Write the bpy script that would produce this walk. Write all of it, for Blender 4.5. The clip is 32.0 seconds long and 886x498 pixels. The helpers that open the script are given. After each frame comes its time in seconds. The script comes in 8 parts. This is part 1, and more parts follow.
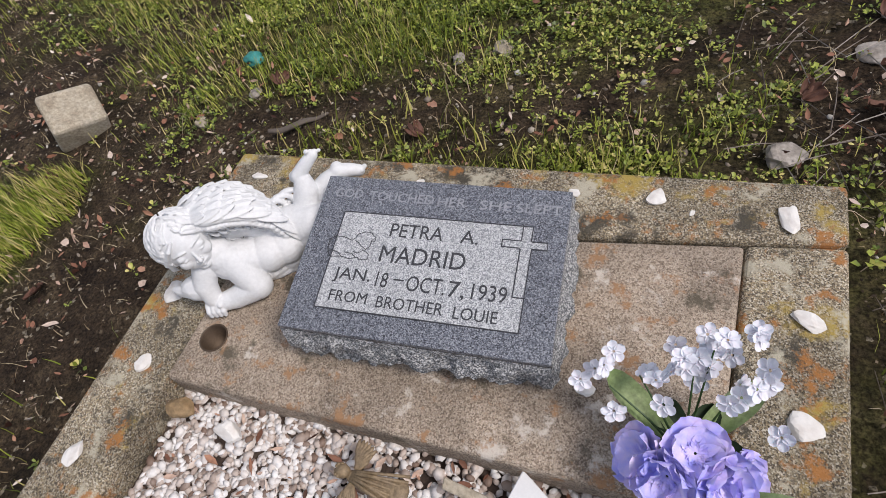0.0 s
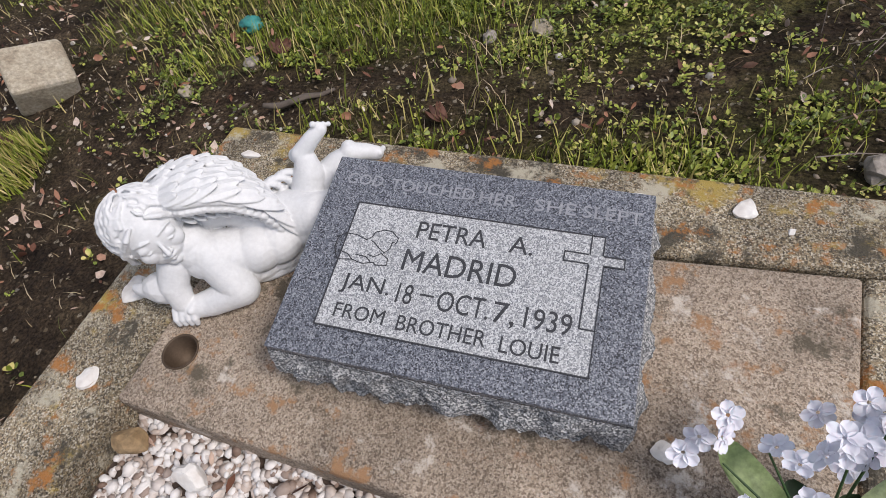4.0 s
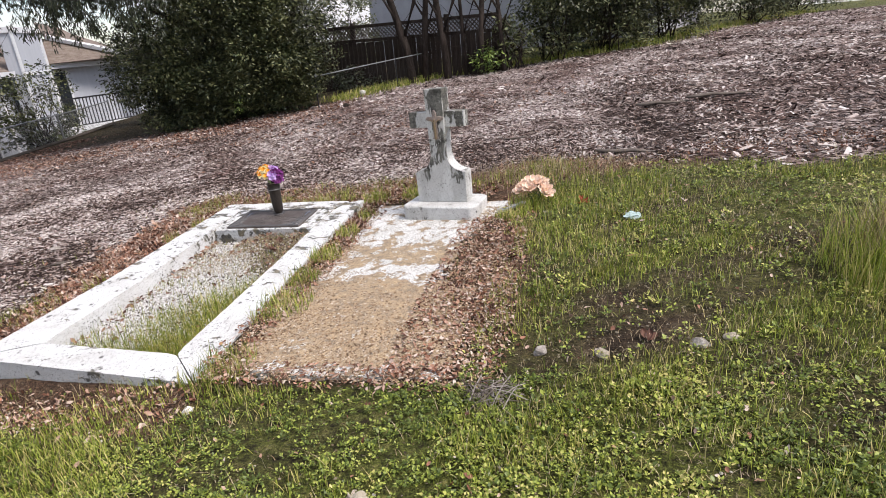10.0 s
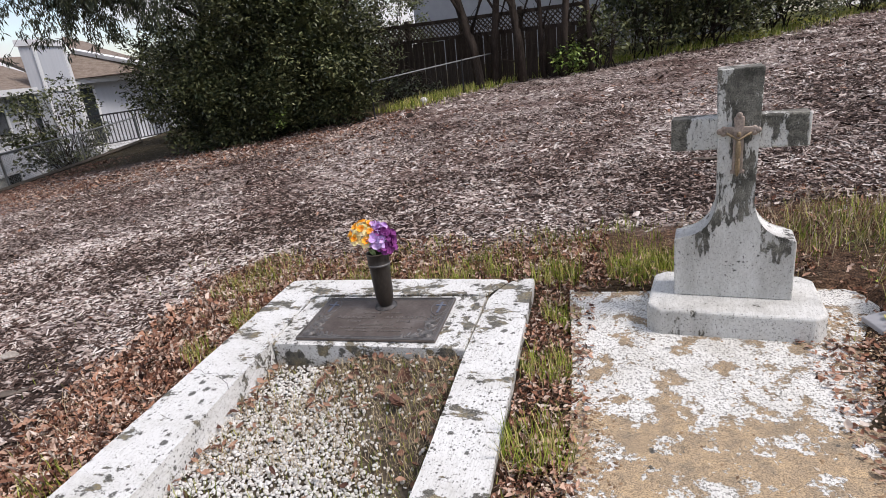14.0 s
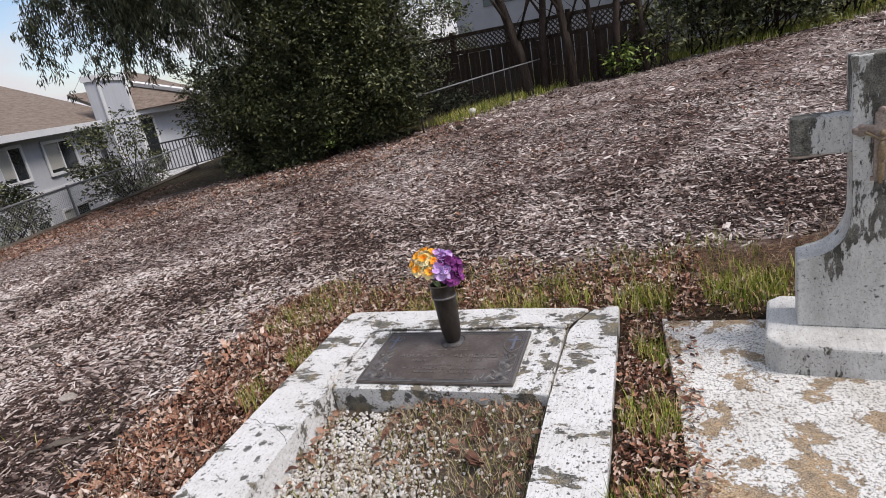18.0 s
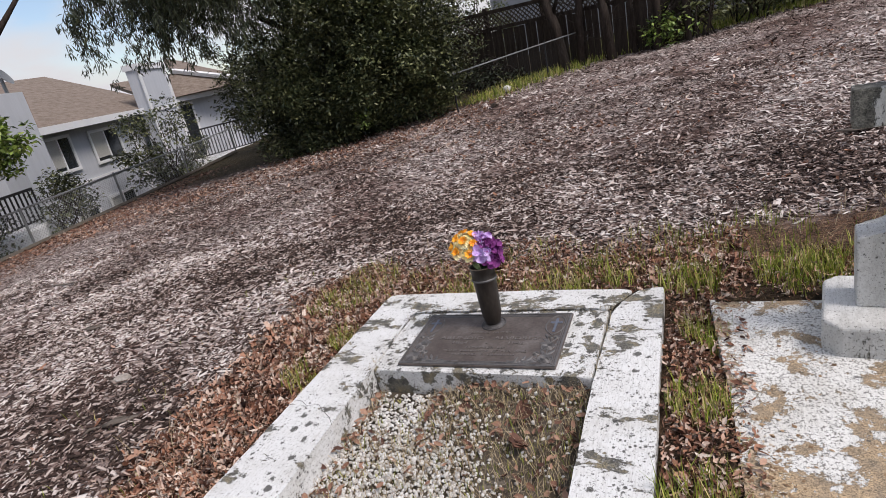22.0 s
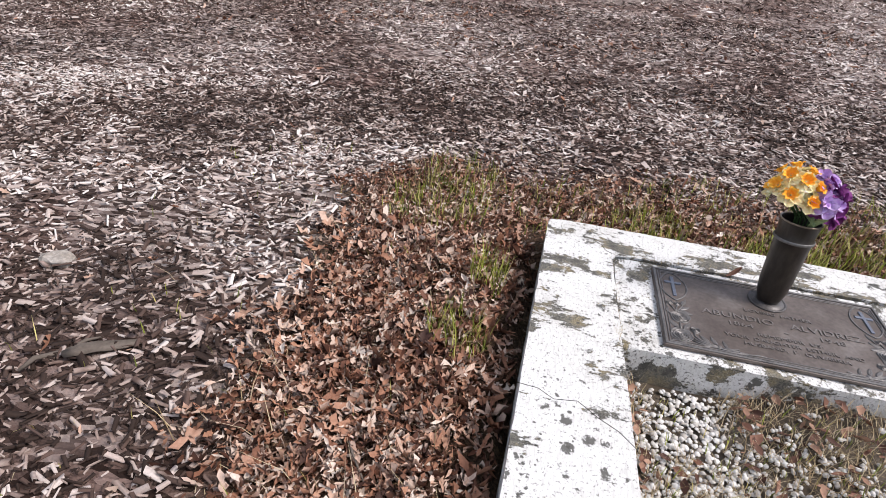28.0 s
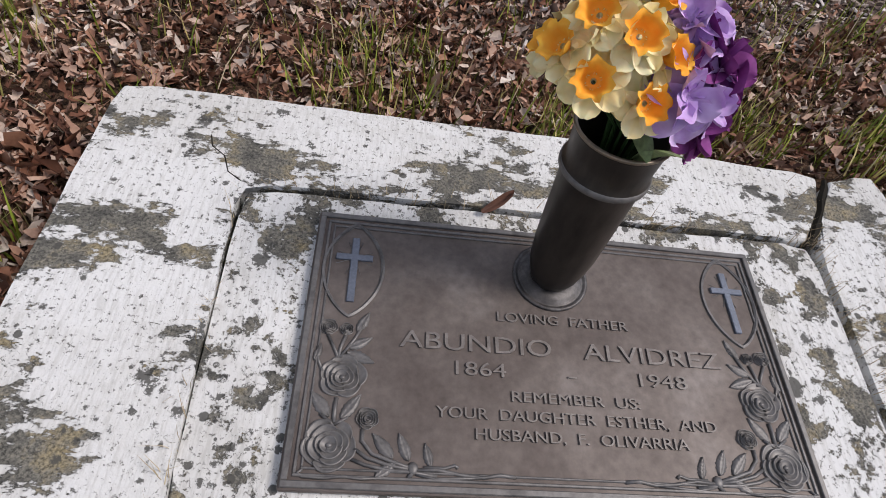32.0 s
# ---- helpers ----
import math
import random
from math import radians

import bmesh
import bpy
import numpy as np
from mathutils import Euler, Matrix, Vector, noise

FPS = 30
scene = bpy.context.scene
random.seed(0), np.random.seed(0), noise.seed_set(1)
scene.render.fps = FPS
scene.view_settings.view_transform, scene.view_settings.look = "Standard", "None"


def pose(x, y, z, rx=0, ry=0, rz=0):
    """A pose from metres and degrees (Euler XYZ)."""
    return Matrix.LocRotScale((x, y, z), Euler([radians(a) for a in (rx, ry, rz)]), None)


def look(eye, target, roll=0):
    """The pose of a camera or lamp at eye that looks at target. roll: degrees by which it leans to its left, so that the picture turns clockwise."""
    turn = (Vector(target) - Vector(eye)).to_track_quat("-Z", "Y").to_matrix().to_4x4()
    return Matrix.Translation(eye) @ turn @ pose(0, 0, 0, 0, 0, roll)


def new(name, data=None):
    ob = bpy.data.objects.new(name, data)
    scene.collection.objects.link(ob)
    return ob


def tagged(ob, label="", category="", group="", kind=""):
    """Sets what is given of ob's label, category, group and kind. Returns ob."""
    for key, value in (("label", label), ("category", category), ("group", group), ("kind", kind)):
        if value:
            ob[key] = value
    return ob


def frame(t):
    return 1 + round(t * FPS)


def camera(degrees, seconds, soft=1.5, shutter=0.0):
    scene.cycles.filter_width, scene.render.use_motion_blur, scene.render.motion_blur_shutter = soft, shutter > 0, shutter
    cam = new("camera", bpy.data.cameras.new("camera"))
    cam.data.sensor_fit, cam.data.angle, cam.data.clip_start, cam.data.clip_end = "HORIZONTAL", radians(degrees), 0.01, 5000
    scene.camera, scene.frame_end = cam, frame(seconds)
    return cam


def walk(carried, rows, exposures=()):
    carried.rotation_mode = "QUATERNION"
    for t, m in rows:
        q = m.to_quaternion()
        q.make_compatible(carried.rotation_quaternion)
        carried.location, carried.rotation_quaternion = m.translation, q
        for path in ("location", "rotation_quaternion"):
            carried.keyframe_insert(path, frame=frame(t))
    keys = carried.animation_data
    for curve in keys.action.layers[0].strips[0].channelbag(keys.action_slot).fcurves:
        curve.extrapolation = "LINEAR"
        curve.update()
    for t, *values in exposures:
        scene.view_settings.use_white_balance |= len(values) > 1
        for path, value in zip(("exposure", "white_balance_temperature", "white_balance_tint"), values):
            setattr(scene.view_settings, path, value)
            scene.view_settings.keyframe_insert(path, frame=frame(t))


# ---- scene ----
cam = camera(76.19, 32.0, 0.55)
PATH = (
    (0, (1.825, -4.933, 0.962), (1.282, -3.891, -0.656), -16.82),
    (0.5, (1.798, -4.875, 0.880), (1.268, -3.847, -0.752), -16.86),
    (1, (1.748, -4.807, 0.802), (1.241, -3.797, -0.848), -16.54),
    (1.5, (1.717, -4.777, 0.755), (1.228, -3.776, -0.906), -16.04),
    (2, (1.723, -4.769, 0.748), (1.252, -3.764, -0.916), -15.07),
    (2.5, (1.726, -4.781, 0.762), (1.274, -3.766, -0.901), -13.84),
    (3, (1.732, -4.771, 0.763), (1.290, -3.753, -0.900), -12.90),
    (3.5, (1.728, -4.767, 0.766), (1.272, -3.737, -0.886), -11.89),
    (4, (1.677, -4.822, 0.784), (1.187, -3.759, -0.838), -11.05),
    (4.5, (1.624, -4.881, 0.822), (1.129, -3.794, -0.782), -9.19),
    (6.5, (1.846, -5.202, 1.162), (1.233, -3.945, -0.267), -7.29),
    (7, (2.080, -5.415, 1.254), (1.462, -4.004, -0.021), -6.71),
    (7.5, (2.362, -5.331, 1.353), (1.780, -3.769, 0.249), -6.36),
    (8, (2.636, -5.195, 1.436), (2.135, -3.510, 0.482), -5.49),
    (8.5, (2.604, -5.035, 1.458), (2.146, -3.305, 0.564), -5.22),
    (9, (2.542, -4.882, 1.469), (2.084, -3.121, 0.638), -5.10),
    (9.5, (2.629, -4.683, 1.447), (2.160, -2.897, 0.680), -4.98),
    (10, (2.735, -4.424, 1.452), (2.261, -2.614, 0.744), -4.71),
    (10.5, (2.575, -4.150, 1.440), (2.099, -2.329, 0.765), -4.49),
    (11, (2.504, -3.873, 1.406), (2.020, -2.046, 0.751), -3.83),
    (11.5, (2.442, -3.491, 1.413), (1.966, -1.661, 0.760), -3.61),
    (12, (2.149, -3.203, 1.383), (1.671, -1.372, 0.734), -3.86),
    (12.5, (1.900, -2.980, 1.317), (1.400, -1.151, 0.680), -4.20),
    (13, (1.551, -2.628, 1.299), (1.041, -0.803, 0.659), -4.66),
    (13.5, (1.279, -2.514, 1.254), (0.747, -0.700, 0.600), -5.28),
    (14, (1.111, -2.329, 1.231), (0.544, -0.530, 0.566), -6.14),
    (14.5, (1.009, -2.162, 1.233), (0.405, -0.378, 0.561), -6.91),
    (16.5, (0.940, -2.053, 1.231), (0.260, -0.286, 0.586), -8.94),
    (17, (0.936, -2.060, 1.230), (0.240, -0.296, 0.594), -9.28),
    (17.5, (0.941, -2.059, 1.226), (0.226, -0.298, 0.601), -9.59),
    (18, (0.940, -2.070, 1.231), (0.208, -0.311, 0.622), -9.86),
    (18.5, (0.935, -2.077, 1.234), (0.186, -0.321, 0.638), -10.19),
    (19, (0.933, -2.076, 1.237), (0.169, -0.323, 0.649), -10.51),
    (19.5, (0.923, -2.073, 1.233), (0.148, -0.323, 0.652), -10.83),
    (20, (0.925, -2.063, 1.236), (0.137, -0.319, 0.654), -11.24),
    (20.5, (0.926, -2.058, 1.237), (0.128, -0.325, 0.640), -11.61),
    (21, (0.920, -2.050, 1.234), (0.120, -0.324, 0.617), -11.76),
    (21.5, (0.920, -2.050, 1.218), (0.106, -0.338, 0.581), -11.83),
    (22, (0.915, -2.059, 1.240), (0.067, -0.370, 0.587), -11.89),
    (22.5, (0.807, -2.210, 1.216), (-0.094, -0.554, 0.550), -11.56),
    (23, (0.633, -2.443, 1.174), (-0.409, -0.867, 0.518), -11.85),
    (23.5, (0.302, -2.477, 1.113), (-0.821, -0.947, 0.481), -11.48),
    (24, (-0.024, -2.498, 1.151), (-1.181, -0.991, 0.527), -11.28),
    (24.5, (-0.299, -2.662, 1.116), (-1.463, -1.158, 0.496), -10.56),
    (26.5, (-1.099, -2.366, 1.029), (-2.213, -0.844, 0.365), -2.29),
    (27, (-1.102, -2.188, 1.003), (-1.918, -0.560, 0.176), 2.26),
    (27.5, (-0.836, -1.813, 0.973), (-1.324, -0.112, 0.043), 5.72),
    (28, (-0.841, -1.598, 0.944), (-1.075, 0.122, -0.050), 8.25),
    (28.5, (-0.857, -1.449, 0.921), (-0.967, 0.246, -0.135), 9.44),
    (29, (-0.678, -1.118, 0.952), (-0.587, 0.475, -0.253), 11.59),
    (29.5, (-0.648, -0.951, 0.922), (-0.433, 0.556, -0.375), 14.12),
    (30, (-0.701, -0.744, 0.891), (-0.426, 0.687, -0.479), 15.83),
    (30.5, (-0.526, -0.519, 0.787), (-0.239, 0.853, -0.640), 16.16),
    (31, (-0.363, -0.434, 0.714), (-0.070, 0.888, -0.758), 16.19),
    (31.5, (-0.298, -0.414, 0.681), (-0.004, 0.865, -0.828), 16.52),
    (32, (-0.296, -0.377, 0.692), (0.004, 0.839, -0.867), 17.34),
)
walk(cam, [(t, look(eye, target, roll)) for t, eye, target, roll in PATH], exposures=((0, -0.17, 6550, 15), (4.5, -0.2, 6550, 15), (7, 0.2, 6550, 15), (10, 0.42, 6550, 15), (13, 0.25, 6550, 15), (18, 0.05, 6550, 15), (22, 0.0, 6550, 15), (24, -0.23, 6550, 15), (26.5, 0.3, 6550, 15), (28, 0.35, 6550, 15), (30, 0.08, 6550, 15), (31, -0.06, 6550, 15), (32, -0.18, 6550, 15)))

# ---------- daylight: bright broken cloud ----------
SUN_EL, SUN_AZ = radians(54), radians(100)
world = bpy.data.worlds.new("sky")
scene.world = world
world.use_nodes = True
wn, wl = world.node_tree.nodes, world.node_tree.links
wn.clear()
sky = wn.new("ShaderNodeTexSky")
sky.sky_type, sky.sun_disc = "NISHITA", False
sky.sun_elevation, sky.sun_rotation = SUN_EL, SUN_AZ
clear_sky = wn.new("ShaderNodeBackground")
clear_sky.inputs["Strength"].default_value = 0.15
cloud = wn.new("ShaderNodeBackground")
cloud.inputs["Color"].default_value = (0.97, 0.98, 1.0, 1)
cloud.inputs["Strength"].default_value = 0.74
wtc = wn.new("ShaderNodeTexCoord")
wmap = wn.new("ShaderNodeMapping")
wmap.inputs["Scale"].default_value = (1.0, 1.0, 2.6)
wnoise = wn.new("ShaderNodeTexNoise")
wnoise.inputs["Scale"].default_value = 3.2
wnoise.inputs["Detail"].default_value = 7
wramp = wn.new("ShaderNodeValToRGB")
wramp.color_ramp.elements[0].position, wramp.color_ramp.elements[1].position = 0.4, 0.6
wmix = wn.new("ShaderNodeMixShader")
wout = wn.new("ShaderNodeOutputWorld")
wl.new(wtc.outputs["Generated"], wmap.inputs["Vector"])
wl.new(wmap.outputs["Vector"], wnoise.inputs["Vector"])
wl.new(wnoise.outputs["Fac"], wramp.inputs["Fac"])
wl.new(sky.outputs["Color"], clear_sky.inputs["Color"])
wl.new(wramp.outputs["Color"], wmix.inputs["Fac"])
wl.new(clear_sky.outputs[0], wmix.inputs[1])
wl.new(cloud.outputs[0], wmix.inputs[2])
wl.new(wmix.outputs[0], wout.inputs["Surface"])
sun = new("sun", bpy.data.lights.new("sun", "SUN"))
sun.data.energy, sun.data.angle, sun.data.color = 2.8, radians(18), (1.0, 0.96, 0.9)
sun.matrix_world = look((math.sin(SUN_AZ) * math.cos(SUN_EL) * 40, math.cos(SUN_AZ) * math.cos(SUN_EL) * 40, math.sin(SUN_EL) * 40), (0, 0, 0))

# ---------- materials ----------


def shader(name, rough=0.8, metal=0.0, spec=0.5):
    m = bpy.data.materials.new(name)
    m.use_nodes = True
    n, k = m.node_tree.nodes, m.node_tree.links
    b = n["Principled BSDF"]
    b.inputs["Roughness"].default_value = rough
    b.inputs["Metallic"].default_value = metal
    b.inputs["Specular IOR Level"].default_value = spec
    return m, n, k, b


def rgba(c):
    return (*c, 1) if len(c) == 3 else c


def ramp(n, stops, constant=False):
    r = n.new("ShaderNodeValToRGB")
    e = r.color_ramp.elements
    while len(e) < len(stops):
        e.new(0.5)
    for el, (p, c) in zip(e, stops):
        el.position, el.color = p, rgba(c)
    if constant:
        r.color_ramp.interpolation = "CONSTANT"
    return r


def noise_node(n, k, vec, scale, detail=6, rough=0.6):
    t = n.new("ShaderNodeTexNoise")
    t.inputs["Scale"].default_value, t.inputs["Detail"].default_value, t.inputs["Roughness"].default_value = scale, detail, rough
    k.new(vec, t.inputs["Vector"])
    return t.outputs["Fac"]


def mixc(n, k, fac, a, b, mode="MIX"):
    x = n.new("ShaderNodeMix")
    x.data_type, x.blend_type = "RGBA", mode
    for i, v in ((0, fac), (6, a), (7, b)):
        if isinstance(v, (int, float)):
            x.inputs[i].default_value = v
        elif isinstance(v, tuple):
            x.inputs[i].default_value = rgba(v)
        else:
            k.new(v, x.inputs[i])
    return x.outputs[2]


def bump_node(n, k, b, height, strength, dist=0.004):
    x = n.new("ShaderNodeBump")
    x.inputs["Strength"].default_value, x.inputs["Distance"].default_value = strength, dist
    k.new(height, x.inputs["Height"])
    k.new(x.outputs[0], b.inputs["Normal"])


def coords(n, k, stretch=None):
    c = n.new("ShaderNodeTexCoord").outputs["Object"]
    if stretch:
        mp = n.new("ShaderNodeMapping")
        mp.inputs["Scale"].default_value = stretch
        k.new(c, mp.inputs["Vector"])
        c = mp.outputs["Vector"]
    return c


def surf(name, cols, scale=6.0, fine=60.0, rough=0.8, bump=0.3, dist=0.004, metal=0.0, spec=0.4, stretch=None, mottled=0.5, island=0.0, stops=None, macro=None):
    """A surface of colours mottled at two scales, with fine relief; island: colour drawn piece by piece."""
    m, n, k, b = shader(name, rough, metal, spec)
    c = coords(n, k, stretch)
    big, small = noise_node(n, k, c, scale), noise_node(n, k, c, fine, 4)
    places = stops or [0.3 + 0.4 * i / max(1, len(cols) - 1) for i in range(len(cols))]
    r = ramp(n, list(zip(places, cols)))
    shift = None
    if macro and isinstance(macro[1], float):
        shift = n.new("ShaderNodeMath")
        shift.operation = "MULTIPLY_ADD"
        k.new(noise_node(n, k, c, macro[0], 6, 0.66), shift.inputs[0])
        shift.inputs[1].default_value, shift.inputs[2].default_value = macro[1], -0.5 * macro[1] - 0.07
    if island:
        geo = n.new("ShaderNodeNewGeometry").outputs["Random Per Island"]
        mm = n.new("ShaderNodeMath")
        mm.operation = "MULTIPLY_ADD"
        k.new(geo, mm.inputs[0])
        mm.inputs[1].default_value = island
        mx = n.new("ShaderNodeMath")
        mx.operation = "MULTIPLY_ADD"
        k.new(big, mx.inputs[0])
        mx.inputs[1].default_value, mx.inputs[2].default_value = 1 - island, 0
        if shift:
            k.new(shift.outputs[0], mx.inputs[2])
        k.new(mx.outputs[0], mm.inputs[2])
        k.new(mm.outputs[0], r.inputs["Fac"])
    else:
        k.new(big, r.inputs["Fac"])
    dark = ramp(n, [(0.25, (1 - mottled,) * 3), (0.7, (1, 1, 1))])
    k.new(small, dark.inputs["Fac"])
    col = mixc(n, k, 1.0, r.outputs["Color"], dark.outputs["Color"], "MULTIPLY")
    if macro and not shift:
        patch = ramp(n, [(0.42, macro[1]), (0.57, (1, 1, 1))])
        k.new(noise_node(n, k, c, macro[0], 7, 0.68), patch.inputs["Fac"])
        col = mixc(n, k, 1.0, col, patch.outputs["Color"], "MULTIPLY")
    k.new(col, b.inputs["Base Color"])
    if bump:
        bump_node(n, k, b, small, bump, dist)
    return m


def painted(name, paint, under, cover=0.44, scale=5.0, grime=(0.62, 0.6, 0.56), spots=0.3, wear=None, streak=(1, 1, 1), stain=(0.075, 0.073, 0.066), fleck=0.4):
    """Old paint flaking off concrete. cover: where patches come away; spots: how much lichen dots the paint;
    wear: (axis, from, to, ((place, amount), ...)), more paint where the amount is high; fleck: pinholes in the paint."""
    m, n, k, b = shader(name, 0.8, 0, 0.3)
    c = coords(n, k)
    cs = coords(n, k, streak)

    def calc(kind, x, y, z=None):
        mt = n.new("ShaderNodeMath")
        mt.operation = kind
        for i, v in enumerate((x, y, z)):
            if isinstance(v, (int, float)):
                mt.inputs[i].default_value = v
            elif v is not None:
                k.new(v, mt.inputs[i])
        return mt.outputs[0]

    patches, crumbs, fine = noise_node(n, k, cs, scale, 12, 0.66), noise_node(n, k, cs, scale * 7, 8, 0.75), noise_node(n, k, c, 180, 3)
    total = calc("MULTIPLY_ADD", calc("SUBTRACT", crumbs, 0.5), 0.4, patches)
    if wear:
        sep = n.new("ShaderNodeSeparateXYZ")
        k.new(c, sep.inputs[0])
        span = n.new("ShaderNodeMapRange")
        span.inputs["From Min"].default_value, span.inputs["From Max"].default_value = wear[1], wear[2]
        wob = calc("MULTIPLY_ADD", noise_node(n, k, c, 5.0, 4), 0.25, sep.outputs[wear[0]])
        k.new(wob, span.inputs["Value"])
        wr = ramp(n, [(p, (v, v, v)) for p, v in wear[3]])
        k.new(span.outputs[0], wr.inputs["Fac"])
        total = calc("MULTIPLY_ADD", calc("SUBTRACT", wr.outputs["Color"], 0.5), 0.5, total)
    mask = ramp(n, [(cover - 0.006, (0, 0, 0)), (cover + 0.008, (1, 1, 1))])
    k.new(total, mask.inputs["Fac"])
    # bare concrete: grey, brown and ochre growth over coarse grains
    under_r = ramp(n, [(0.36, under[0]), (0.5, under[1]), (0.64, under[2])])
    k.new(noise_node(n, k, c, 16, 8, 0.72), under_r.inputs["Fac"])
    ucol = under_r.outputs["Color"]
    gr = ramp(n, [(0.38, (0.35, 0.35, 0.34)), (0.5, (0.95, 0.95, 0.93)), (0.64, (1.5, 1.48, 1.42))])
    k.new(noise_node(n, k, c, 230, 4, 0.75), gr.inputs["Fac"])
    ucol = mixc(n, k, 1.0, ucol, gr.outputs["Color"], "MULTIPLY")
    # paint: clouded grime, fine brush lines, pinholes
    dirt = ramp(n, [(0.36, grime), (0.55, (1, 1, 1))])
    k.new(noise_node(n, k, cs, 3.1, 8, 0.72), dirt.inputs["Fac"])
    pcol = mixc(n, k, 0.6, paint, dirt.outputs["Color"], "MULTIPLY")
    brush = ramp(n, [(0.4, (0.72, 0.71, 0.69)), (0.52, (1, 1, 1))])
    k.new(noise_node(n, k, coords(n, k, (170, 26, 90)), 1.0, 5, 0.7), brush.inputs["Fac"])
    pcol = mixc(n, k, 0.55, pcol, brush.outputs["Color"], "MULTIPLY")
    speck = ramp(n, [(0.34 + 0.1 * fleck, (0.16, 0.155, 0.14)), (0.37 + 0.1 * fleck, (1, 1, 1))])
    k.new(noise_node(n, k, c, 120, 6, 0.75), speck.inputs["Fac"])
    pcol = mixc(n, k, 0.85, pcol, speck.outputs["Color"], "MULTIPLY")
    if spots:
        # round lichen dots in loose swarms, two sizes
        for size, seedy in ((21, 0.0), (62, 3.7)):
            mp = n.new("ShaderNodeMapping")
            mp.inputs["Location"].default_value = (seedy, seedy * 2, 0)
            k.new(c, mp.inputs["Vector"])
            v = n.new("ShaderNodeTexVoronoi")
            v.inputs["Scale"].default_value = size
            k.new(mp.outputs["Vector"], v.inputs["Vector"])
            sp = n.new("ShaderNodeSeparateColor")
            k.new(v.outputs["Color"], sp.inputs["Color"])
            swarm = calc("MULTIPLY_ADD", noise_node(n, k, mp.outputs["Vector"], 4.5, 5, 0.65), 3.2, -1.75 + spots)
            keen = calc("MULTIPLY", calc("SUBTRACT", calc("ADD", sp.outputs["Red"], swarm), 0.75), 0.55)
            ragged = calc("MULTIPLY_ADD", calc("SUBTRACT", noise_node(n, k, c, size * 3, 7, 0.8), 0.5), 1.5, keen)
            on = ramp(n, [(0.0, (0, 0, 0)), (0.05, (0.92, 0.92, 0.92))])
            k.new(calc("SUBTRACT", calc("MINIMUM", ragged, 0.42), v.outputs["Distance"]), on.inputs["Fac"])
            pcol = mixc(n, k, on.outputs["Color"], pcol, stain)
            ucol = mixc(n, k, on.outputs["Color"], ucol, stain)
    k.new(mixc(n, k, mask.outputs["Color"], ucol, pcol), b.inputs["Base Color"])
    bump_node(n, k, b, calc("MULTIPLY_ADD", fine, 0.5, mask.outputs["Color"]), 0.8, 0.0035)
    return m


def speckled(name, grains, scale, rough, lichen=None, bump=0.3, spec=0.5, stain=0.35, lichen_at=0.6):
    """Stone of coloured grains (granite, exposed aggregate), with lichen in patches."""
    m, n, k, b = shader(name, rough, 0, spec)
    c = coords(n, k)
    v = n.new("ShaderNodeTexVoronoi")
    v.inputs["Scale"].default_value = scale
    k.new(c, v.inputs["Vector"])
    sep = n.new("ShaderNodeSeparateColor")
    k.new(v.outputs["Color"], sep.inputs["Color"])
    r = ramp(n, [(i / len(grains), g) for i, g in enumerate(grains)], True)
    k.new(sep.outputs["Red"], r.inputs["Fac"])
    st = ramp(n, [(0.35, (1 - stain,) * 3), (0.62, (1, 1, 1))])
    k.new(noise_node(n, k, c, 4.2, 7, 0.65), st.inputs["Fac"])
    col = mixc(n, k, 1.0, r.outputs["Color"], st.outputs["Color"], "MULTIPLY")
    pits = ramp(n, [(0.34, (0.5, 0.49, 0.47)), (0.5, (1, 1, 1)), (0.68, (1.3, 1.28, 1.25))])
    k.new(noise_node(n, k, c, scale * 1.3, 3, 0.7), pits.inputs["Fac"])
    col = mixc(n, k, min(1.0, bump * 1.6), col, pits.outputs["Color"], "MULTIPLY")
    for i, (lc, off) in enumerate(lichen or ()):
        f = ramp(n, [(lichen_at, (0, 0, 0)), (lichen_at + 0.07, (0.9, 0.9, 0.9))])
        shift = n.new("ShaderNodeMapping")
        shift.inputs["Location"].default_value = (off, off * 2, 0)
        k.new(c, shift.inputs["Vector"])
        k.new(noise_node(n, k, shift.outputs["Vector"], 6 + 3 * i, 9, 0.72), f.inputs["Fac"])
        col = mixc(n, k, f.outputs["Color"], col, lc)
    k.new(col, b.inputs["Base Color"])
    bump_node(n, k, b, v.outputs["Distance"], bump, 0.002)
    return m


def plain(name, col, rough=0.6, metal=0.0, spec=0.5, var=0.25, scale=30.0):
    return surf(name, [tuple(x * (1 - var) for x in col), col], scale, scale * 8, rough, 0.15, 0.001, metal, spec, None, var)


def petal_mat(name, inner, outer, trans=0.3):
    """Cloth petals, darker to one end and a little see-through."""
    m, n, k, b = shader(name, 0.65, 0, 0.2)
    r = ramp(n, [(0.25, inner), (0.7, outer)])
    k.new(noise_node(n, k, coords(n, k), 35, 3), r.inputs["Fac"])
    k.new(r.outputs["Color"], b.inputs["Base Color"])
    b.inputs["Subsurface Weight"].default_value = trans
    b.inputs["Subsurface Radius"].default_value = (0.01, 0.008, 0.008)
    return m


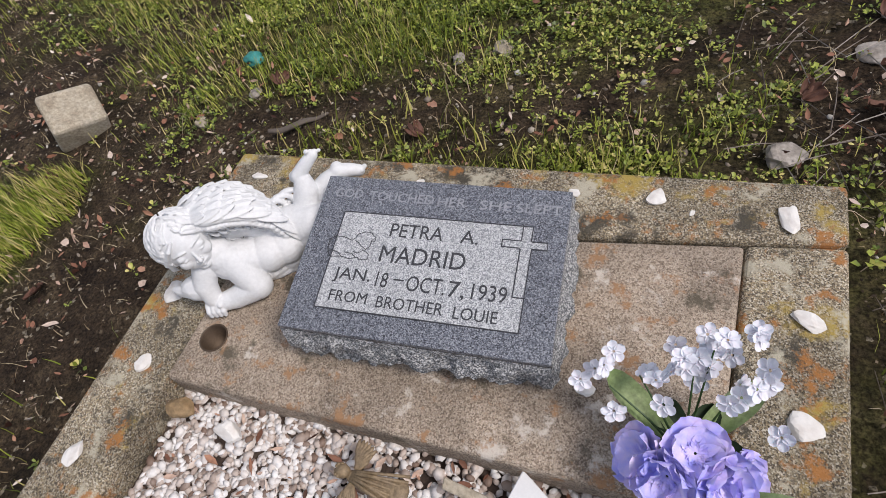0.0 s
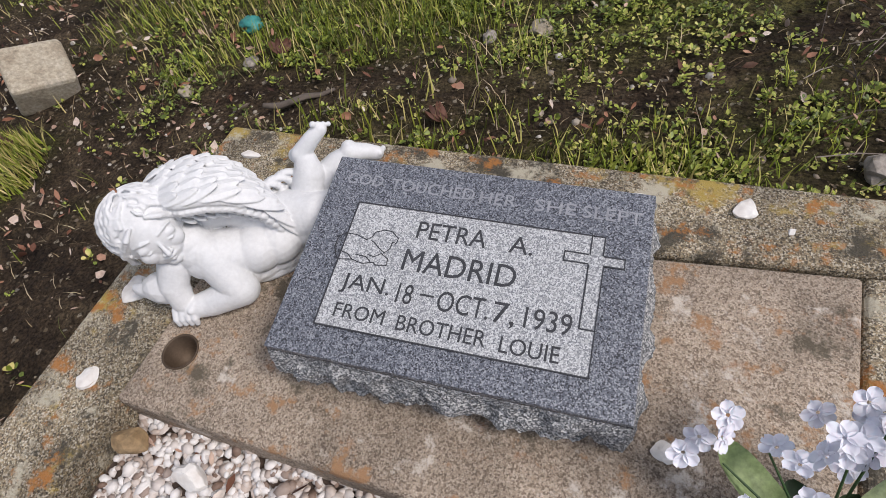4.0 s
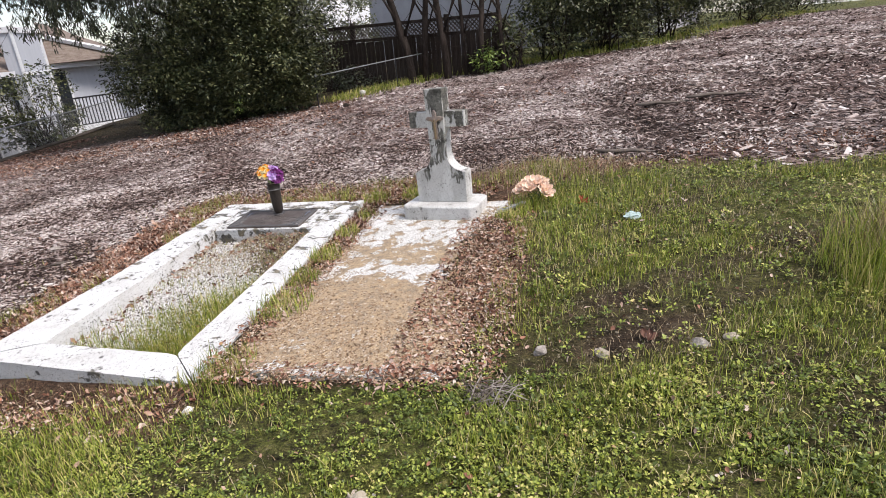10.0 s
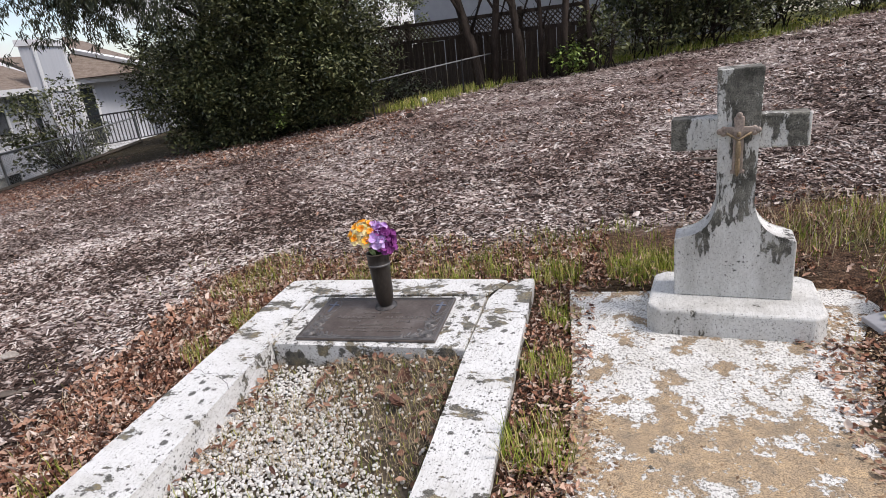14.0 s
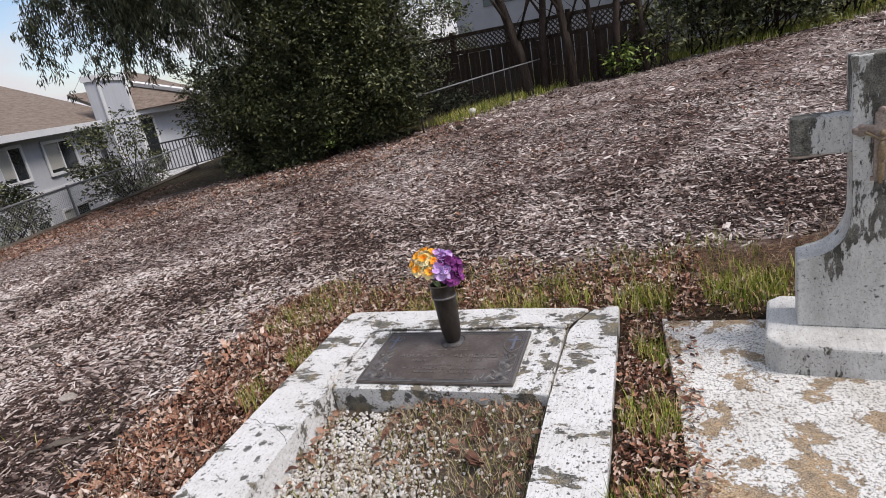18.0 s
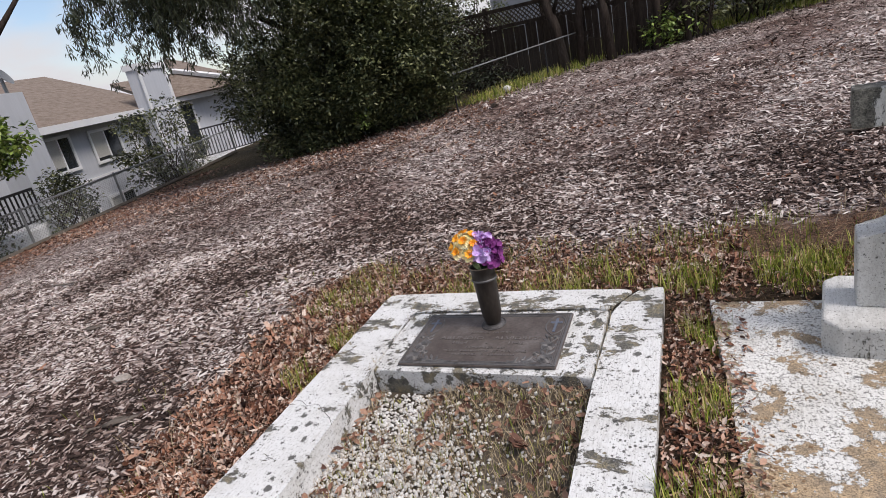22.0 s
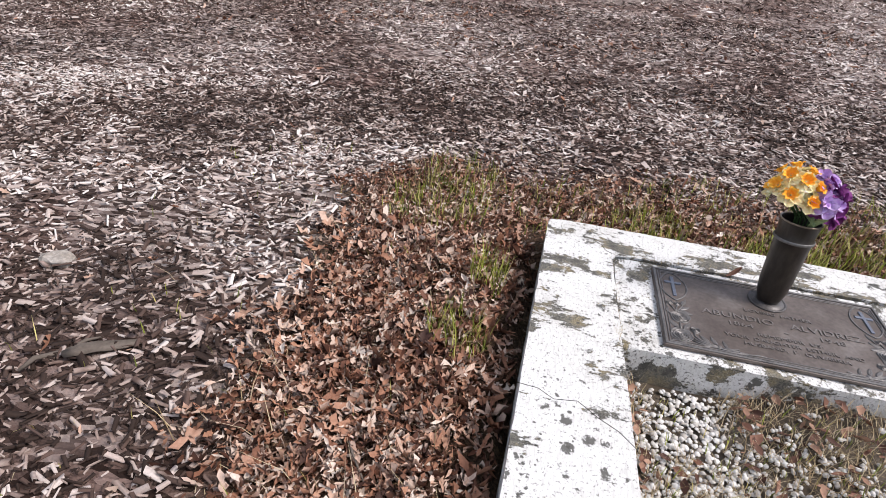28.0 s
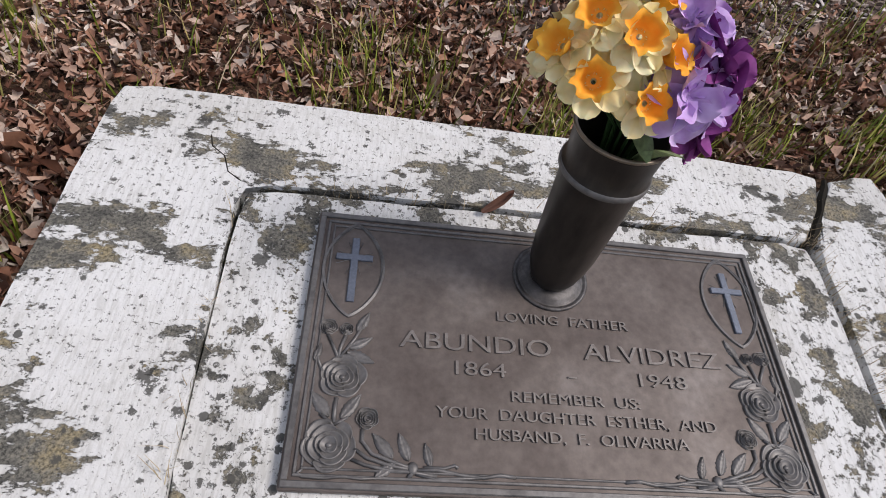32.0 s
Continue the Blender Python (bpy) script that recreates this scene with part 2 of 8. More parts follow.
CONCRETE = ((0.2, 0.19, 0.165), (0.29, 0.265, 0.22), (0.37, 0.34, 0.29))
BARE = ((0.075, 0.074, 0.069), (0.165, 0.157, 0.137), (0.27, 0.225, 0.14))
M_KERB = painted("peeling_white_paint", (0.72, 0.72, 0.71), BARE, 0.42, 6.5, (0.72, 0.7, 0.66), 0.4, ("Y", -2.4, 0.65, ((0.0, 0.56), (0.285, 0.63), (0.53, 0.57), (0.666, 0.48), (0.82, 0.43), (0.9, 0.4), (0.94, 0.35), (0.962, 0.5), (1.0, 0.64))), (0.6, 1.1, 1), fleck=0.55)
M_PLINTH = painted("peeling_white_plinth", (0.72, 0.72, 0.71), BARE, 0.47, 10.0, (0.7, 0.68, 0.64), 0.46, fleck=0.6)
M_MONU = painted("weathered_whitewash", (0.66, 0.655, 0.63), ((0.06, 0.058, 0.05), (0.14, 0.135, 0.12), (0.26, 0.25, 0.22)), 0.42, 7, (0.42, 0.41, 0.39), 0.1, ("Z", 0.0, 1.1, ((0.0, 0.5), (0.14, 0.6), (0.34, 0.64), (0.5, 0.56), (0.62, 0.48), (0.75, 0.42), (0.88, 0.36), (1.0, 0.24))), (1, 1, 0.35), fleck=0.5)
M_CSLAB = painted("worn_white_slab", (0.76, 0.75, 0.72), ((0.26, 0.21, 0.155), (0.4, 0.3, 0.2), (0.5, 0.37, 0.23)), 0.5, 8, (0.72, 0.7, 0.66), 0.05, ("Y", -2.3, 0.45, ((0.0, 0.54), (0.05, 0.47), (0.12, 0.22), (0.4, 0.2), (0.45, 0.56), (0.5, 0.53), (0.54, 0.36), (0.62, 0.42), (0.72, 0.62), (0.95, 0.6))), fleck=1.0)
M_GRANITE = speckled("grey_granite", [(0.03, 0.033, 0.042), (0.1, 0.11, 0.135), (0.2, 0.215, 0.245), (0.34, 0.355, 0.385), (0.13, 0.14, 0.17)], 560, 0.42, None, 0.12, 0.5, 0.15)
M_PANEL = speckled("frosted_granite", [(0.33, 0.34, 0.35), (0.47, 0.48, 0.49), (0.62, 0.63, 0.64), (0.22, 0.23, 0.25)], 560, 0.85, None, 0.1, 0.3, 0.08)
M_ROCKFACE = speckled("rough_granite", [(0.1, 0.105, 0.11), (0.24, 0.25, 0.26), (0.46, 0.47, 0.48), (0.18, 0.19, 0.2), (0.6, 0.6, 0.6)], 420, 0.8, None, 0.5, 0.4, 0.25)
M_CUT = plain("cut_letters", (0.07, 0.072, 0.08), 0.9, 0, 0.2)
M_CUTPALE = plain("pale_cut_letters", (0.42, 0.43, 0.46), 0.9, 0, 0.2)
M_AGG = speckled("exposed_aggregate", [(0.3, 0.25, 0.17), (0.46, 0.4, 0.29), (0.12, 0.1, 0.075), (0.62, 0.56, 0.45), (0.38, 0.3, 0.19), (0.2, 0.16, 0.11)], 400, 0.9,
                 [((0.4, 0.29, 0.07), 3.1), ((0.06, 0.054, 0.042), 7.7), ((0.48, 0.44, 0.34), 12.4), ((0.38, 0.16, 0.045), 17.3)], 0.62, 0.3, 0.55, 0.55)
M_SLAB = speckled("stained_concrete", [(0.43, 0.345, 0.265), (0.57, 0.475, 0.38), (0.27, 0.21, 0.16), (0.48, 0.39, 0.3)], 360, 0.9,
                  [((0.33, 0.16, 0.075), 1.3), ((0.1, 0.085, 0.06), 5.2), ((0.62, 0.56, 0.49), 9.1), ((0.36, 0.2, 0.1), 14.6)], 0.55, 0.3, 0.45, 0.572)
M_BRONZE = surf("aged_bronze", [(0.12, 0.096, 0.086), (0.17, 0.142, 0.128), (0.27, 0.24, 0.225)], 7, 70, 0.55, 0.15, 0.001, 0.4, 0.5, None, 0.35, 0.0, [0.36, 0.56, 0.78])
M_COLLAR = surf("dark_bronze_mount", [(0.05, 0.046, 0.045), (0.1, 0.092, 0.09), (0.15, 0.145, 0.145)], 30, 120, 0.5, 0.2, 0.001, 0.45, 0.5, None, 0.35)
M_BRONZE_HI = surf("worn_bronze_relief", [(0.1, 0.096, 0.095), (0.2, 0.19, 0.185), (0.15, 0.15, 0.152)], 25, 120, 0.5, 0.15, 0.001, 0.45, 0.5, None, 0.35)
M_LETTER = surf("worn_bronze_letters", [(0.17, 0.15, 0.14), (0.27, 0.245, 0.228)], 40, 160, 0.5, 0.15, 0.001, 0.35, 0.5, None, 0.3)
M_BRONZE_BLUE = plain("blue_grey_bronze", (0.19, 0.215, 0.27), 0.5, 0.4)
M_VASE = surf("dark_bronze_vase", [(0.028, 0.023, 0.02), (0.055, 0.045, 0.038), (0.04, 0.034, 0.03)], 12, 90, 0.42, 0.15, 0.001, 0.5, 0.5, (1, 1, 0.4), 0.35)
M_RIM = plain("worn_bronze_rim", (0.3, 0.24, 0.18), 0.4, 0.7)
M_PLASTER = surf("white_statue", [(0.72, 0.73, 0.74), (0.82, 0.82, 0.82)], 7, 120, 0.55, 0.12, 0.001, 0, 0.4, None, 0.12)
M_WHITESTONE = surf("white_stone", [(0.7, 0.64, 0.58), (0.8, 0.77, 0.73), (0.85, 0.83, 0.8)], 20, 120, 0.7, 0.3, 0.002, 0, 0.4, None, 0.12)
M_PEBBLE = surf("white_pebbles", [(0.2, 0.13, 0.095), (0.58, 0.49, 0.43), (0.78, 0.74, 0.71), (0.85, 0.84, 0.83)], 30, 140, 0.6, 0.2, 0.001, 0, 0.45, None, 0.12, 0.75, [0.14, 0.36, 0.58, 0.95])
M_GRAVEL = surf("dirty_white_gravel", [(0.26, 0.22, 0.18), (0.58, 0.55, 0.51), (0.74, 0.72, 0.69), (0.8, 0.79, 0.77)], 25, 140, 0.8, 0.3, 0.001, 0, 0.3, None, 0.2, 0.75, [0.0, 0.25, 0.55, 0.95])
M_SANDSTONE = surf("sandstone", [(0.4, 0.33, 0.24), (0.52, 0.45, 0.34), (0.58, 0.52, 0.42)], 14, 110, 0.9, 0.4, 0.003)
M_ROCK = surf("grey_rock", [(0.26, 0.225, 0.19), (0.42, 0.375, 0.33), (0.56, 0.51, 0.46)], 18, 90, 0.9, 0.5, 0.004)
M_CHIP = surf("weathered_wood_chips", [(0.035, 0.021, 0.016), (0.125, 0.08, 0.065), (0.36, 0.272, 0.235), (0.56, 0.465, 0.42), (0.82, 0.75, 0.71)], 18, 160, 0.85, 0.3, 0.002, 0, 0.3, None, 0.25, 0.9, [0.1, 0.4, 0.48, 0.66, 0.9], (0.75, 2.2))
M_LEAFDRY = surf("dry_leaves", [(0.06, 0.026, 0.018), (0.27, 0.122, 0.075), (0.52, 0.28, 0.18), (0.66, 0.47, 0.37), (0.82, 0.72, 0.63)], 20, 90, 0.7, 0.3, 0.002, 0, 0.35, None, 0.35, 0.87, [0.08, 0.29, 0.47, 0.69, 0.93], (2.5, (0.72, 0.64, 0.6)))
M_LEAFRED = surf("red_brown_leaves", [(0.09, 0.04, 0.027), (0.24, 0.115, 0.075), (0.4, 0.235, 0.16)], 30, 90, 0.7, 0.3, 0.002, 0, 0.35, None, 0.3, 0.7)
M_GRASS = surf("grass_blades", [(0.13, 0.17, 0.022), (0.27, 0.35, 0.042), (0.45, 0.49, 0.08), (0.7, 0.58, 0.26)], 6.0, 60, 0.5, 0, 0, 0, 0.35, None, 0.12, 0.5, None, (1.6, (0.7, 0.7, 0.6)))
M_CLOVER = surf("clover_leaves", [(0.085, 0.12, 0.02), (0.21, 0.265, 0.036), (0.39, 0.44, 0.075), (0.62, 0.53, 0.19)], 24.0, 60, 0.45, 0, 0, 0, 0.4, None, 0.12, 0.4, None, (1.8, 0.9))
M_STRAW = surf("dry_straw", [(0.34, 0.25, 0.14), (0.58, 0.48, 0.3), (0.46, 0.37, 0.26)], 5, 60, 0.8, 0, 0, 0, 0.3, None, 0.2, 0.6)
M_STICK = surf("grey_sticks", [(0.1, 0.08, 0.065), (0.24, 0.2, 0.17), (0.36, 0.32, 0.28)], 8, 90, 0.9, 0.3, 0.002, 0, 0.3, None, 0.3, 0.6)
M_BARK = surf("dark_bark", [(0.022, 0.016, 0.013), (0.055, 0.042, 0.034), (0.085, 0.066, 0.055)], 7, 40, 0.95, 0.9, 0.02, 0, 0.2, (1, 1, 0.25), 0.5)
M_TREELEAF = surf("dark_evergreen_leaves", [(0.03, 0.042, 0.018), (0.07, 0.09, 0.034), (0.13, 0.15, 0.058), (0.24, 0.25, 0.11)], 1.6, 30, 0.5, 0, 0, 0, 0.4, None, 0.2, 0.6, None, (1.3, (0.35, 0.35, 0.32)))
M_TREEBRIGHT = surf("bright_green_leaves", [(0.05, 0.09, 0.018), (0.11, 0.18, 0.03), (0.19, 0.27, 0.05), (0.28, 0.36, 0.08)], 1.2, 30, 0.45, 0, 0, 0, 0.4, None, 0.15, 0.6)
M_GUM = surf("hanging_narrow_leaves", [(0.02, 0.028, 0.014), (0.045, 0.058, 0.026), (0.09, 0.1, 0.046)], 1.2, 30, 0.5, 0, 0, 0, 0.4, None, 0.2, 0.6)
M_OLIVE = surf("olive_leaves", [(0.05, 0.062, 0.024), (0.1, 0.115, 0.04), (0.17, 0.18, 0.07)], 1.2, 30, 0.5, 0, 0, 0, 0.4, None, 0.2, 0.6)
M_SIDING = surf("pale_grey_siding", [(0.5, 0.52, 0.56), (0.56, 0.58, 0.62)], 1.5, 20, 0.75, 0.2, 0.003, 0, 0.3, (6, 6, 0.4), 0.1)
M_TRIM = surf("white_trim", [(0.72, 0.73, 0.75), (0.8, 0.8, 0.8)], 3, 40, 0.6, 0.1, 0.001, 0, 0.4, None, 0.08)
M_ROOF = surf("brown_shingles", [(0.17, 0.13, 0.105), (0.25, 0.2, 0.165), (0.3, 0.25, 0.21)], 5, 26, 0.95, 0.6, 0.02, 0, 0.2, (1, 1, 3), 0.35)
M_GLASS = shader("window_glass", 0.06, 0, 0.7)[0]
M_GLASS.node_tree.nodes["Principled BSDF"].inputs["Base Color"].default_value = (0.025, 0.03, 0.035, 1)
M_BLIND = plain("pale_blinds", (0.55, 0.54, 0.5), 0.7)
M_RAIL = plain("dark_railing", (0.03, 0.03, 0.033), 0.5, 0.3)
M_FENCEWOOD = surf("dark_fence_boards", [(0.026, 0.019, 0.015), (0.058, 0.043, 0.034), (0.09, 0.07, 0.056)], 3, 30, 0.9, 0.5, 0.006, 0, 0.25, (4, 4, 0.5), 0.4)
M_LATTICE = surf("brown_lattice", [(0.07, 0.052, 0.04), (0.12, 0.09, 0.07)], 4, 40, 0.9, 0.3, 0.003)
M_GALV = plain("galvanised_wire", (0.32, 0.33, 0.33), 0.5, 0.6)
M_STUCCO = surf("grey_stucco", [(0.33, 0.33, 0.35), (0.4, 0.4, 0.42)], 2, 40, 0.9, 0.3, 0.004, 0, 0.3, None, 0.1)
M_BOARD = surf("weathered_board", [(0.09, 0.075, 0.06), (0.17, 0.145, 0.12)], 4, 60, 0.9, 0.4, 0.004, 0, 0.3, (1, 6, 6), 0.3)

# ---------- building helpers ----------


def part(name, bm, material, parent=None, label="", smooth=False, place=None):
    """Links a bmesh as one mesh object, under a thing or a part when one is given."""
    bmesh.ops.recalc_face_normals(bm, faces=bm.faces)
    me = bpy.data.meshes.new(name)
    bm.to_mesh(me)
    bm.free()
    if smooth:
        for p in me.polygons:
            p.use_smooth = True
    me.materials.append(material)
    ob = new(name, me)
    if parent:
        ob.parent = parent
    if place is not None:
        ob.matrix_basis = place
    if label:
        tagged(ob, label)
    return ob


def shared(name, me, parent, place):
    ob = new(name, me)
    ob.parent = parent
    ob.matrix_basis = place
    return ob


def thing(name, place, label, category, group="", kind=""):
    ob = new(name)
    ob.empty_display_size = 0.05
    ob.matrix_world = place
    return tagged(ob, label, category, group, kind)


def mass(name, verts, faces, material, smooth=False, parent=None):
    """One large mesh from arrays: verts (n, 3), faces (m, 3 or 4)."""
    verts, faces = np.asarray(verts, np.float32), np.asarray(faces, np.int32)
    me = bpy.data.meshes.new(name)
    me.vertices.add(len(verts))
    me.vertices.foreach_set("co", verts.ravel())
    me.loops.add(faces.size)
    me.loops.foreach_set("vertex_index", faces.ravel())
    me.polygons.add(len(faces))
    me.polygons.foreach_set("loop_start", np.arange(len(faces), dtype=np.int32) * faces.shape[1])
    if smooth:
        me.polygons.foreach_set("use_smooth", np.ones(len(faces), bool))
    me.update(calc_edges=True)
    me.materials.append(material)
    ob = new(name, me)
    if parent:
        ob.parent = parent
    return ob


def box(bm, lo, hi, bevel=0.0, seg=2, turn=None):
    """A box between two corners, its edges rounded."""
    lo, hi = Vector(lo), Vector(hi)
    made = bmesh.ops.create_cube(bm, size=1, matrix=Matrix.Translation((lo + hi) / 2) @ Matrix.Diagonal((*(hi - lo), 1)))
    if turn is not None:
        bmesh.ops.transform(bm, matrix=turn, verts=made["verts"])
    if bevel:
        edges = list({e for v in made["verts"] for e in v.link_edges})
        bmesh.ops.bevel(bm, geom=edges, offset=bevel, segments=seg, affect="EDGES", profile=0.5)
    return bm


def prism(bm, outline, bottom, bevel=0.0, seg=2, rough=0.0, cuts=0, seed=1):
    """A slab whose top has the given corners (x, y, z), down to the heights bottom (a number below, or a list)."""
    n = len(outline)
    low = bottom if isinstance(bottom, (list, tuple)) else [bottom] * n
    top = [bm.verts.new(p) for p in outline]
    bot = [bm.verts.new((p[0], p[1], p[2] - d)) for p, d in zip(outline, low)]
    faces = [bm.faces.new(top), bm.faces.new(bot[::-1])]
    for i in range(n):
        j = (i + 1) % n
        faces.append(bm.faces.new((top[j], top[i], bot[i], bot[j])))
    if bevel:
        bmesh.ops.bevel(bm, geom=[e for e in bm.edges if e.verts[0] in top or e.verts[1] in top], offset=bevel, segments=seg, affect="EDGES", profile=0.5)
    if cuts:
        bmesh.ops.subdivide_edges(bm, edges=[e for e in bm.edges if e.calc_length() > 0.08], cuts=cuts, use_grid_fill=True)
    if rough:
        for v in bm.verts:
            p = v.co * 14 + Vector((seed * 7.3, seed, 0))
            v.co += Vector((noise.noise(p), noise.noise(p + Vector((9, 0, 0))), noise.noise(p + Vector((0, 9, 0))))) * rough
    return bm


def lathe(bm, profile, steps=32, cap=True, m=None):
    """A turned shape from (radius, height) pairs."""
    rings = []
    for r, z in profile:
        rings.append([bm.verts.new((r * math.cos(2 * math.pi * i / steps), r * math.sin(2 * math.pi * i / steps), z)) for i in range(steps)])
    for a, b in zip(rings, rings[1:]):
        for i in range(steps):
            j = (i + 1) % steps
            bm.faces.new((a[i], a[j], b[j], b[i]))
    if cap:
        bm.faces.new(rings[0][::-1])
        bm.faces.new(rings[-1])
    if m is not None:
        bmesh.ops.transform(bm, matrix=m, verts=[v for r in rings for v in r])
    return bm


def tube(bm, points, radii, steps=6, cap=True):
    """A round bar through points, with a radius at each."""
    pts = [Vector(p) for p in points]
    rings = []
    for i, p in enumerate(pts):
        d = (pts[min(i + 1, len(pts) - 1)] - pts[max(i - 1, 0)]).normalized()
        a = d.cross(Vector((0.31, 0.2, 1.0))).normalized() if abs(d.z) < 0.95 else d.cross(Vector((1, 0, 0))).normalized()
        b = d.cross(a)
        r = radii[i] if isinstance(radii, (list, tuple)) else radii
        rings.append([bm.verts.new(p + (a * math.cos(2 * math.pi * k / steps) + b * math.sin(2 * math.pi * k / steps)) * r) for k in range(steps)])
    for a, b in zip(rings, rings[1:]):
        for i in range(steps):
            j = (i + 1) % steps
            bm.faces.new((a[i], a[j], b[j], b[i]))
    if cap:
        bm.faces.new(rings[0][::-1])
        bm.faces.new(rings[-1])
    return bm


BALLS = {}


def ball(sub):
    """Corners and faces of a round ball, worked out once for each fineness."""
    if sub not in BALLS:
        tmp = bmesh.new()
        bmesh.ops.create_icosphere(tmp, subdivisions=sub, radius=1)
        tmp.verts.index_update()
        BALLS[sub] = [v.co.copy() for v in tmp.verts], [[v.index for v in f.verts] for f in tmp.faces]
        tmp.free()
    return BALLS[sub]


def blob(bm, centre, radii, turn=None, sub=2, bumpy=0.0, seed=0.0, freq=3.0):
    """A rounded lump; bumpy: how uneven it is."""
    points, faces = ball(sub)
    centre, shift, made = Vector(centre), Vector((seed, seed * 1.7, -seed)), []
    for p in points:
        q = p * (1 + bumpy * noise.noise(p * freq + shift)) if bumpy else p
        q = Vector((q.x * radii[0], q.y * radii[1], q.z * radii[2]))
        made.append(bm.verts.new((turn @ q if turn is not None else q) + centre))
    for f in faces:
        bm.faces.new([made[k] for k in f])
    return made


def text_mesh(words, size, depth, spacing=1.0, bevel=0.0, squash=1.0):
    """Raised or cut letters as a mesh, centred, lying in the xy plane."""
    cu = bpy.data.curves.new("letters", "FONT")
    cu.body, cu.size, cu.extrude, cu.align_x, cu.align_y, cu.space_character, cu.bevel_depth = words, size, depth, "CENTER", "CENTER", spacing, bevel
    cu.resolution_u = 3
    tmp = new("letters", cu)
    me = bpy.data.meshes.new_from_object(tmp.evaluated_get(bpy.context.evaluated_depsgraph_get()))
    bpy.data.objects.remove(tmp)
    bpy.data.curves.remove(cu)
    me.transform(Matrix.Diagonal((squash, 1, 1, 1)))
    return me


def lettering(name, words, size, width, material, parent, place, depth=0.001, label=""):
    """Words fitted to a given width."""
    me = text_mesh(words, size, depth)
    xs = [v.co.x for v in me.vertices]
    me.transform(Matrix.Diagonal((width / (max(xs) - min(xs)), 1, 1, 1)))
    me.materials.append(material)
    ob = shared(name, me, parent, place)
    return tagged(ob, label) if label else ob


# ---------- the lie of the land ----------


def lerp_table(v, table):
    xs, ys = zip(*table)
    return np.interp(v, xs, ys)


def ground_z(x, y):
    """The hillside: it falls to the west fence and rises to the east and north."""
    x, y = np.asarray(x, float), np.asarray(y, float)
    xc, yc = np.clip(x, -13, 16), np.clip(y, -10, 24)
    z = -0.079 + 0.0782 * xc + 0.0501 * yc - 0.00143 * xc**2 - 0.00115 * xc * yc - 0.0007 * yc**2
    drop = np.clip((-12.2 - x - 0.2 * (y - 5)) / 3.5, 0, 1)
    z = z - 2.1 * drop * drop * (3 - 2 * drop)
    return z


def gz(x, y):
    return float(ground_z(x, y))


def wobble(x, y, f, seed):
    """A cheap smooth wobble between -1 and 1."""
    return (np.sin(x * f + seed) * np.cos(y * f * 1.13 - seed * 2) + np.sin((x + y) * f * 0.57 + seed * 3) + np.cos((x - y * 1.7) * f * 1.71 + seed)) / 3


def mulch_at(x, y):
    """How much of the ground is wood chips, from 0 to 1."""
    x, y = np.asarray(x, float), np.asarray(y, float)
    w = 0.12 * wobble(x, y, 3.1, 0.4) + 0.07 * wobble(x, y, 9.0, 1.9)
    west = lerp_table(y, ((-9, -5.0), (-4.2, -2.9), (-3.0, -1.95), (-1.9, -1.4), (-0.9, -1.42), (0.0, -1.52), (0.7, -1.68), (1.3, -1.2), (1.6, 20)))
    north = lerp_table(x, ((-2.0, 0.6), (-1.3, 1.12), (-0.4, 1.08), (0.2, 0.86), (0.7, 0.84), (1.1, 1.05), (1.8, 1.3), (2.2, 1.65), (3.0, 1.3), (3.7, 0.95), (4.3, 0.55), (7, 0.5), (20, 0.0)))
    inside = np.maximum(west - x, np.where(x > -1.75, y - north, -9)) + w
    far = lerp_table(x, ((-14, 7.5), (-6, 7.6), (-3.4, 8.9), (-2.5, 10.8), (-0.5, 11.8), (2.1, 12.4), (4.4, 13.0), (6.5, 16.5), (9.6, 22), (16, 27)))
    inside = np.minimum(inside, far - y + 2 * w)
    inside = np.minimum(inside, x + 11.0 + 0.22 * (y - 1.8) + w)
    return np.clip(inside / 0.16 + 0.5, 0, 1)


def litter_at(x, y):
    """Where fallen leaves lie thick."""
    x, y = np.asarray(x, float), np.asarray(y, float)
    w = 0.15 * wobble(x, y, 4.0, 2.2)
    edge = lerp_table(y, ((-2.3, -1.2), (-0.9, -1.42), (0.0, -1.55), (0.7, -1.72), (1.1, -1.4)))
    a = np.minimum(np.minimum(x - edge, -0.7 - x), np.minimum(y + 2.1, 1.0 - y)) + w
    b = np.minimum(np.minimum(x + 1.4, 2.3 - x), np.minimum(y - 0.42, 1.15 + 0.3 * np.clip(x - 0.8, 0, 1) - y)) + w
    c = np.minimum(np.minimum(x - 1.95, 2.45 - x), np.minimum(y + 2.0, 0.5 - y)) + w - 0.05
    d = np.minimum(np.minimum(x - 0.74, 0.95 - x), np.minimum(y + 1.6, 0.5 - y)) + 0.5 * w
    e = np.minimum(np.minimum(x + 1.2, 0.9 - x), np.minimum(y + 2.7, -2.24 - y)) + 0.6 * w
    f = np.minimum(np.minimum(x - 1.9, 6 - x), np.minimum(y - 0.75, 1.5 - y)) + w
    return np.clip(np.maximum.reduce([a, b, c, d, e, f]) / 0.25 + 0.35, 0, 1)


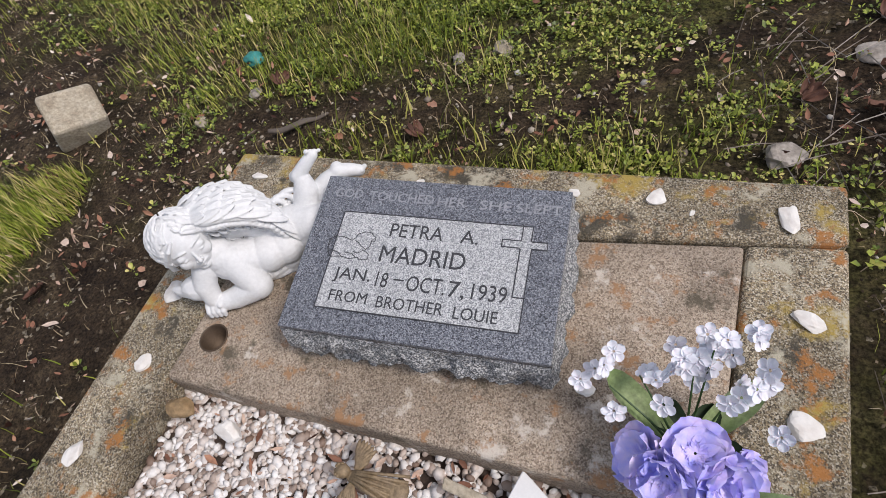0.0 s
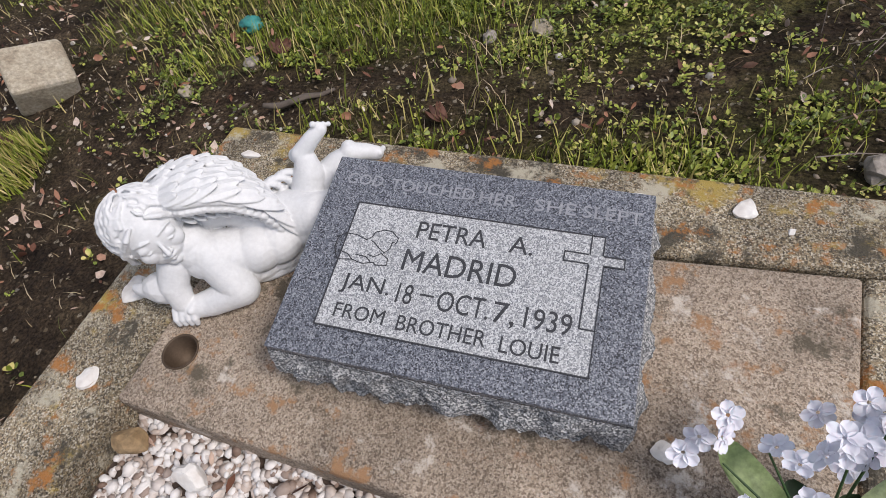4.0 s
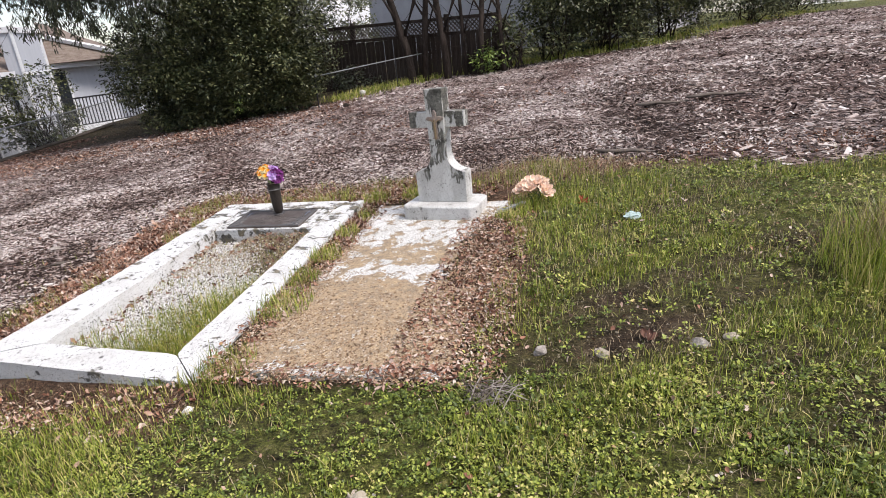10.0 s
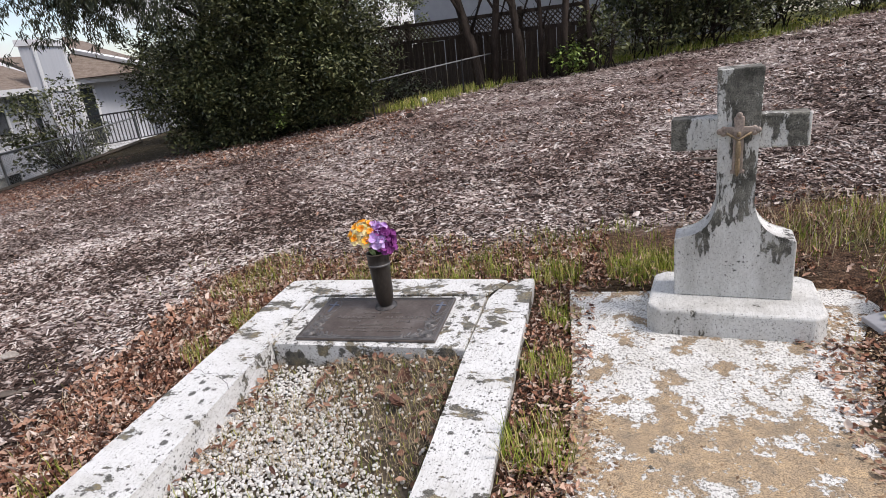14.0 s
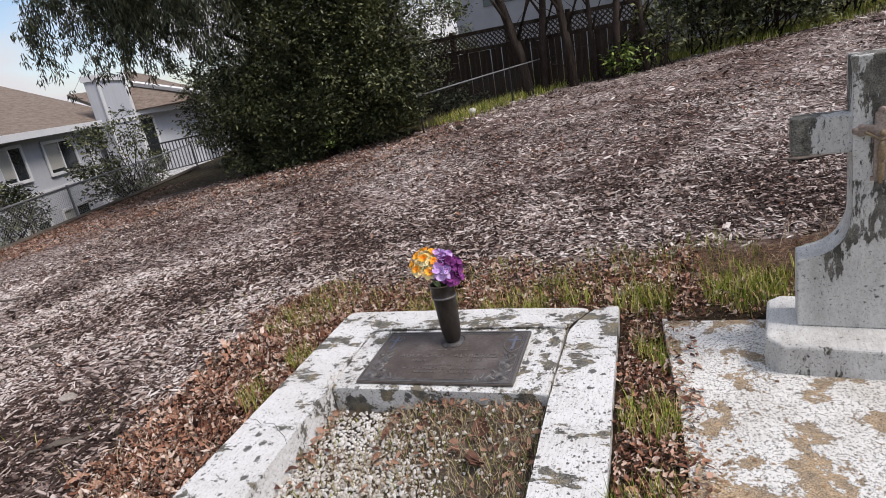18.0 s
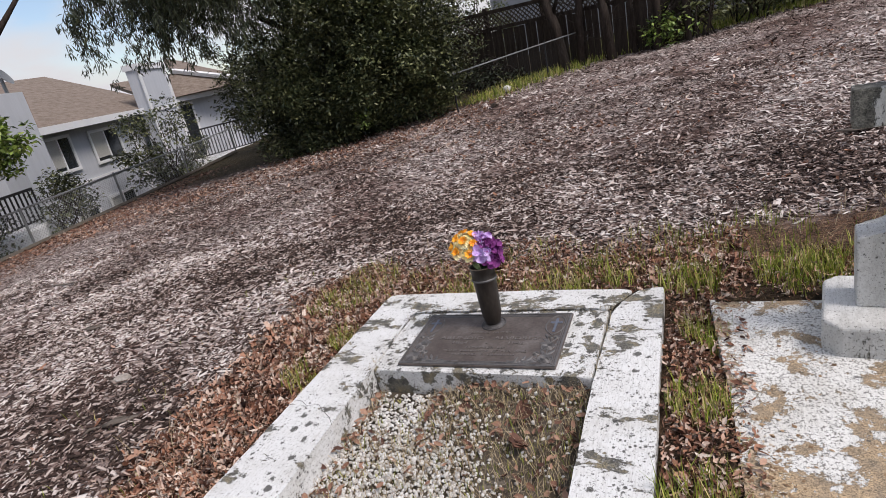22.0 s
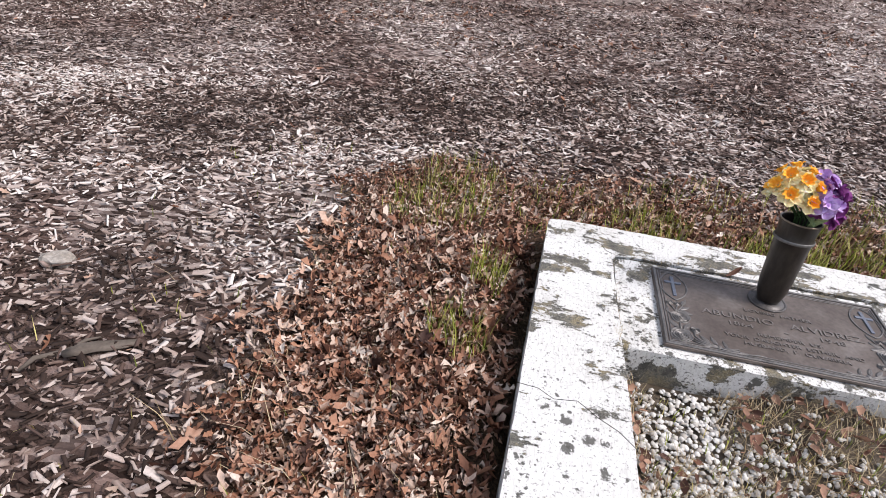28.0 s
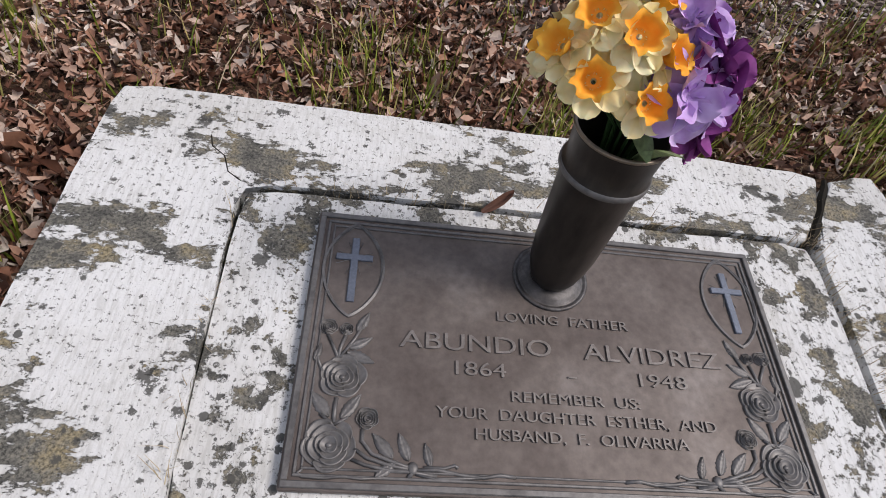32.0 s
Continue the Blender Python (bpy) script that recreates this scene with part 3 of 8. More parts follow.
def lawn_at(x, y):
    """How thickly the grass and clover grow."""
    x, y = np.asarray(x, float), np.asarray(y, float)
    g = 0.68 + 0.5 * wobble(x, y, 1.7, 5.1) + 0.45 * wobble(x, y, 4.3, 0.7) + 0.25 * wobble(x, y, 10.7, 1.3)
    bare = 0.9 * np.exp(-(((x - 2.75) / 0.55) ** 2 + ((y + 3.75) / 0.45) ** 2)) + 0.7 * np.exp(-(((x - 1.3) / 0.5) ** 2 + ((y + 3.72) / 0.2) ** 2))
    bare = bare + 0.45 * np.exp(-(((x - 0.3) / 0.3) ** 2 + ((y + 4.75) / 0.7) ** 2)) + 0.5 * np.exp(-(((x - 2.9) / 0.5) ** 2 + ((y + 2.05) / 0.2) ** 2))
    bare = bare + 0.17 * np.exp(-(((y + 3.75) / 0.4) ** 2)) * np.clip((x - 0.3) * 3, 0, 1) * np.clip((3.4 - x) * 3, 0, 1)
    bare = bare + 0.8 * np.exp(-(((x + 0.5) / 0.8) ** 2 + ((y + 2.6) / 0.25) ** 2))
    bare = bare + 0.95 * np.exp(-(((x - 2.75) / 0.5) ** 2 + ((y + 4.7) / 0.8) ** 2)) + 0.5 * np.exp(-(((x + 0.6) / 0.5) ** 2 + ((y + 3.6) / 0.35) ** 2))
    bare = bare + 0.9 * np.exp(-(((x - 0.5) / 0.35) ** 2 + ((y + 3.85) / 0.25) ** 2))
    g = g + 0.08 * np.clip((x - 2.0) * 2, 0, 1) * np.clip((y + 2.6) * 2, 0, 1) - bare + 0.45 * np.exp(-(((x - 2.6) / 1.6) ** 2 + ((y + 2.75) / 0.35) ** 2)) + 0.6 * np.exp(-(((x + 0.1) / 0.35) ** 2 + ((y + 4.3) / 0.3) ** 2))
    g = np.where((x < 0.85) & (x > 0.08 + 0.3 * (y + 4.3)) & (y < -4.2), g * 0.12, g)
    grave_b = np.minimum(np.minimum(x + 0.95, 0.95 - x), np.minimum(y + 2.45, 0.5 - y))
    grave_c = np.minimum(np.minimum(x - 0.75, 2.2 - x), np.minimum(y + 2.35, 0.55 - y))
    g = np.where((grave_b > 0) | (grave_c > 0), 0.02, g)
    g = np.where((x < 0.35) & (y > -4.0) & (y < -3.0), g * np.clip(0.35 + 0.6 * wobble(x, y, 3.0, 1.0), 0.1, 1), g)
    g = np.where(x < -0.8, g * np.clip((-1.9 - y) * 1.2, 0.05, 1), g)
    g = np.where((y > 0.45) & (x < 2.3), g * 0.25, g)
    g = np.where(y > 8.5, np.where(x < -3.2, 0.12, 0.85), np.where(x < -10.5, 0.1, g))
    return np.clip(g, 0, 1) * (1 - mulch_at(x, y)) * (1 - 0.75 * litter_at(x, y))


def axis_steps(lo, hi, fine, near, far_lo, far_hi):
    out = list(np.arange(lo, hi, fine))
    for a, sign, lim in ((lo, -1, far_lo), (hi, 1, far_hi)):
        v, s = a, near
        while abs(v) < abs(lim):
            v += sign * s
            s *= 1.09
            out.append(v)
    return np.array(sorted(set(np.round(out, 4))))


gx = axis_steps(-3.4, 4.6, 0.065, 0.07, -900, 900)
gy = axis_steps(-6.6, 2.6, 0.065, 0.07, -900, 900)
GX, GY = np.meshgrid(gx, gy)
GZ = ground_z(GX, GY)
near_by = (np.abs(GX) < 14) & (np.abs(GY) < 15)
mu = mulch_at(GX, GY)
GZ = GZ + near_by * (0.012 * wobble(GX, GY, 5.3, 1.1) + 0.008 * wobble(GX, GY, 17.0, 3.3)) + 0.02 * mu * near_by * (wobble(GX, GY, 2.2, 0.2))
GZ = GZ - 0.05 * np.exp(-(((GX + 5.2) / 0.45) ** 2 + ((GY - 3.6) / 0.25) ** 2)) - 0.04 * np.exp(-(((GX + 2.05) / 0.4) ** 2 + ((GY - 3.4) / 0.22) ** 2))
for x0, x1, y0, y1, deep in ((-0.8, 0.72, -2.2, 0.4, 0.12), (0.85, 2.2, -6.2, -4.1, 0.12), ):
    GZ = GZ - deep * np.clip(np.minimum(np.minimum(GX - x0, x1 - GX), np.minimum(GY - y0, y1 - GY)) / 0.06, 0, 1)
drift = 0.09 * wobble(GX, GY, 5.0, 2.7) + 0.05 * wobble(GX, GY, 13.0, 0.9)
GZ = GZ - 0.09 * np.clip(np.minimum(np.minimum(GX - np.interp(GY, (-2.3, -1.2, -0.4, 0.0), (1.2, 1.08, 0.98, 0.9)) - drift, np.interp(GY, (-2.3, -1.2, -0.4, 0.1), (1.9, 1.88, 1.95, 2.14)) + drift - GX), np.minimum(GY + 2.24 + 0.6 * drift, 0.36 - GY)) / 0.07, 0, 1)
GZ = GZ - 0.1 * np.exp(-(((GY + 2.45) / 0.2) ** 2)) * np.clip((0.8 - GX) / 1.1, 0, 1) * np.clip((GX + 1.7) * 2, 0, 1)
# earth worn away along the west kerb
GZ = GZ - 0.05 * np.exp(-(((GX + 0.83) / 0.07) ** 2)) * np.clip((GY + 2.2) * 3, 0, 1) * np.clip((0.5 - GY) * 4, 0, 1)
nx, ny = len(gx), len(gy)
idx = np.arange(nx * ny).reshape(ny, nx)
gfaces = np.stack([idx[:-1, :-1], idx[:-1, 1:], idx[1:, 1:], idx[1:, :-1]], -1).reshape(-1, 4)


def ground_material():
    m, n, k, b = shader("hillside_ground", 0.95, 0, 0.2)
    c = coords(n, k)

    def att(name):
        a = n.new("ShaderNodeAttribute")
        a.attribute_name = name
        return a.outputs["Fac"]

    # bare soil with pale grit
    soil = ramp(n, [(0.34, (0.02, 0.013, 0.009)), (0.52, (0.062, 0.043, 0.027)), (0.68, (0.14, 0.105, 0.066))])
    k.new(noise_node(n, k, c, 7, 8, 0.7), soil.inputs["Fac"])
    v = n.new("ShaderNodeTexVoronoi")
    v.inputs["Scale"].default_value = 95
    k.new(c, v.inputs["Vector"])
    grit = n.new("ShaderNodeSeparateColor")
    k.new(v.outputs["Color"], grit.inputs["Color"])
    gr = ramp(n, [(0.0, (0, 0, 0)), (0.975, (0, 0, 0)), (0.98, (1, 1, 1))], True)
    k.new(grit.outputs["Red"], gr.inputs["Fac"])
    sc = mixc(n, k, gr.outputs["Color"], soil.outputs["Color"], (0.3, 0.26, 0.2))
    # moss and seedlings between the blades
    green = ramp(n, [(0.35, (0.03, 0.027, 0.011)), (0.52, (0.105, 0.12, 0.026)), (0.68, (0.23, 0.21, 0.075))])
    k.new(noise_node(n, k, c, 16, 8, 0.7), green.inputs["Fac"])
    sc = mixc(n, k, att("lawn"), sc, green.outputs["Color"])
    # chips, lying every way
    mp = n.new("ShaderNodeMapping")
    mp.inputs["Scale"].default_value = (1, 2.6, 1)
    k.new(c, mp.inputs["Vector"])
    warp = mixc(n, k, 0.12, mp.outputs["Vector"], n.new("ShaderNodeTexNoise").outputs["Color"], "ADD")
    v2 = n.new("ShaderNodeTexVoronoi")
    v2.inputs["Scale"].default_value = 20
    k.new(warp, v2.inputs["Vector"])
    s2 = n.new("ShaderNodeSeparateColor")
    k.new(v2.outputs["Color"], s2.inputs["Color"])
    ch = ramp(n, [(0.1, (0.055, 0.036, 0.03)), (0.38, (0.16, 0.118, 0.104)), (0.65, (0.38, 0.305, 0.28)), (0.95, (0.64, 0.56, 0.52))])
    k.new(s2.outputs["Red"], ch.inputs["Fac"])
    tone = ramp(n, [(0.42, (0.5, 0.4, 0.37)), (0.57, (1, 1, 1))])
    k.new(noise_node(n, k, c, 0.6, 7, 0.68), tone.inputs["Fac"])
    mc = mixc(n, k, 1.0, ch.outputs["Color"], tone.outputs["Color"], "MULTIPLY")
    # leaf mould
    lm = ramp(n, [(0.35, (0.06, 0.036, 0.025)), (0.55, (0.16, 0.095, 0.062)), (0.72, (0.3, 0.19, 0.125))])
    k.new(noise_node(n, k, c, 30, 7, 0.7), lm.inputs["Fac"])
    sc = mixc(n, k, att("litter"), sc, lm.outputs["Color"])
    # crumbs and seeds too small to lift, dark and pale
    crumb = ramp(n, [(0.38, (0.3, 0.28, 0.26)), (0.5, (0.85, 0.85, 0.85)), (0.62, (1.5, 1.46, 1.4))])
    k.new(noise_node(n, k, c, 120, 4, 0.75), crumb.inputs["Fac"])
    sc = mixc(n, k, 1.0, sc, crumb.outputs["Color"], "MULTIPLY")
    k.new(mixc(n, k, att("mulch"), sc, mc), b.inputs["Base Color"])
    hsum = n.new("ShaderNodeMath")
    hsum.operation = "ADD"
    k.new(noise_node(n, k, c, 55, 6, 0.7), hsum.inputs[0])
    k.new(v2.outputs["Distance"], hsum.inputs[1])
    bump_node(n, k, b, hsum.outputs[0], 1.0, 0.02)
    return m


ground = mass("ground", np.stack([GX.ravel(), GY.ravel(), GZ.ravel()], -1), gfaces, ground_material(), True)
tagged(ground, "sloping hillside of soil, weeds and grey wood mulch", "ground", kind="structure")
for key, field in (("mulch", mu), ("litter", litter_at(GX, GY)), ("lawn", lawn_at(GX, GY))):
    layer = ground.data.attributes.new(key, "FLOAT", "POINT")
    layer.data.foreach_set("value", field.ravel().astype(np.float32))


def soil_z(x, y):
    """The height of the built ground at a place."""
    i = np.clip(np.searchsorted(gx, x) - 1, 0, nx - 2)
    j = np.clip(np.searchsorted(gy, y) - 1, 0, ny - 2)
    a, b = (x - gx[i]) / (gx[i + 1] - gx[i]), (y - gy[j]) / (gy[j + 1] - gy[j])
    return (GZ[j, i] * (1 - a) + GZ[j, i + 1] * a) * (1 - b) + (GZ[j + 1, i] * (1 - a) + GZ[j + 1, i + 1] * a) * b


def sz(x, y):
    return float(soil_z(np.array([x]), np.array([y]))[0])

# ---------- kerbed grave with the bronze plaque ----------
B = pose(0, 0, 0, 3.51, -1.52, 0)


def worn(outline, step=0.05, out=0.0016, seed=1):
    """The same outline with more corners, each a little off the line."""
    rnd, pts = random.Random(seed), []
    for (xa, ya), (xb, yb) in zip(outline, outline[1:] + outline[:1]):
        count = max(1, int(math.hypot(xb - xa, yb - ya) / step))
        for i in range(count):
            u = i / count
            off = 0.0 if i == 0 else out
            pts.append((xa + (xb - xa) * u + rnd.uniform(-off, off), ya + (yb - ya) * u + rnd.uniform(-off, off)))
    return pts


def kerb(name, outline, depth, parent, top=0.0, seed=1, mat=M_KERB):
    bm = prism(bmesh.new(), [(x, y, top) for x, y in worn(outline, seed=seed)], depth, 0.012, 3)
    bmesh.ops.triangulate(bm, faces=[f for f in bm.faces if len(f.verts) > 4])
    return part(name, bm, mat, parent)


grave_b = thing("grave_kerb", B, "low white-painted concrete kerb round a grave, paint flaking", "grave kerb")
kerb("west_and_north_side", [(-0.722, 0.44), (-0.77, -1.2), (-0.872, -2.2), (-0.492, -2.02), (-0.45, -1.2), (-0.489, 0.25), (0.506, 0.255), (0.56, 0.335), (0.592, 0.42), (0.2, 0.436)], 0.32, grave_b)
kerb("east_side", [(0.616, 0.418), (0.524, 0.25), (0.51, -0.24), (0.515, -0.9), (0.512, -2.082), (0.8, -2.328), (0.748, -0.76), (0.727, 0.445)], 0.3, grave_b, -0.003)
kerb("south_side", [(-0.868, -2.206), (0.796, -2.334), (0.51, -2.088), (-0.49, -2.025)], 0.3, grave_b, -0.004)
kerb("plinth", [(-0.48, 0.243), (0.506, 0.246), (0.502, -0.237), (-0.476, -0.235)], 0.2, grave_b, -0.007, 2, M_PLINTH)
M_CRACK = plain("crack_dirt", (0.03, 0.027, 0.022), 0.95, 0, 0.1)
gap = [(0.502, 0.25), (0.524, 0.262), (0.54, 0.29), (0.568, 0.33), (0.58, 0.36), (0.605, 0.4), (0.612, 0.42)]
part("crack", tube(bmesh.new(), [(x, y, -0.012) for x, y in gap], [0.005, 0.009, 0.0105, 0.0095, 0.0095, 0.007, 0.005], 6), M_CRACK, grave_b, "dirt-filled joint between two kerbs")
for line in (((-0.755, -0.47), (-0.7, -0.475), (-0.66, -0.5), (-0.6, -0.49), (-0.55, -0.53), (-0.5, -0.56), (-0.462, -0.6)), ((-0.487, 0.252), (-0.51, 0.268), (-0.522, 0.3), (-0.545, 0.318), (-0.552, 0.342))):
    part("crack", tube(bmesh.new(), [(x, y, -0.0004) for x, y in line], 0.0013, 4), M_CRACK, grave_b, "hairline crack in the kerb")

plaque = thing("bronze_plaque", B @ pose(0, 0, -0.004), "dark brown cast bronze grave plaque with raised lettering, on white plinth", "plaque")
bm = box(bmesh.new(), (-0.357, -0.202, 0), (0.357, 0.202, 0.012), 0.003, 2)
part("plate", bm, M_BRONZE, plaque)
for inset, high, wide in ((0.003, 0.0165, 0.008), (0.0155, 0.0145, 0.004), (0.024, 0.0145, 0.003)):
    bm = bmesh.new()
    x, y = 0.357 - inset, 0.202 - inset
    box(bm, (-x, y - wide, 0.0105), (x, y, high), 0.001, 1)
    box(bm, (-x, -y, 0.0105), (x, -y + wide, high), 0.001, 1)
    box(bm, (-x, -y + wide, 0.0105), (-x + wide, y - wide, high), 0.001, 1)
    box(bm, (x - wide, -y + wide, 0.0105), (x, y - wide, high), 0.001, 1)
    part("border", bm, M_BRONZE_HI, plaque)
for words, x, y, size, width in (("LOVING  FATHER", 0.014, 0.043, 0.0215, 0.2), ("ABUNDIO", -0.115, -0.003, 0.036, 0.215), ("ALVIDREZ", 0.145, -0.003, 0.036, 0.21), ("1864", -0.115, -0.04, 0.028, 0.07),
                                 ("-", 0.018, -0.04, 0.028, 0.012), ("1948", 0.15, -0.04, 0.028, 0.072), ("REMEMBER  US:", 0.02, -0.075, 0.021, 0.182), ("YOUR  DAUGHTER  ESTHER,  AND", 0.023, -0.101, 0.021, 0.39), ("HUSBAND,  F.  OLIVARRIA", 0.024, -0.127, 0.021, 0.292)):
    lettering("raised_lettering", words, size, width, M_LETTER, plaque, pose(x, y, 0.0132), 0.0017)


def emblem(cx, cy):
    """A pointed oval with a cross and rays."""
    bm = bmesh.new()
    ring = []
    for i in range(40):
        v = math.cos(2 * math.pi * i / 40)
        side = 1 if i < 20 else -1
        ring.append(Vector((cx + side * 0.043 * (1 - v * v) ** 0.8, cy + 0.078 * v, 0.0125)))
    tube(bm, ring + ring[:1], 0.003, 5, False)
    ov = part("oval", bm, M_BRONZE_HI, plaque)
    bm = bmesh.new()
    box(bm, (cx - 0.0055, cy - 0.056, 0.011), (cx + 0.0055, cy + 0.052, 0.016), 0.001, 1)
    box(bm, (cx - 0.027, cy + 0.013, 0.0112), (cx + 0.027, cy + 0.023, 0.0163), 0.001, 1)
    part("cross", bm, M_BRONZE_BLUE, plaque, "blue-grey raised cross")
    for i in range(8):
        bm = bmesh.new()
        a = math.pi * (i + 0.5) / 4
        tube(bm, [(cx, cy + 0.018, 0.0115), (cx + 0.028 * math.sin(a), cy + 0.018 + 0.03 * math.cos(a), 0.0125)], [0.0012, 0.0006], 4)
        part("ray", bm, M_BRONZE_HI, plaque)


def relief_rose(x, y, r, seed, tilt=0.0):
    """An open rose in low relief: rings of petals with raised lips, wound inwards."""
    rnd = random.Random(seed)
    bm = bmesh.new()
    blob(bm, (x, y, 0.0155), (r * 0.13, r * 0.1, 0.003), None, 2)
    rose = part("rose", bm, M_BRONZE_HI, plaque, smooth=True)
    rings = ((1.0, 5), (0.76, 4), (0.53, 3), (0.32, 3))
    for k, (out, count) in enumerate(rings):
        inner = (rings[k + 1][0] if k + 1 < len(rings) else 0.1) * 0.84
        turn = rnd.uniform(0, 6.3)
        for i in range(count):
            bm, grid = bmesh.new(), []
            swell = rnd.uniform(0.94, 1.05)
            for a in range(11):
                f = a / 10
                ang = turn + 2 * math.pi * (i + f * 1.12) / count
                lip = r * out * swell * (0.84 + 0.16 * math.sin(math.pi * min(f, 1)) ** 0.6 + 0.02 * math.sin(9 * f + seed))
                column = []
                for q in range(7):
                    u = q / 5
                    rho = r * inner + (lip - r * inner) * min(u, 1.0)
                    z = 0.0122 + 0.0012 * k + (0.0006 + 0.0033 * u * u - 0.0016 * f if u <= 1 else -0.003)
                    column.append(bm.verts.new((x + rho * math.cos(ang), y + rho * math.sin(ang) * 0.94 + tilt * r * out, z)))
                grid.append(column)
            for a in range(10):
                for q in range(6):
                    bm.faces.new((grid[a][q], grid[a][q + 1], grid[a + 1][q + 1], grid[a + 1][q]))
            part("petal", bm, M_BRONZE_HI, rose, smooth=True)


def relief_leaf(x, y, ang, ln, wide=0.42):
    """A pointed, toothed leaf with a sunk middle vein and side veins, in low relief."""
    m = Matrix.Translation((x, y, 0)) @ Matrix.Rotation(ang, 4, "Z")
    bm, grid = bmesh.new(), []
    rows, cols = 25, 11
    for i in range(rows):
        u = i / (rows - 1)
        half_w = ln * wide * (math.sin(math.pi * u ** 0.8) ** 0.8 + 0.02) * (1 + 0.16 * ((u * 7) % 1.0 - 0.5))
        row = []
        for j in range(cols):
            v = max(-1.0, min(1.0, (j / (cols - 1) * 2 - 1) * 1.25))
            rim = j in (0, cols - 1)
            z = 0.0118 + 0.0034 * (1 - abs(v) ** 2.4) - 0.0014 * math.exp(-((v / 0.1) ** 2)) + 0.0007 * math.cos(2 * math.pi * (6 * u - 1.6 * abs(v)))
            row.append(bm.verts.new(m @ Vector((ln * (2 * u - 1), half_w * v, 0.0108 if rim else z))))
        grid.append(row)
    for i in range(rows - 1):
        for j in range(cols - 1):
            bm.faces.new((grid[i][j], grid[i + 1][j], grid[i + 1][j + 1], grid[i][j + 1]))
    part("leaf", bm, M_BRONZE_HI, plaque, smooth=True)


for side in (-1, 1):
    emblem(side * 0.297, 0.104)
    relief_rose(side * 0.303, -0.15, 0.034, 11, 0.06)
    relief_rose(side * 0.296, -0.064, 0.031, 23, 0.08)
    relief_rose(side * 0.321, 0.004, 0.0125, 37, 0.25)
    relief_rose(side * 0.297, 0.003, 0.0095, 41, 0.3)
    relief_rose(side * 0.259, -0.117, 0.0145, 53, 0.2)
    for x, y, a, ln in ((0.275, 0.019, 62, 0.017), (0.277, -0.013, 28, 0.018), (0.275, -0.034, -18, 0.02), (0.32, -0.099, 130, 0.021), (0.281, -0.1, 55, 0.02), (0.238, -0.147, 132, 0.02), (0.212, -0.147, 112, 0.018), (0.182, -0.155, 105, 0.015), (0.232, -0.174, 38, 0.017), (0.331, -0.03, 75, 0.013)):
        relief_leaf(side * x, y, radians(a) if side < 0 else math.pi - radians(a), ln)
    for thick, line in ((0.0026, ((0.321, -0.004), (0.312, -0.02), (0.304, -0.036))), (0.0026, ((0.297, -0.004), (0.302, -0.02), (0.304, -0.036))), (0.0024, ((0.271, 0.022), (0.285, -0.008), (0.302, -0.036))), (0.0022, ((0.332, -0.022), (0.33, -0.04), (0.322, -0.056))),
                        (0.003, ((0.3, -0.09), (0.301, -0.105), (0.3, -0.122))), (0.0024, ((0.318, -0.112), (0.306, -0.12), (0.3, -0.126))), (0.0024, ((0.284, -0.114), (0.293, -0.12), (0.3, -0.124))),
                        (0.0028, ((0.264, -0.128), (0.264, -0.142), (0.25, -0.157), (0.222, -0.166), (0.2, -0.172))), (0.0026, ((0.272, -0.152), (0.256, -0.162), (0.226, -0.17), (0.2, -0.173))), (0.0026, ((0.275, -0.164), (0.258, -0.17), (0.23, -0.175), (0.2, -0.176), (0.17, -0.18))),
                        (0.003, ((0.202, -0.166), (0.198, -0.174), (0.205, -0.183))), (0.0026, ((0.2, -0.174), (0.17, -0.172), (0.14, -0.177), (0.112, -0.179), (0.091, -0.175), (0.072, -0.177))), (0.0022, ((0.196, -0.178), (0.172, -0.183), (0.14, -0.181), (0.112, -0.179))), (0.0022, ((0.186, -0.17), (0.16, -0.17), (0.148, -0.166), (0.144, -0.169))),
                        (0.0022, ((0.33, -0.178), (0.336, -0.182), (0.33, -0.186), (0.305, -0.187), (0.283, -0.184), (0.262, -0.186), (0.235, -0.184)))):
        bm = tube(bmesh.new(), [(side * x, y, 0.0128) for x, y in line], thick, 6)
        part("stem", bm, M_BRONZE_HI, plaque, smooth=True)
    bm = bmesh.new()
    blob(bm, (side * 0.2, -0.172, 0.0135), (0.007, 0.008, 0.0035), None, 2)
    part("knot", bm, M_BRONZE_HI, plaque, smooth=True)

# the vase set into the plaque
VASE = B @ pose(0.002, 0.119, 0.009) @ pose(0, 0, 0, -5.2, -0.6, 0)
ring = thing("vase_ring", B @ pose(0.002, 0.119, 0.0085), "round bronze mount ring of a grave vase on plaque", "vase mount")
part("collar", lathe(bmesh.new(), [(0.059, 0), (0.059, 0.003), (0.055, 0.0045), (0.053, 0.002), (0.05, 0.002), (0.046, 0.008), (0.03, 0.009)], 40), M_COLLAR, ring, smooth=True)
vase = thing("flower_vase", VASE, "dark bronze tapered flower vase standing on the plaque", "vase")
bm = lathe(bmesh.new(), [(0.027, 0.004), (0.033, 0.009), (0.0385, 0.024), (0.0435, 0.048), (0.0468, 0.08), (0.049, 0.13), (0.0512, 0.185), (0.053, 0.222), (0.0565, 0.226), (0.0575, 0.231), (0.0565, 0.236), (0.0535, 0.24), (0.055, 0.262), (0.057, 0.285), (0.0595, 0.29), (0.057, 0.292), (0.0545, 0.288), (0.05, 0.24), (0.045, 0.14), (0.03, 0.05)], 48)
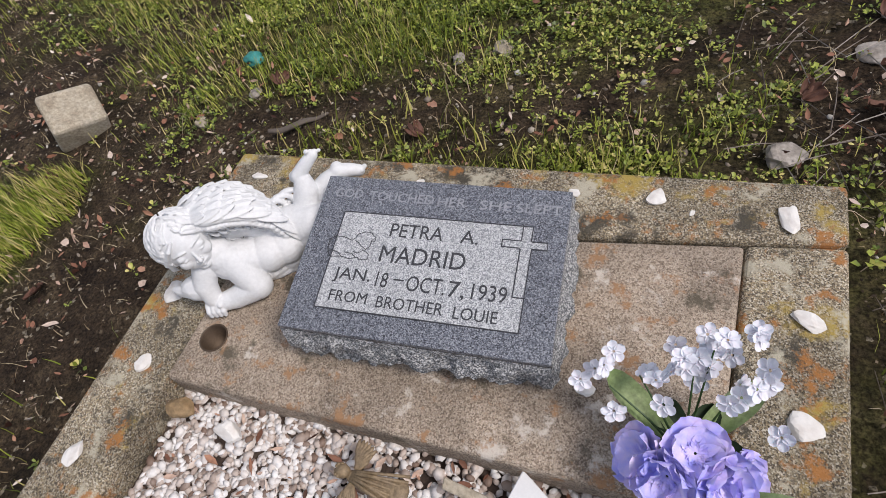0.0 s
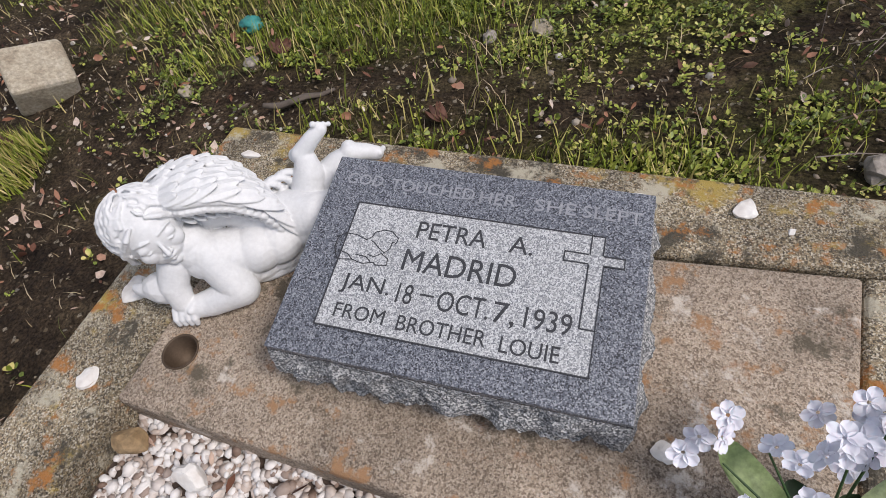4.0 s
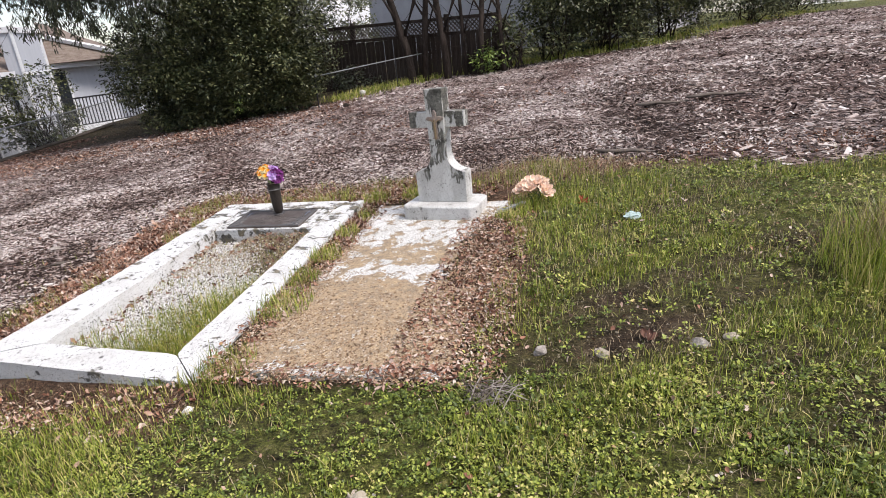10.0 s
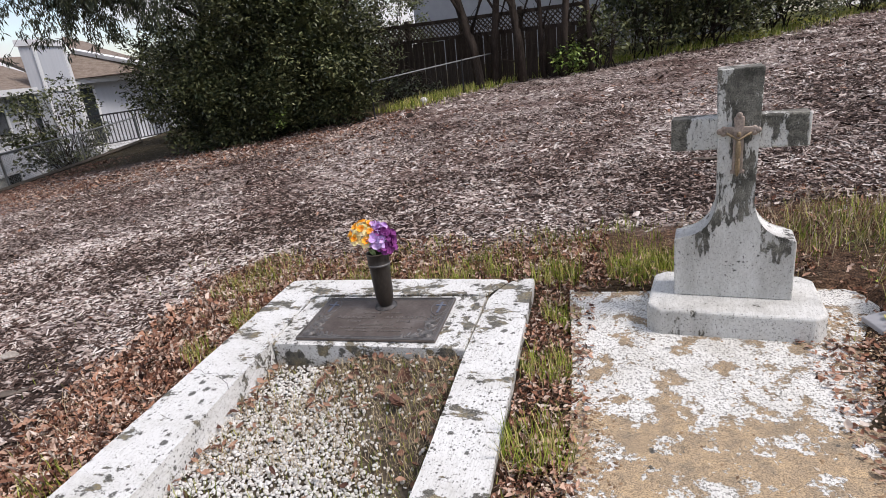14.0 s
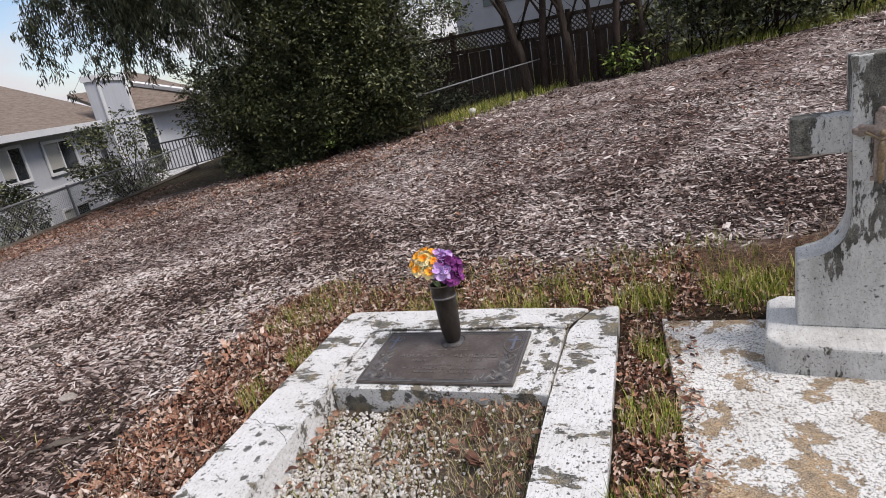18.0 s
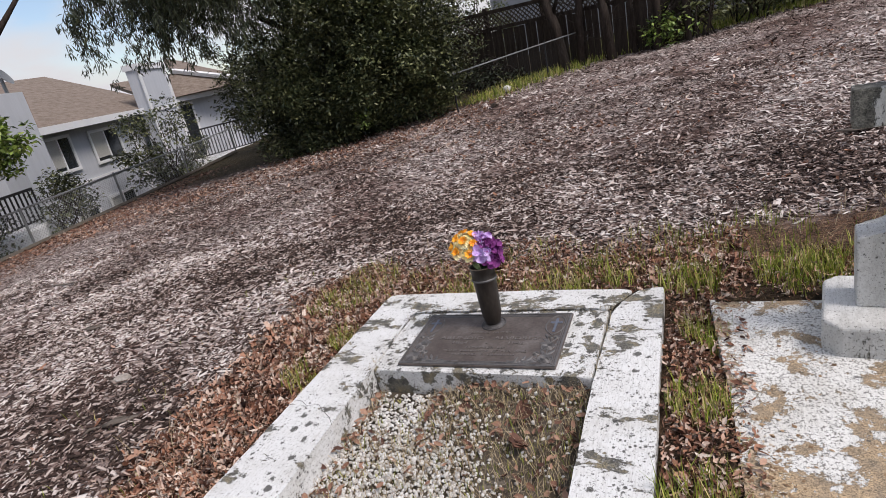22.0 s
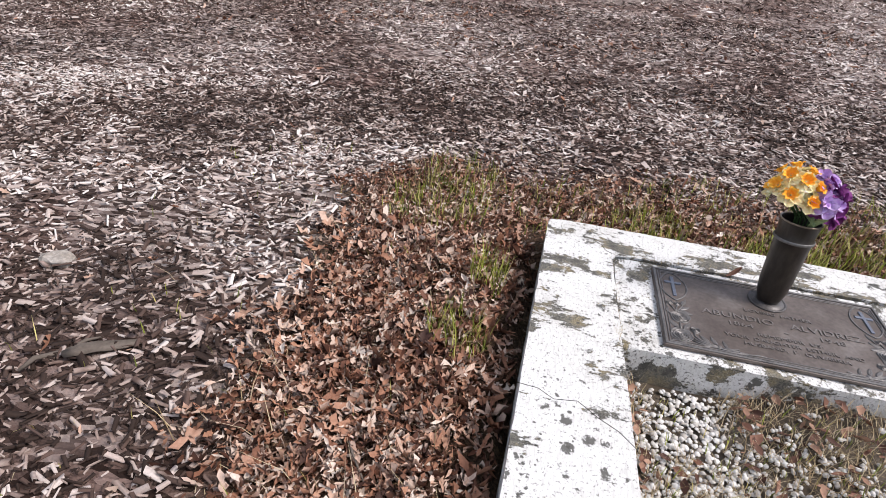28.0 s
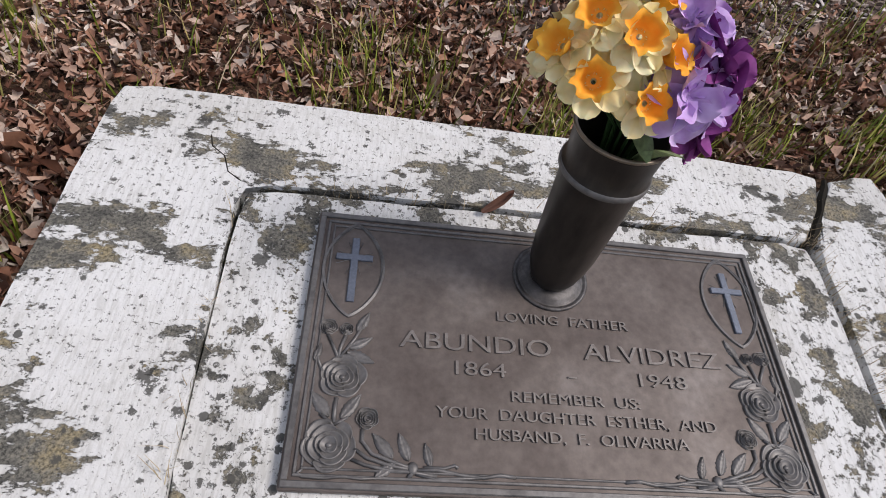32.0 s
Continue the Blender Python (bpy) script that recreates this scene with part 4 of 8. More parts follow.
for v in bm.verts:
    if v.co.z < 0.2:
        a = math.atan2(v.co.y, v.co.x)
        f = 1 - 0.018 * (abs(math.sin(a * 4)) < 0.2)
        v.co.x, v.co.y = v.co.x * f, v.co.y * f
part("body", bm, M_VASE, vase, smooth=True)
part("band", lathe(bmesh.new(), [(0.0567, 0.2262), (0.0583, 0.2275), (0.0586, 0.231), (0.0583, 0.2345), (0.0567, 0.2358)], 48, False), M_BRONZE_HI, vase, "worn grey band", True)
part("rim", lathe(bmesh.new(), [(0.0588, 0.2885), (0.0602, 0.2905), (0.0595, 0.293), (0.057, 0.2938), (0.055, 0.2915)], 48, False), M_RIM, vase, "worn brass rim", True)

M_DAFF = petal_mat("pale_yellow_petals", (0.88, 0.7, 0.3), (0.94, 0.9, 0.62))
M_TRUMPET = petal_mat("orange_trumpets", (0.92, 0.33, 0.02), (0.95, 0.52, 0.07))
M_LILAC = petal_mat("lilac_petals", (0.42, 0.2, 0.56), (0.72, 0.56, 0.84))
M_PURPLE = petal_mat("deep_purple_petals", (0.13, 0.02, 0.13), (0.3, 0.07, 0.28))
M_MAUVE = petal_mat("blue_mauve_petals", (0.34, 0.38, 0.92), (0.8, 0.68, 0.95))
M_WHITEPETAL = petal_mat("white_petals", (0.72, 0.72, 0.8), (0.85, 0.85, 0.9))
M_PEACH = petal_mat("peach_petals", (0.86, 0.58, 0.42), (0.94, 0.8, 0.68))
M_STEM = plain("plastic_stems", (0.05, 0.11, 0.03), 0.5)
M_FLEAF = surf("cloth_leaves", [(0.18, 0.27, 0.09), (0.3, 0.39, 0.17), (0.42, 0.5, 0.27)], 14, 120, 0.6, 0.1, 0.001)
M_FLEAFDARK = surf("dark_cloth_leaves", [(0.02, 0.045, 0.018), (0.045, 0.08, 0.03)], 14, 120, 0.6, 0.1, 0.001)


def petal(bm, length, width, m, cup=0.3, ruffle=0.0, seed=0, tip=0.8):
    """A curved petal growing along +x from the origin, then placed by m."""
    rows, cols = 9, 7
    grid = []
    for i in range(rows):
        u = i / (rows - 1)
        w = width * math.sqrt(max(0.03, 1 - 0.8 * ((0.6 - u) / 0.6) ** 2 if u < 0.6 else 1 - ((u - 0.6) / 0.415) ** 2))
        row = []
        for j in range(cols):
            s = j / (cols - 1) * 2 - 1
            z = cup * length * (u * u) * 0.6 + 0.25 * width * s * s * (1 - u * 0.5)
            z += ruffle * width * math.sin(4.2 * s + seed + 3 * u) * u
            row.append(bm.verts.new(m @ Vector((length * u, w * s * 0.5, z))))
        grid.append(row)
    for i in range(rows - 1):
        for j in range(cols - 1):
            bm.faces.new((grid[i][j], grid[i + 1][j], grid[i + 1][j + 1], grid[i][j + 1]))


def facing(at, way, spin=0.0):
    """A pose at a point whose z axis points along way."""
    q = Vector(way).to_track_quat("Z", "Y").to_matrix().to_4x4()
    return Matrix.Translation(at) @ q @ Matrix.Rotation(spin, 4, "Z")


def blossom(parent, name, m, petals, length, width, mat, cup, ruffle=0.0, rings=1, seed=0, lean=0.25):
    bm = bmesh.new()
    for r in range(rings):
        for i in range(petals):
            a = 2 * math.pi * (i + 0.5 * r) / petals
            petal(bm, length * (1 - 0.2 * r), width, m @ Matrix.Rotation(a, 4, "Z") @ Matrix.Translation((0.002, 0, 0.002 * r)) @ Matrix.Rotation(-lean * (1 + r), 4, "Y"), cup, ruffle, seed + i)
    return part(name, bm, mat, parent, smooth=True)


def daffodil(parent, m, seed):
    fl = blossom(parent, "daffodil", m, 6, 0.034, 0.029, M_DAFF, 0.1, 0.12, 1, seed, 0.05)
    bm = bmesh.new()
    steps, prev = 32, None
    for r, z, frill in ((0.003, 0.006, 0), (0.008, 0.004, 0), (0.011, 0.01, 0.02), (0.0138, 0.017, 0.05), (0.0165, 0.0205, 0.08), (0.0195, 0.0215, 0.13)):
        cur = []
        for i in range(steps):
            a = 2 * math.pi * i / steps
            f = frill * math.sin(7 * a + seed) + 0.5 * frill * math.sin(11 * a + 2 * seed)
            cur.append(bm.verts.new(m @ Vector((r * (1 + f) * math.cos(a), r * (1 + f) * math.sin(a), z + 0.002 + 0.012 * frill * math.cos(7 * a + 3 + seed)))))
        if prev:
            for i in range(steps):
                bm.faces.new((prev[i], prev[(i + 1) % steps], cur[(i + 1) % steps], cur[i]))
        prev = cur
    part("trumpet", bm, M_TRUMPET, fl, "orange trumpet", True)


def iris(parent, m, mat, seed, size=1.0):
    """A loose cloth flower: broad drooping petals round a few upright ones."""
    rnd = random.Random(seed)
    bm = bmesh.new()
    for count, ln, wide, lean, cup in ((5, 0.047, 0.046, -0.12, -0.22), (3, 0.034, 0.034, 0.65, 0.3)):
        for i in range(count):
            a = 2 * math.pi * (i + rnd.uniform(-0.2, 0.2)) / count
            petal(bm, size * ln * rnd.uniform(0.85, 1.15), size * wide * rnd.uniform(0.85, 1.15), m @ Matrix.Rotation(a, 4, "Z") @ Matrix.Translation((0.002, 0, 0.001 * i)) @ Matrix.Rotation(-lean + rnd.uniform(-0.2, 0.2), 4, "Y") @ Matrix.Rotation(rnd.uniform(-0.3, 0.3), 4, "X"), cup, 0.09, seed + i)
    return part("iris", bm, mat, parent, smooth=True)


bunch = thing("artificial_flower_bunch", VASE @ pose(0.004, 0, 0.302), "artificial daffodils and purple flowers in a bronze vase", "flowers")
rnd = random.Random(4)
for x, y, z, dx, dy in ((-0.08, -0.045, 0.072, -0.45, -0.9), (-0.028, -0.05, 0.058, 0.25, -0.9), (-0.084, -0.012, 0.118, -0.5, -0.5), (-0.05, -0.028, 0.112, -0.05, -0.7), (-0.016, -0.026, 0.095, 0.6, -0.6),
                        (-0.108, -0.02, 0.088, -1.1, -0.4), (-0.062, 0.02, 0.132, -0.2, 0.2), (-0.11, 0.004, 0.072, -1.2, 0.1), (-0.088, 0.024, 0.115, -0.7, 0.5), (-0.03, 0.008, 0.124, 0.3, -0.1)):
    daffodil(bunch, facing((x, y, z), (dx, dy, 0.75), rnd.uniform(0, 3)), rnd.randint(0, 99))
for i, (x, y, z, dx, dy, mt, size) in enumerate(((0.018, -0.045, 0.07, 0.2, -1.0, M_LILAC, 1.0), (0.024, 0.0, 0.108, 0.1, -0.5, M_LILAC, 0.9), (0.052, -0.012, 0.092, 0.7, -0.5, M_PURPLE, 0.95), (0.05, -0.034, 0.028, 0.7, -0.9, M_PURPLE, 0.9),
                                                (0.078, -0.004, 0.03, 1.1, -0.4, M_PURPLE, 0.95), (0.012, -0.032, 0.044, 0.2, -1.0, M_PURPLE, 0.75), (0.074, 0.012, 0.07, 1.0, 0.0, M_PURPLE, 1.0), (0.03, 0.035, 0.1, 0.2, 0.6, M_PURPLE, 0.9), (0.008, 0.0, 0.122, -0.2, -0.3, M_LILAC, 0.8), (0.045, -0.036, 0.06, 0.5, -0.9, M_LILAC, 0.8))):
    iris(bunch, facing((x, y, z), (dx, dy, 0.6), i * 0.7), mt, i, size)
for i in range(14):
    a = 2 * math.pi * i / 14
    left = math.cos(a) < 0.2
    tip = (-0.055 + 0.04 * math.cos(a), 0.035 * math.sin(a), 0.075) if left else (0.045 + 0.02 * math.cos(a), 0.03 * math.sin(a), 0.05)
    bm = tube(bmesh.new(), [(0.01 * math.cos(a), 0.01 * math.sin(a), -0.12), (0.025 * math.cos(a), 0.022 * math.sin(a), 0.0), tip], 0.0017, 5)
    part("stem", bm, M_STEM, bunch)
bm = bmesh.new()
petal(bm, 0.075, 0.022, facing((0.0, -0.04, -0.02), (0, -0.35, 1), 0) @ Matrix.Rotation(-1.35, 4, "Y") @ Matrix.Rotation(1.5, 4, "X"), 0.8)
part("leaf", bm, M_FLEAF, bunch, "pale green cloth leaf", True)
bm = bmesh.new()
petal(bm, 0.055, 0.028, Matrix.Translation((-0.024, -0.02, 0.024)) @ Matrix.Rotation(radians(-62), 4, "Z"), -0.75)
part("leaf", bm, M_FLEAF, bunch, "pale green cloth leaf", True)
for i in range(7):
    bm = bmesh.new()
    a = 2 * math.pi * i / 7
    petal(bm, 0.06, 0.026, facing((0.02 * math.cos(a), 0.02 * math.sin(a), 0.0), (0, 0, 1), a) @ Matrix.Rotation(-0.6, 4, "Y"), 0.2)
    part("dark_leaf", bm, M_FLEAFDARK, bunch, "dark cloth leaf", True)

# ---------- grave with the cross ----------


def slab_c(x, y):
    return 0.02 + 0.045 * (x - 1.5) + 0.03 * y


outline = [(0.905, 0.435), (0.965, -0.3), (0.985, -0.9), (0.96, -1.6), (0.93, -2.25), (1.5, -2.3), (2.13, -2.28), (2.15, -1.2), (2.17, -0.2), (2.18, 0.32), (1.5, 0.4)]
bm = prism(bmesh.new(), [(x, y, slab_c(x, y)) for x, y in outline], 0.1, 0.008, 2)
part("grave_slab", bm, M_CSLAB)
tagged(bpy.data.objects["grave_slab"], "flat concrete grave slab, white paint mostly worn off", "grave slab")

CROSS = pose(1.585, -0.045, -0.02, 0, -1.2, -8)
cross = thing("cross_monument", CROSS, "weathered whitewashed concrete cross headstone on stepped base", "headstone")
bm = bmesh.new()
prism(bm, [(-0.325, 0.0, 0.15), (-0.28, -0.055, 0.15), (0.288, -0.055, 0.15), (0.333, 0.0, 0.15), (0.325, 0.32, 0.15), (0.28, 0.37, 0.15), (-0.27, 0.37, 0.15), (-0.315, 0.32, 0.15)], 0.2, 0.014, 3)
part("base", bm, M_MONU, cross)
half = [(0.22, 0.15), (0.222, 0.4)]
for i in range(9):
    a = math.pi / 2 * i / 8
    half.append((0.215 - 0.145 * math.sin(a), 0.405 + 0.13 * (1 - math.cos(a))))
half += [(0.067, 0.56), (0.067, 0.64), (0.071, 0.8), (0.078, 1.075)]
shape = half + [(-x, z) for x, z in half[::-1]]
bm = bmesh.new()
front = [bm.verts.new((x, 0.1, z)) for x, z in shape]
back = [bm.verts.new((x, 0.25, z)) for x, z in shape]
n = len(shape)
bm.faces.new(front)
bm.faces.new(back[::-1])
for i in range(n):
    bm.faces.new((front[(i + 1) % n], front[i], back[i], back[(i + 1) % n]))
bmesh.ops.bevel(bm, geom=[e for e in bm.edges], offset=0.006, segments=2, affect="EDGES", profile=0.5)
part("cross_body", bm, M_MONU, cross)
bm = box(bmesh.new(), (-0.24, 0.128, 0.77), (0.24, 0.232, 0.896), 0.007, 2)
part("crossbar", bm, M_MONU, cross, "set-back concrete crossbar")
M_GOLD = surf("worn_gilt", [(0.2, 0.14, 0.075), (0.34, 0.25, 0.15), (0.27, 0.2, 0.13)], 30, 160, 0.6, 0.2, 0.001, 0.2)
bm = bmesh.new()
box(bm, (-0.018, 0.086, 0.69), (0.018, 0.0995, 0.89), 0.004, 2)
box(bm, (-0.05, 0.0862, 0.83), (0.05, 0.0992, 0.862), 0.004, 2)
for x, z in ((0, 0.895), (-0.056, 0.846), (0.056, 0.846)):
    for a in range(3):
        q = 2 * math.pi * a / 3 + (math.pi / 2 if x == 0 else (0 if x > 0 else math.pi))
        blob(bm, (x + 0.009 * math.cos(q), 0.093, z + 0.009 * math.sin(q)), (0.012, 0.007, 0.012), None, 2)
box(bm, (-0.025, 0.0865, 0.682), (0.025, 0.0993, 0.696), 0.003, 2)
CRU = thing("crucifix", CROSS, "small worn gilt crucifix fixed to the concrete cross", "crucifix")
part("plate", bm, surf("pinkish_bronze", [(0.3, 0.23, 0.19), (0.46, 0.38, 0.33)], 30, 160, 0.6, 0.2, 0.001, 0.2), CRU, "pinkish weathered metal cross", True)
bm = bmesh.new()
blob(bm, (0, 0.08, 0.775), (0.011, 0.01, 0.04))
blob(bm, (0, 0.078, 0.835), (0.008, 0.009, 0.011))
blob(bm, (0, 0.082, 0.715), (0.009, 0.008, 0.045))
tube(bm, [(-0.042, 0.084, 0.84), (0, 0.08, 0.812), (0.042, 0.084, 0.84)], 0.0045, 6)
part("figure", bm, M_GOLD, CRU, smooth=True)

bm = prism(bmesh.new(), [(2.08, -0.12, 0.085), (2.3, 0.02, 0.14), (2.27, 0.06, 0.13), (2.06, 0.02, 0.075)], 0.018, 0.003, 1, 0.004, 1)
tagged(part("broken_slate", bm, M_STUCCO), "broken flat piece of grey slate leaning in soil", "stone")

# ---------- grave with the granite marker ----------


def plane_a(x, y, up=0.0):
    return -0.03 + 0.03 * (x - 1.5) + 0.03 * (y + 4.4) + up


def flat_a(pts, up=0.0):
    return [(x, y, plane_a(x, y, up)) for x, y in pts]


grave_a = thing("concrete_grave_frame", pose(1.5, -5.1, -0.2), "lichen-stained exposed-aggregate concrete frame round a grave", "grave kerb")
shift = pose(-1.5, 5.1, 0.2)
for name, pts in (("north_side", [(0.862, -4.042), (0.836, -4.285), (2.262, -4.21), (2.274, -4.066)]), ("west_side", [(0.8355, -4.288), (0.62, -6.25), (0.8, -6.22), (1.012, -4.284)]),
                  ("east_side", [(2.086, -4.224), (1.88, -6.2), (2.06, -6.22), (2.26, -4.214)]), ("south_side", [(0.805, -6.02), (0.79, -6.22), (1.875, -6.2), (1.9, -6.0)])):
    bm = prism(bmesh.new(), flat_a(pts), 0.2, 0.014, 3, 0.0)
    bmesh.ops.transform(bm, matrix=shift, verts=bm.verts)
    part(name, bm, M_AGG, grave_a)

bm = prism(bmesh.new(), flat_a([(0.972, -4.672), (2.028, -4.725), (2.083, -4.232), (1.016, -4.292)], 0.006), 0.12, 0.01, 3)
slab = part("grave_slab", bm, M_SLAB, None)
tagged(slab, "stained tan concrete slab with rust marks, set in the grave frame", "grave slab")
cut = part("cutter", lathe(bmesh.new(), [(0.031, -0.07), (0.031, 0.1)], 32), M_SLAB, None, place=pose(1.045, -4.573, plane_a(1.045, -4.573)))
mod = slab.modifiers.new("hole", "BOOLEAN")
mod.object, mod.operation, mod.solver = cut, "DIFFERENCE", "EXACT"
bpy.context.view_layer.update()
holed = bpy.data.meshes.new_from_object(slab.evaluated_get(bpy.context.evaluated_depsgraph_get()))
slab.modifiers.clear()
slab.data = holed
bpy.data.objects.remove(cut)
cup = thing("sunken_vase_holder", pose(1.045, -4.573, plane_a(1.045, -4.573, 0.006), 1.7, -1.7, 0), "rusty metal flower holder sunk in a slab", "vase holder")
part("sleeve", lathe(bmesh.new(), [(0.032, -0.001), (0.0325, 0.002), (0.0305, 0.003), (0.0285, 0.001), (0.028, -0.05), (0.0, -0.052)], 32, False), plain("rusty_metal", (0.13, 0.09, 0.06), 0.6, 0.5), cup, smooth=True)

MARK = pose(1.264, -4.578, 0.094, 6.0, 0.3, 0.6)
marker = thing("granite_marker", MARK, "grey granite headstone with rough sides and frosted engraved panel", "headstone")
W_, D_ = 0.5, 0.337
bm = box(bmesh.new(), (0, 0, -0.014), (W_, D_, 0), 0.0025, 2)
part("polished_top", bm, M_GRANITE, marker)
bm = bmesh.new()
steps_x, steps_y, rows = 70, 48, 18
loop = [(W_ * i / steps_x, 0) for i in range(steps_x)] + [(W_, D_ * i / steps_y) for i in range(steps_y)] + [(W_ * (1 - i / steps_x), D_) for i in range(steps_x)] + [(0, D_ * (1 - i / steps_y)) for i in range(steps_y)]
prev = None
for r in range(rows + 1):
    u = r / rows
    cur = []
    for x, y in loop:
        out = Vector((x - W_ / 2, y - D_ / 2, 0))
        nx_, ny_ = (0, -1) if y == 0 else ((1, 0) if x == W_ else ((0, 1) if y == D_ else (-1, 0)))
        p = Vector((x * 26, y * 26, u * 3.0))
        swell = 0.010 * math.sin(math.pi * min(1, u * 1.15)) + 0.006 * u
        rough = 0.015 * noise.noise(p * 0.8) + 0.009 * noise.noise(p * 2.1) + 0.004 * noise.noise(p * 5.1) if 0 < r else 0.0
        bottom = -0.014 - u * (0.112 + y * 0.105)
        cur.append(bm.verts.new((x + nx_ * (swell + rough * min(1, u * 5)), y + ny_ * (swell + rough * min(1, u * 5)), bottom)))
    if prev:
        for i in range(len(loop)):
            j = (i + 1) % len(loop)
            bm.faces.new((prev[i], cur[i], cur[j], prev[j]))
    prev = cur
bm.faces.new(prev[::-1])
part("rough_sides", bm, M_ROCKFACE, marker)
bm = box(bmesh.new(), (0.062, 0.047, 0.0), (0.439, 0.2515, 0.0012))
box(bm, (0.439, 0.2065, 0.0), (0.467, 0.222, 0.0012))
panel = part("engraved_panel", bm, M_PANEL, marker, "pale frosted panel")
bm = bmesh.new()
for x0, y0, x1, y1 in ((0.06, 0.045, 0.4405, 0.047), (0.06, 0.2515, 0.4185, 0.2535), (0.06, 0.047, 0.062, 0.2515), (0.439, 0.047, 0.4405, 0.2055), (0.4185, 0.11, 0.4205, 0.2055), (0.4185, 0.222, 0.4205, 0.2535), (0.4365, 0.222, 0.4385, 0.2535), (0.4205, 0.252, 0.4365, 0.2535),
                       (0.4185, 0.1085, 0.4405, 0.1105), (0.385, 0.2055, 0.4185, 0.2075), (0.385, 0.2205, 0.4185, 0.2225), (0.384, 0.2055, 0.386, 0.2225), (0.439, 0.2055, 0.468, 0.2075), (0.4385, 0.2205, 0.468, 0.2225), (0.4665, 0.2075, 0.468, 0.2205)):
    box(bm, (x0, y0, 0.0002), (x1, y1, 0.0021))
part("engraved_cross_and_border", bm, M_CUT, marker, "dark engraved lines")


def engraved(words, x0, x1, y0, y1, material, up):
    """Words cut into the stone, filling a box of its face."""
    me = text_mesh(words, 0.04, 0.0004)
    lo = [min(v.co[a] for v in me.vertices) for a in (0, 1)]
    hi = [max(v.co[a] for v in me.vertices) for a in (0, 1)]
    me.transform(Matrix.Translation((x0, y0, 0)) @ Matrix.Diagonal(((x1 - x0) / (hi[0] - lo[0]), (y1 - y0) / (hi[1] - lo[1]), 1, 1)) @ Matrix.Translation((-lo[0], -lo[1], 0)))
    me.materials.append(material)
    shared("engraved_lettering", me, marker, pose(0, 0, up))


for words, x0, x1, y0, y1 in (("PETRA", 0.167, 0.2725, 0.2055, 0.2345), ("A.", 0.3065, 0.3405, 0.205, 0.233), ("MADRID", 0.1595, 0.3255, 0.15, 0.185), ("JAN.", 0.079, 0.1535, 0.0985, 0.1305), ("18", 0.1655, 0.1885, 0.0985, 0.129), ("-", 0.199, 0.219, 0.1155, 0.1185),
                             ("OCT.", 0.2255, 0.2985, 0.0975, 0.1285), ("7,", 0.3045, 0.335, 0.0915, 0.127), ("1939", 0.3475, 0.4105, 0.0965, 0.127), ("FROM", 0.0835, 0.1585, 0.0615, 0.0835), ("BROTHER", 0.178, 0.3035, 0.059, 0.082), ("LOUIE", 0.3225, 0.401, 0.0565, 0.0795)):
    engraved(words, x0, x1, y0, y1, M_CUT, 0.0012)
for words, x0, x1, y in (("GOD", 0.027, 0.087, 0.286), ("TOUCHED", 0.101, 0.237, 0.2845), ("HER", 0.246, 0.302, 0.2825), ("SHE", 0.33, 0.391, 0.282), ("SLEPT", 0.4005, 0.485, 0.2815)):
    engraved(words, x0, x1, y, y + 0.0205, M_CUTPALE, 0.0005)
bm = bmesh.new()
lamb = [[(0.049, 0.169), (0.049, 0.186), (0.057, 0.195), (0.077, 0.195), (0.094, 0.189), (0.101, 0.195), (0.104, 0.204), (0.117, 0.21), (0.13, 0.209), (0.142, 0.199), (0.141, 0.19), (0.135, 0.192)], [(0.135, 0.192), (0.134, 0.18), (0.128, 0.172), (0.118, 0.178), (0.108, 0.186), (0.102, 0.189)],
        [(0.049, 0.169), (0.055, 0.156), (0.061, 0.15), (0.082, 0.153), (0.1, 0.149), (0.116, 0.154)], [(0.116, 0.154), (0.12, 0.15), (0.137, 0.152), (0.136, 0.163), (0.124, 0.17), (0.114, 0.163), (0.104, 0.165)], [(0.082, 0.153), (0.073, 0.161), (0.056, 0.165)], [(0.111, 0.154), (0.102, 0.161), (0.085, 0.162)]]
for line in lamb:
    tube(bm, [(x, y, 0.0014) for x, y in line], 0.0009, 4)
part("engraved_lamb", bm, M_CUT, marker, "engraved outline of a lying lamb")

# ---------- the lying angel statue: one plain mesh ----------
bm = bmesh.new()


def rz(a, tilt=0.0):
    return Matrix.Rotation(radians(a), 3, "Z") @ Matrix.Rotation(radians(tilt), 3, "Y")


def limb(points, radii):
    """A rounded arm or leg of the statue."""
    for (p, q), (r, s_) in zip(zip(points, points[1:]), zip(radii, radii[1:])):
        count = max(2, int((Vector(q) - Vector(p)).length / (0.22 * max(r, s_))))
        for i in range(count + 1):
            u = i / count
            blob(bm, Vector(p).lerp(Vector(q), u), (r + (s_ - r) * u,) * 3, None, 3 if r > 0.01 else 2)


def along(pts, u):
    """A point at u (0 to 1) along a line of points."""
    f = max(0.0, min(0.9999, u)) * (len(pts) - 1)
    i = int(f)
    return pts[i].lerp(pts[i + 1], f - i)


def axes(way, up):
    """A turn whose x runs along way and whose z lies near up."""
    x = Vector(way).normalized()
    y = Vector(up).cross(x).normalized()
    return Matrix((x, y, x.cross(y))).transposed()


# the head rests on the folded arms; R, U, F: across the face, up the face, out of it
HEAD = Vector((1.015, -4.452, 0.131))
R_, U_, F_ = Vector((0.519, 0.847, 0.119)), Vector((-0.151, -0.046, 0.986)), Vector((0.841, -0.528, 0.104))


def on_head(r, u, f):
    return HEAD + R_ * r + U_ * u + F_ * f


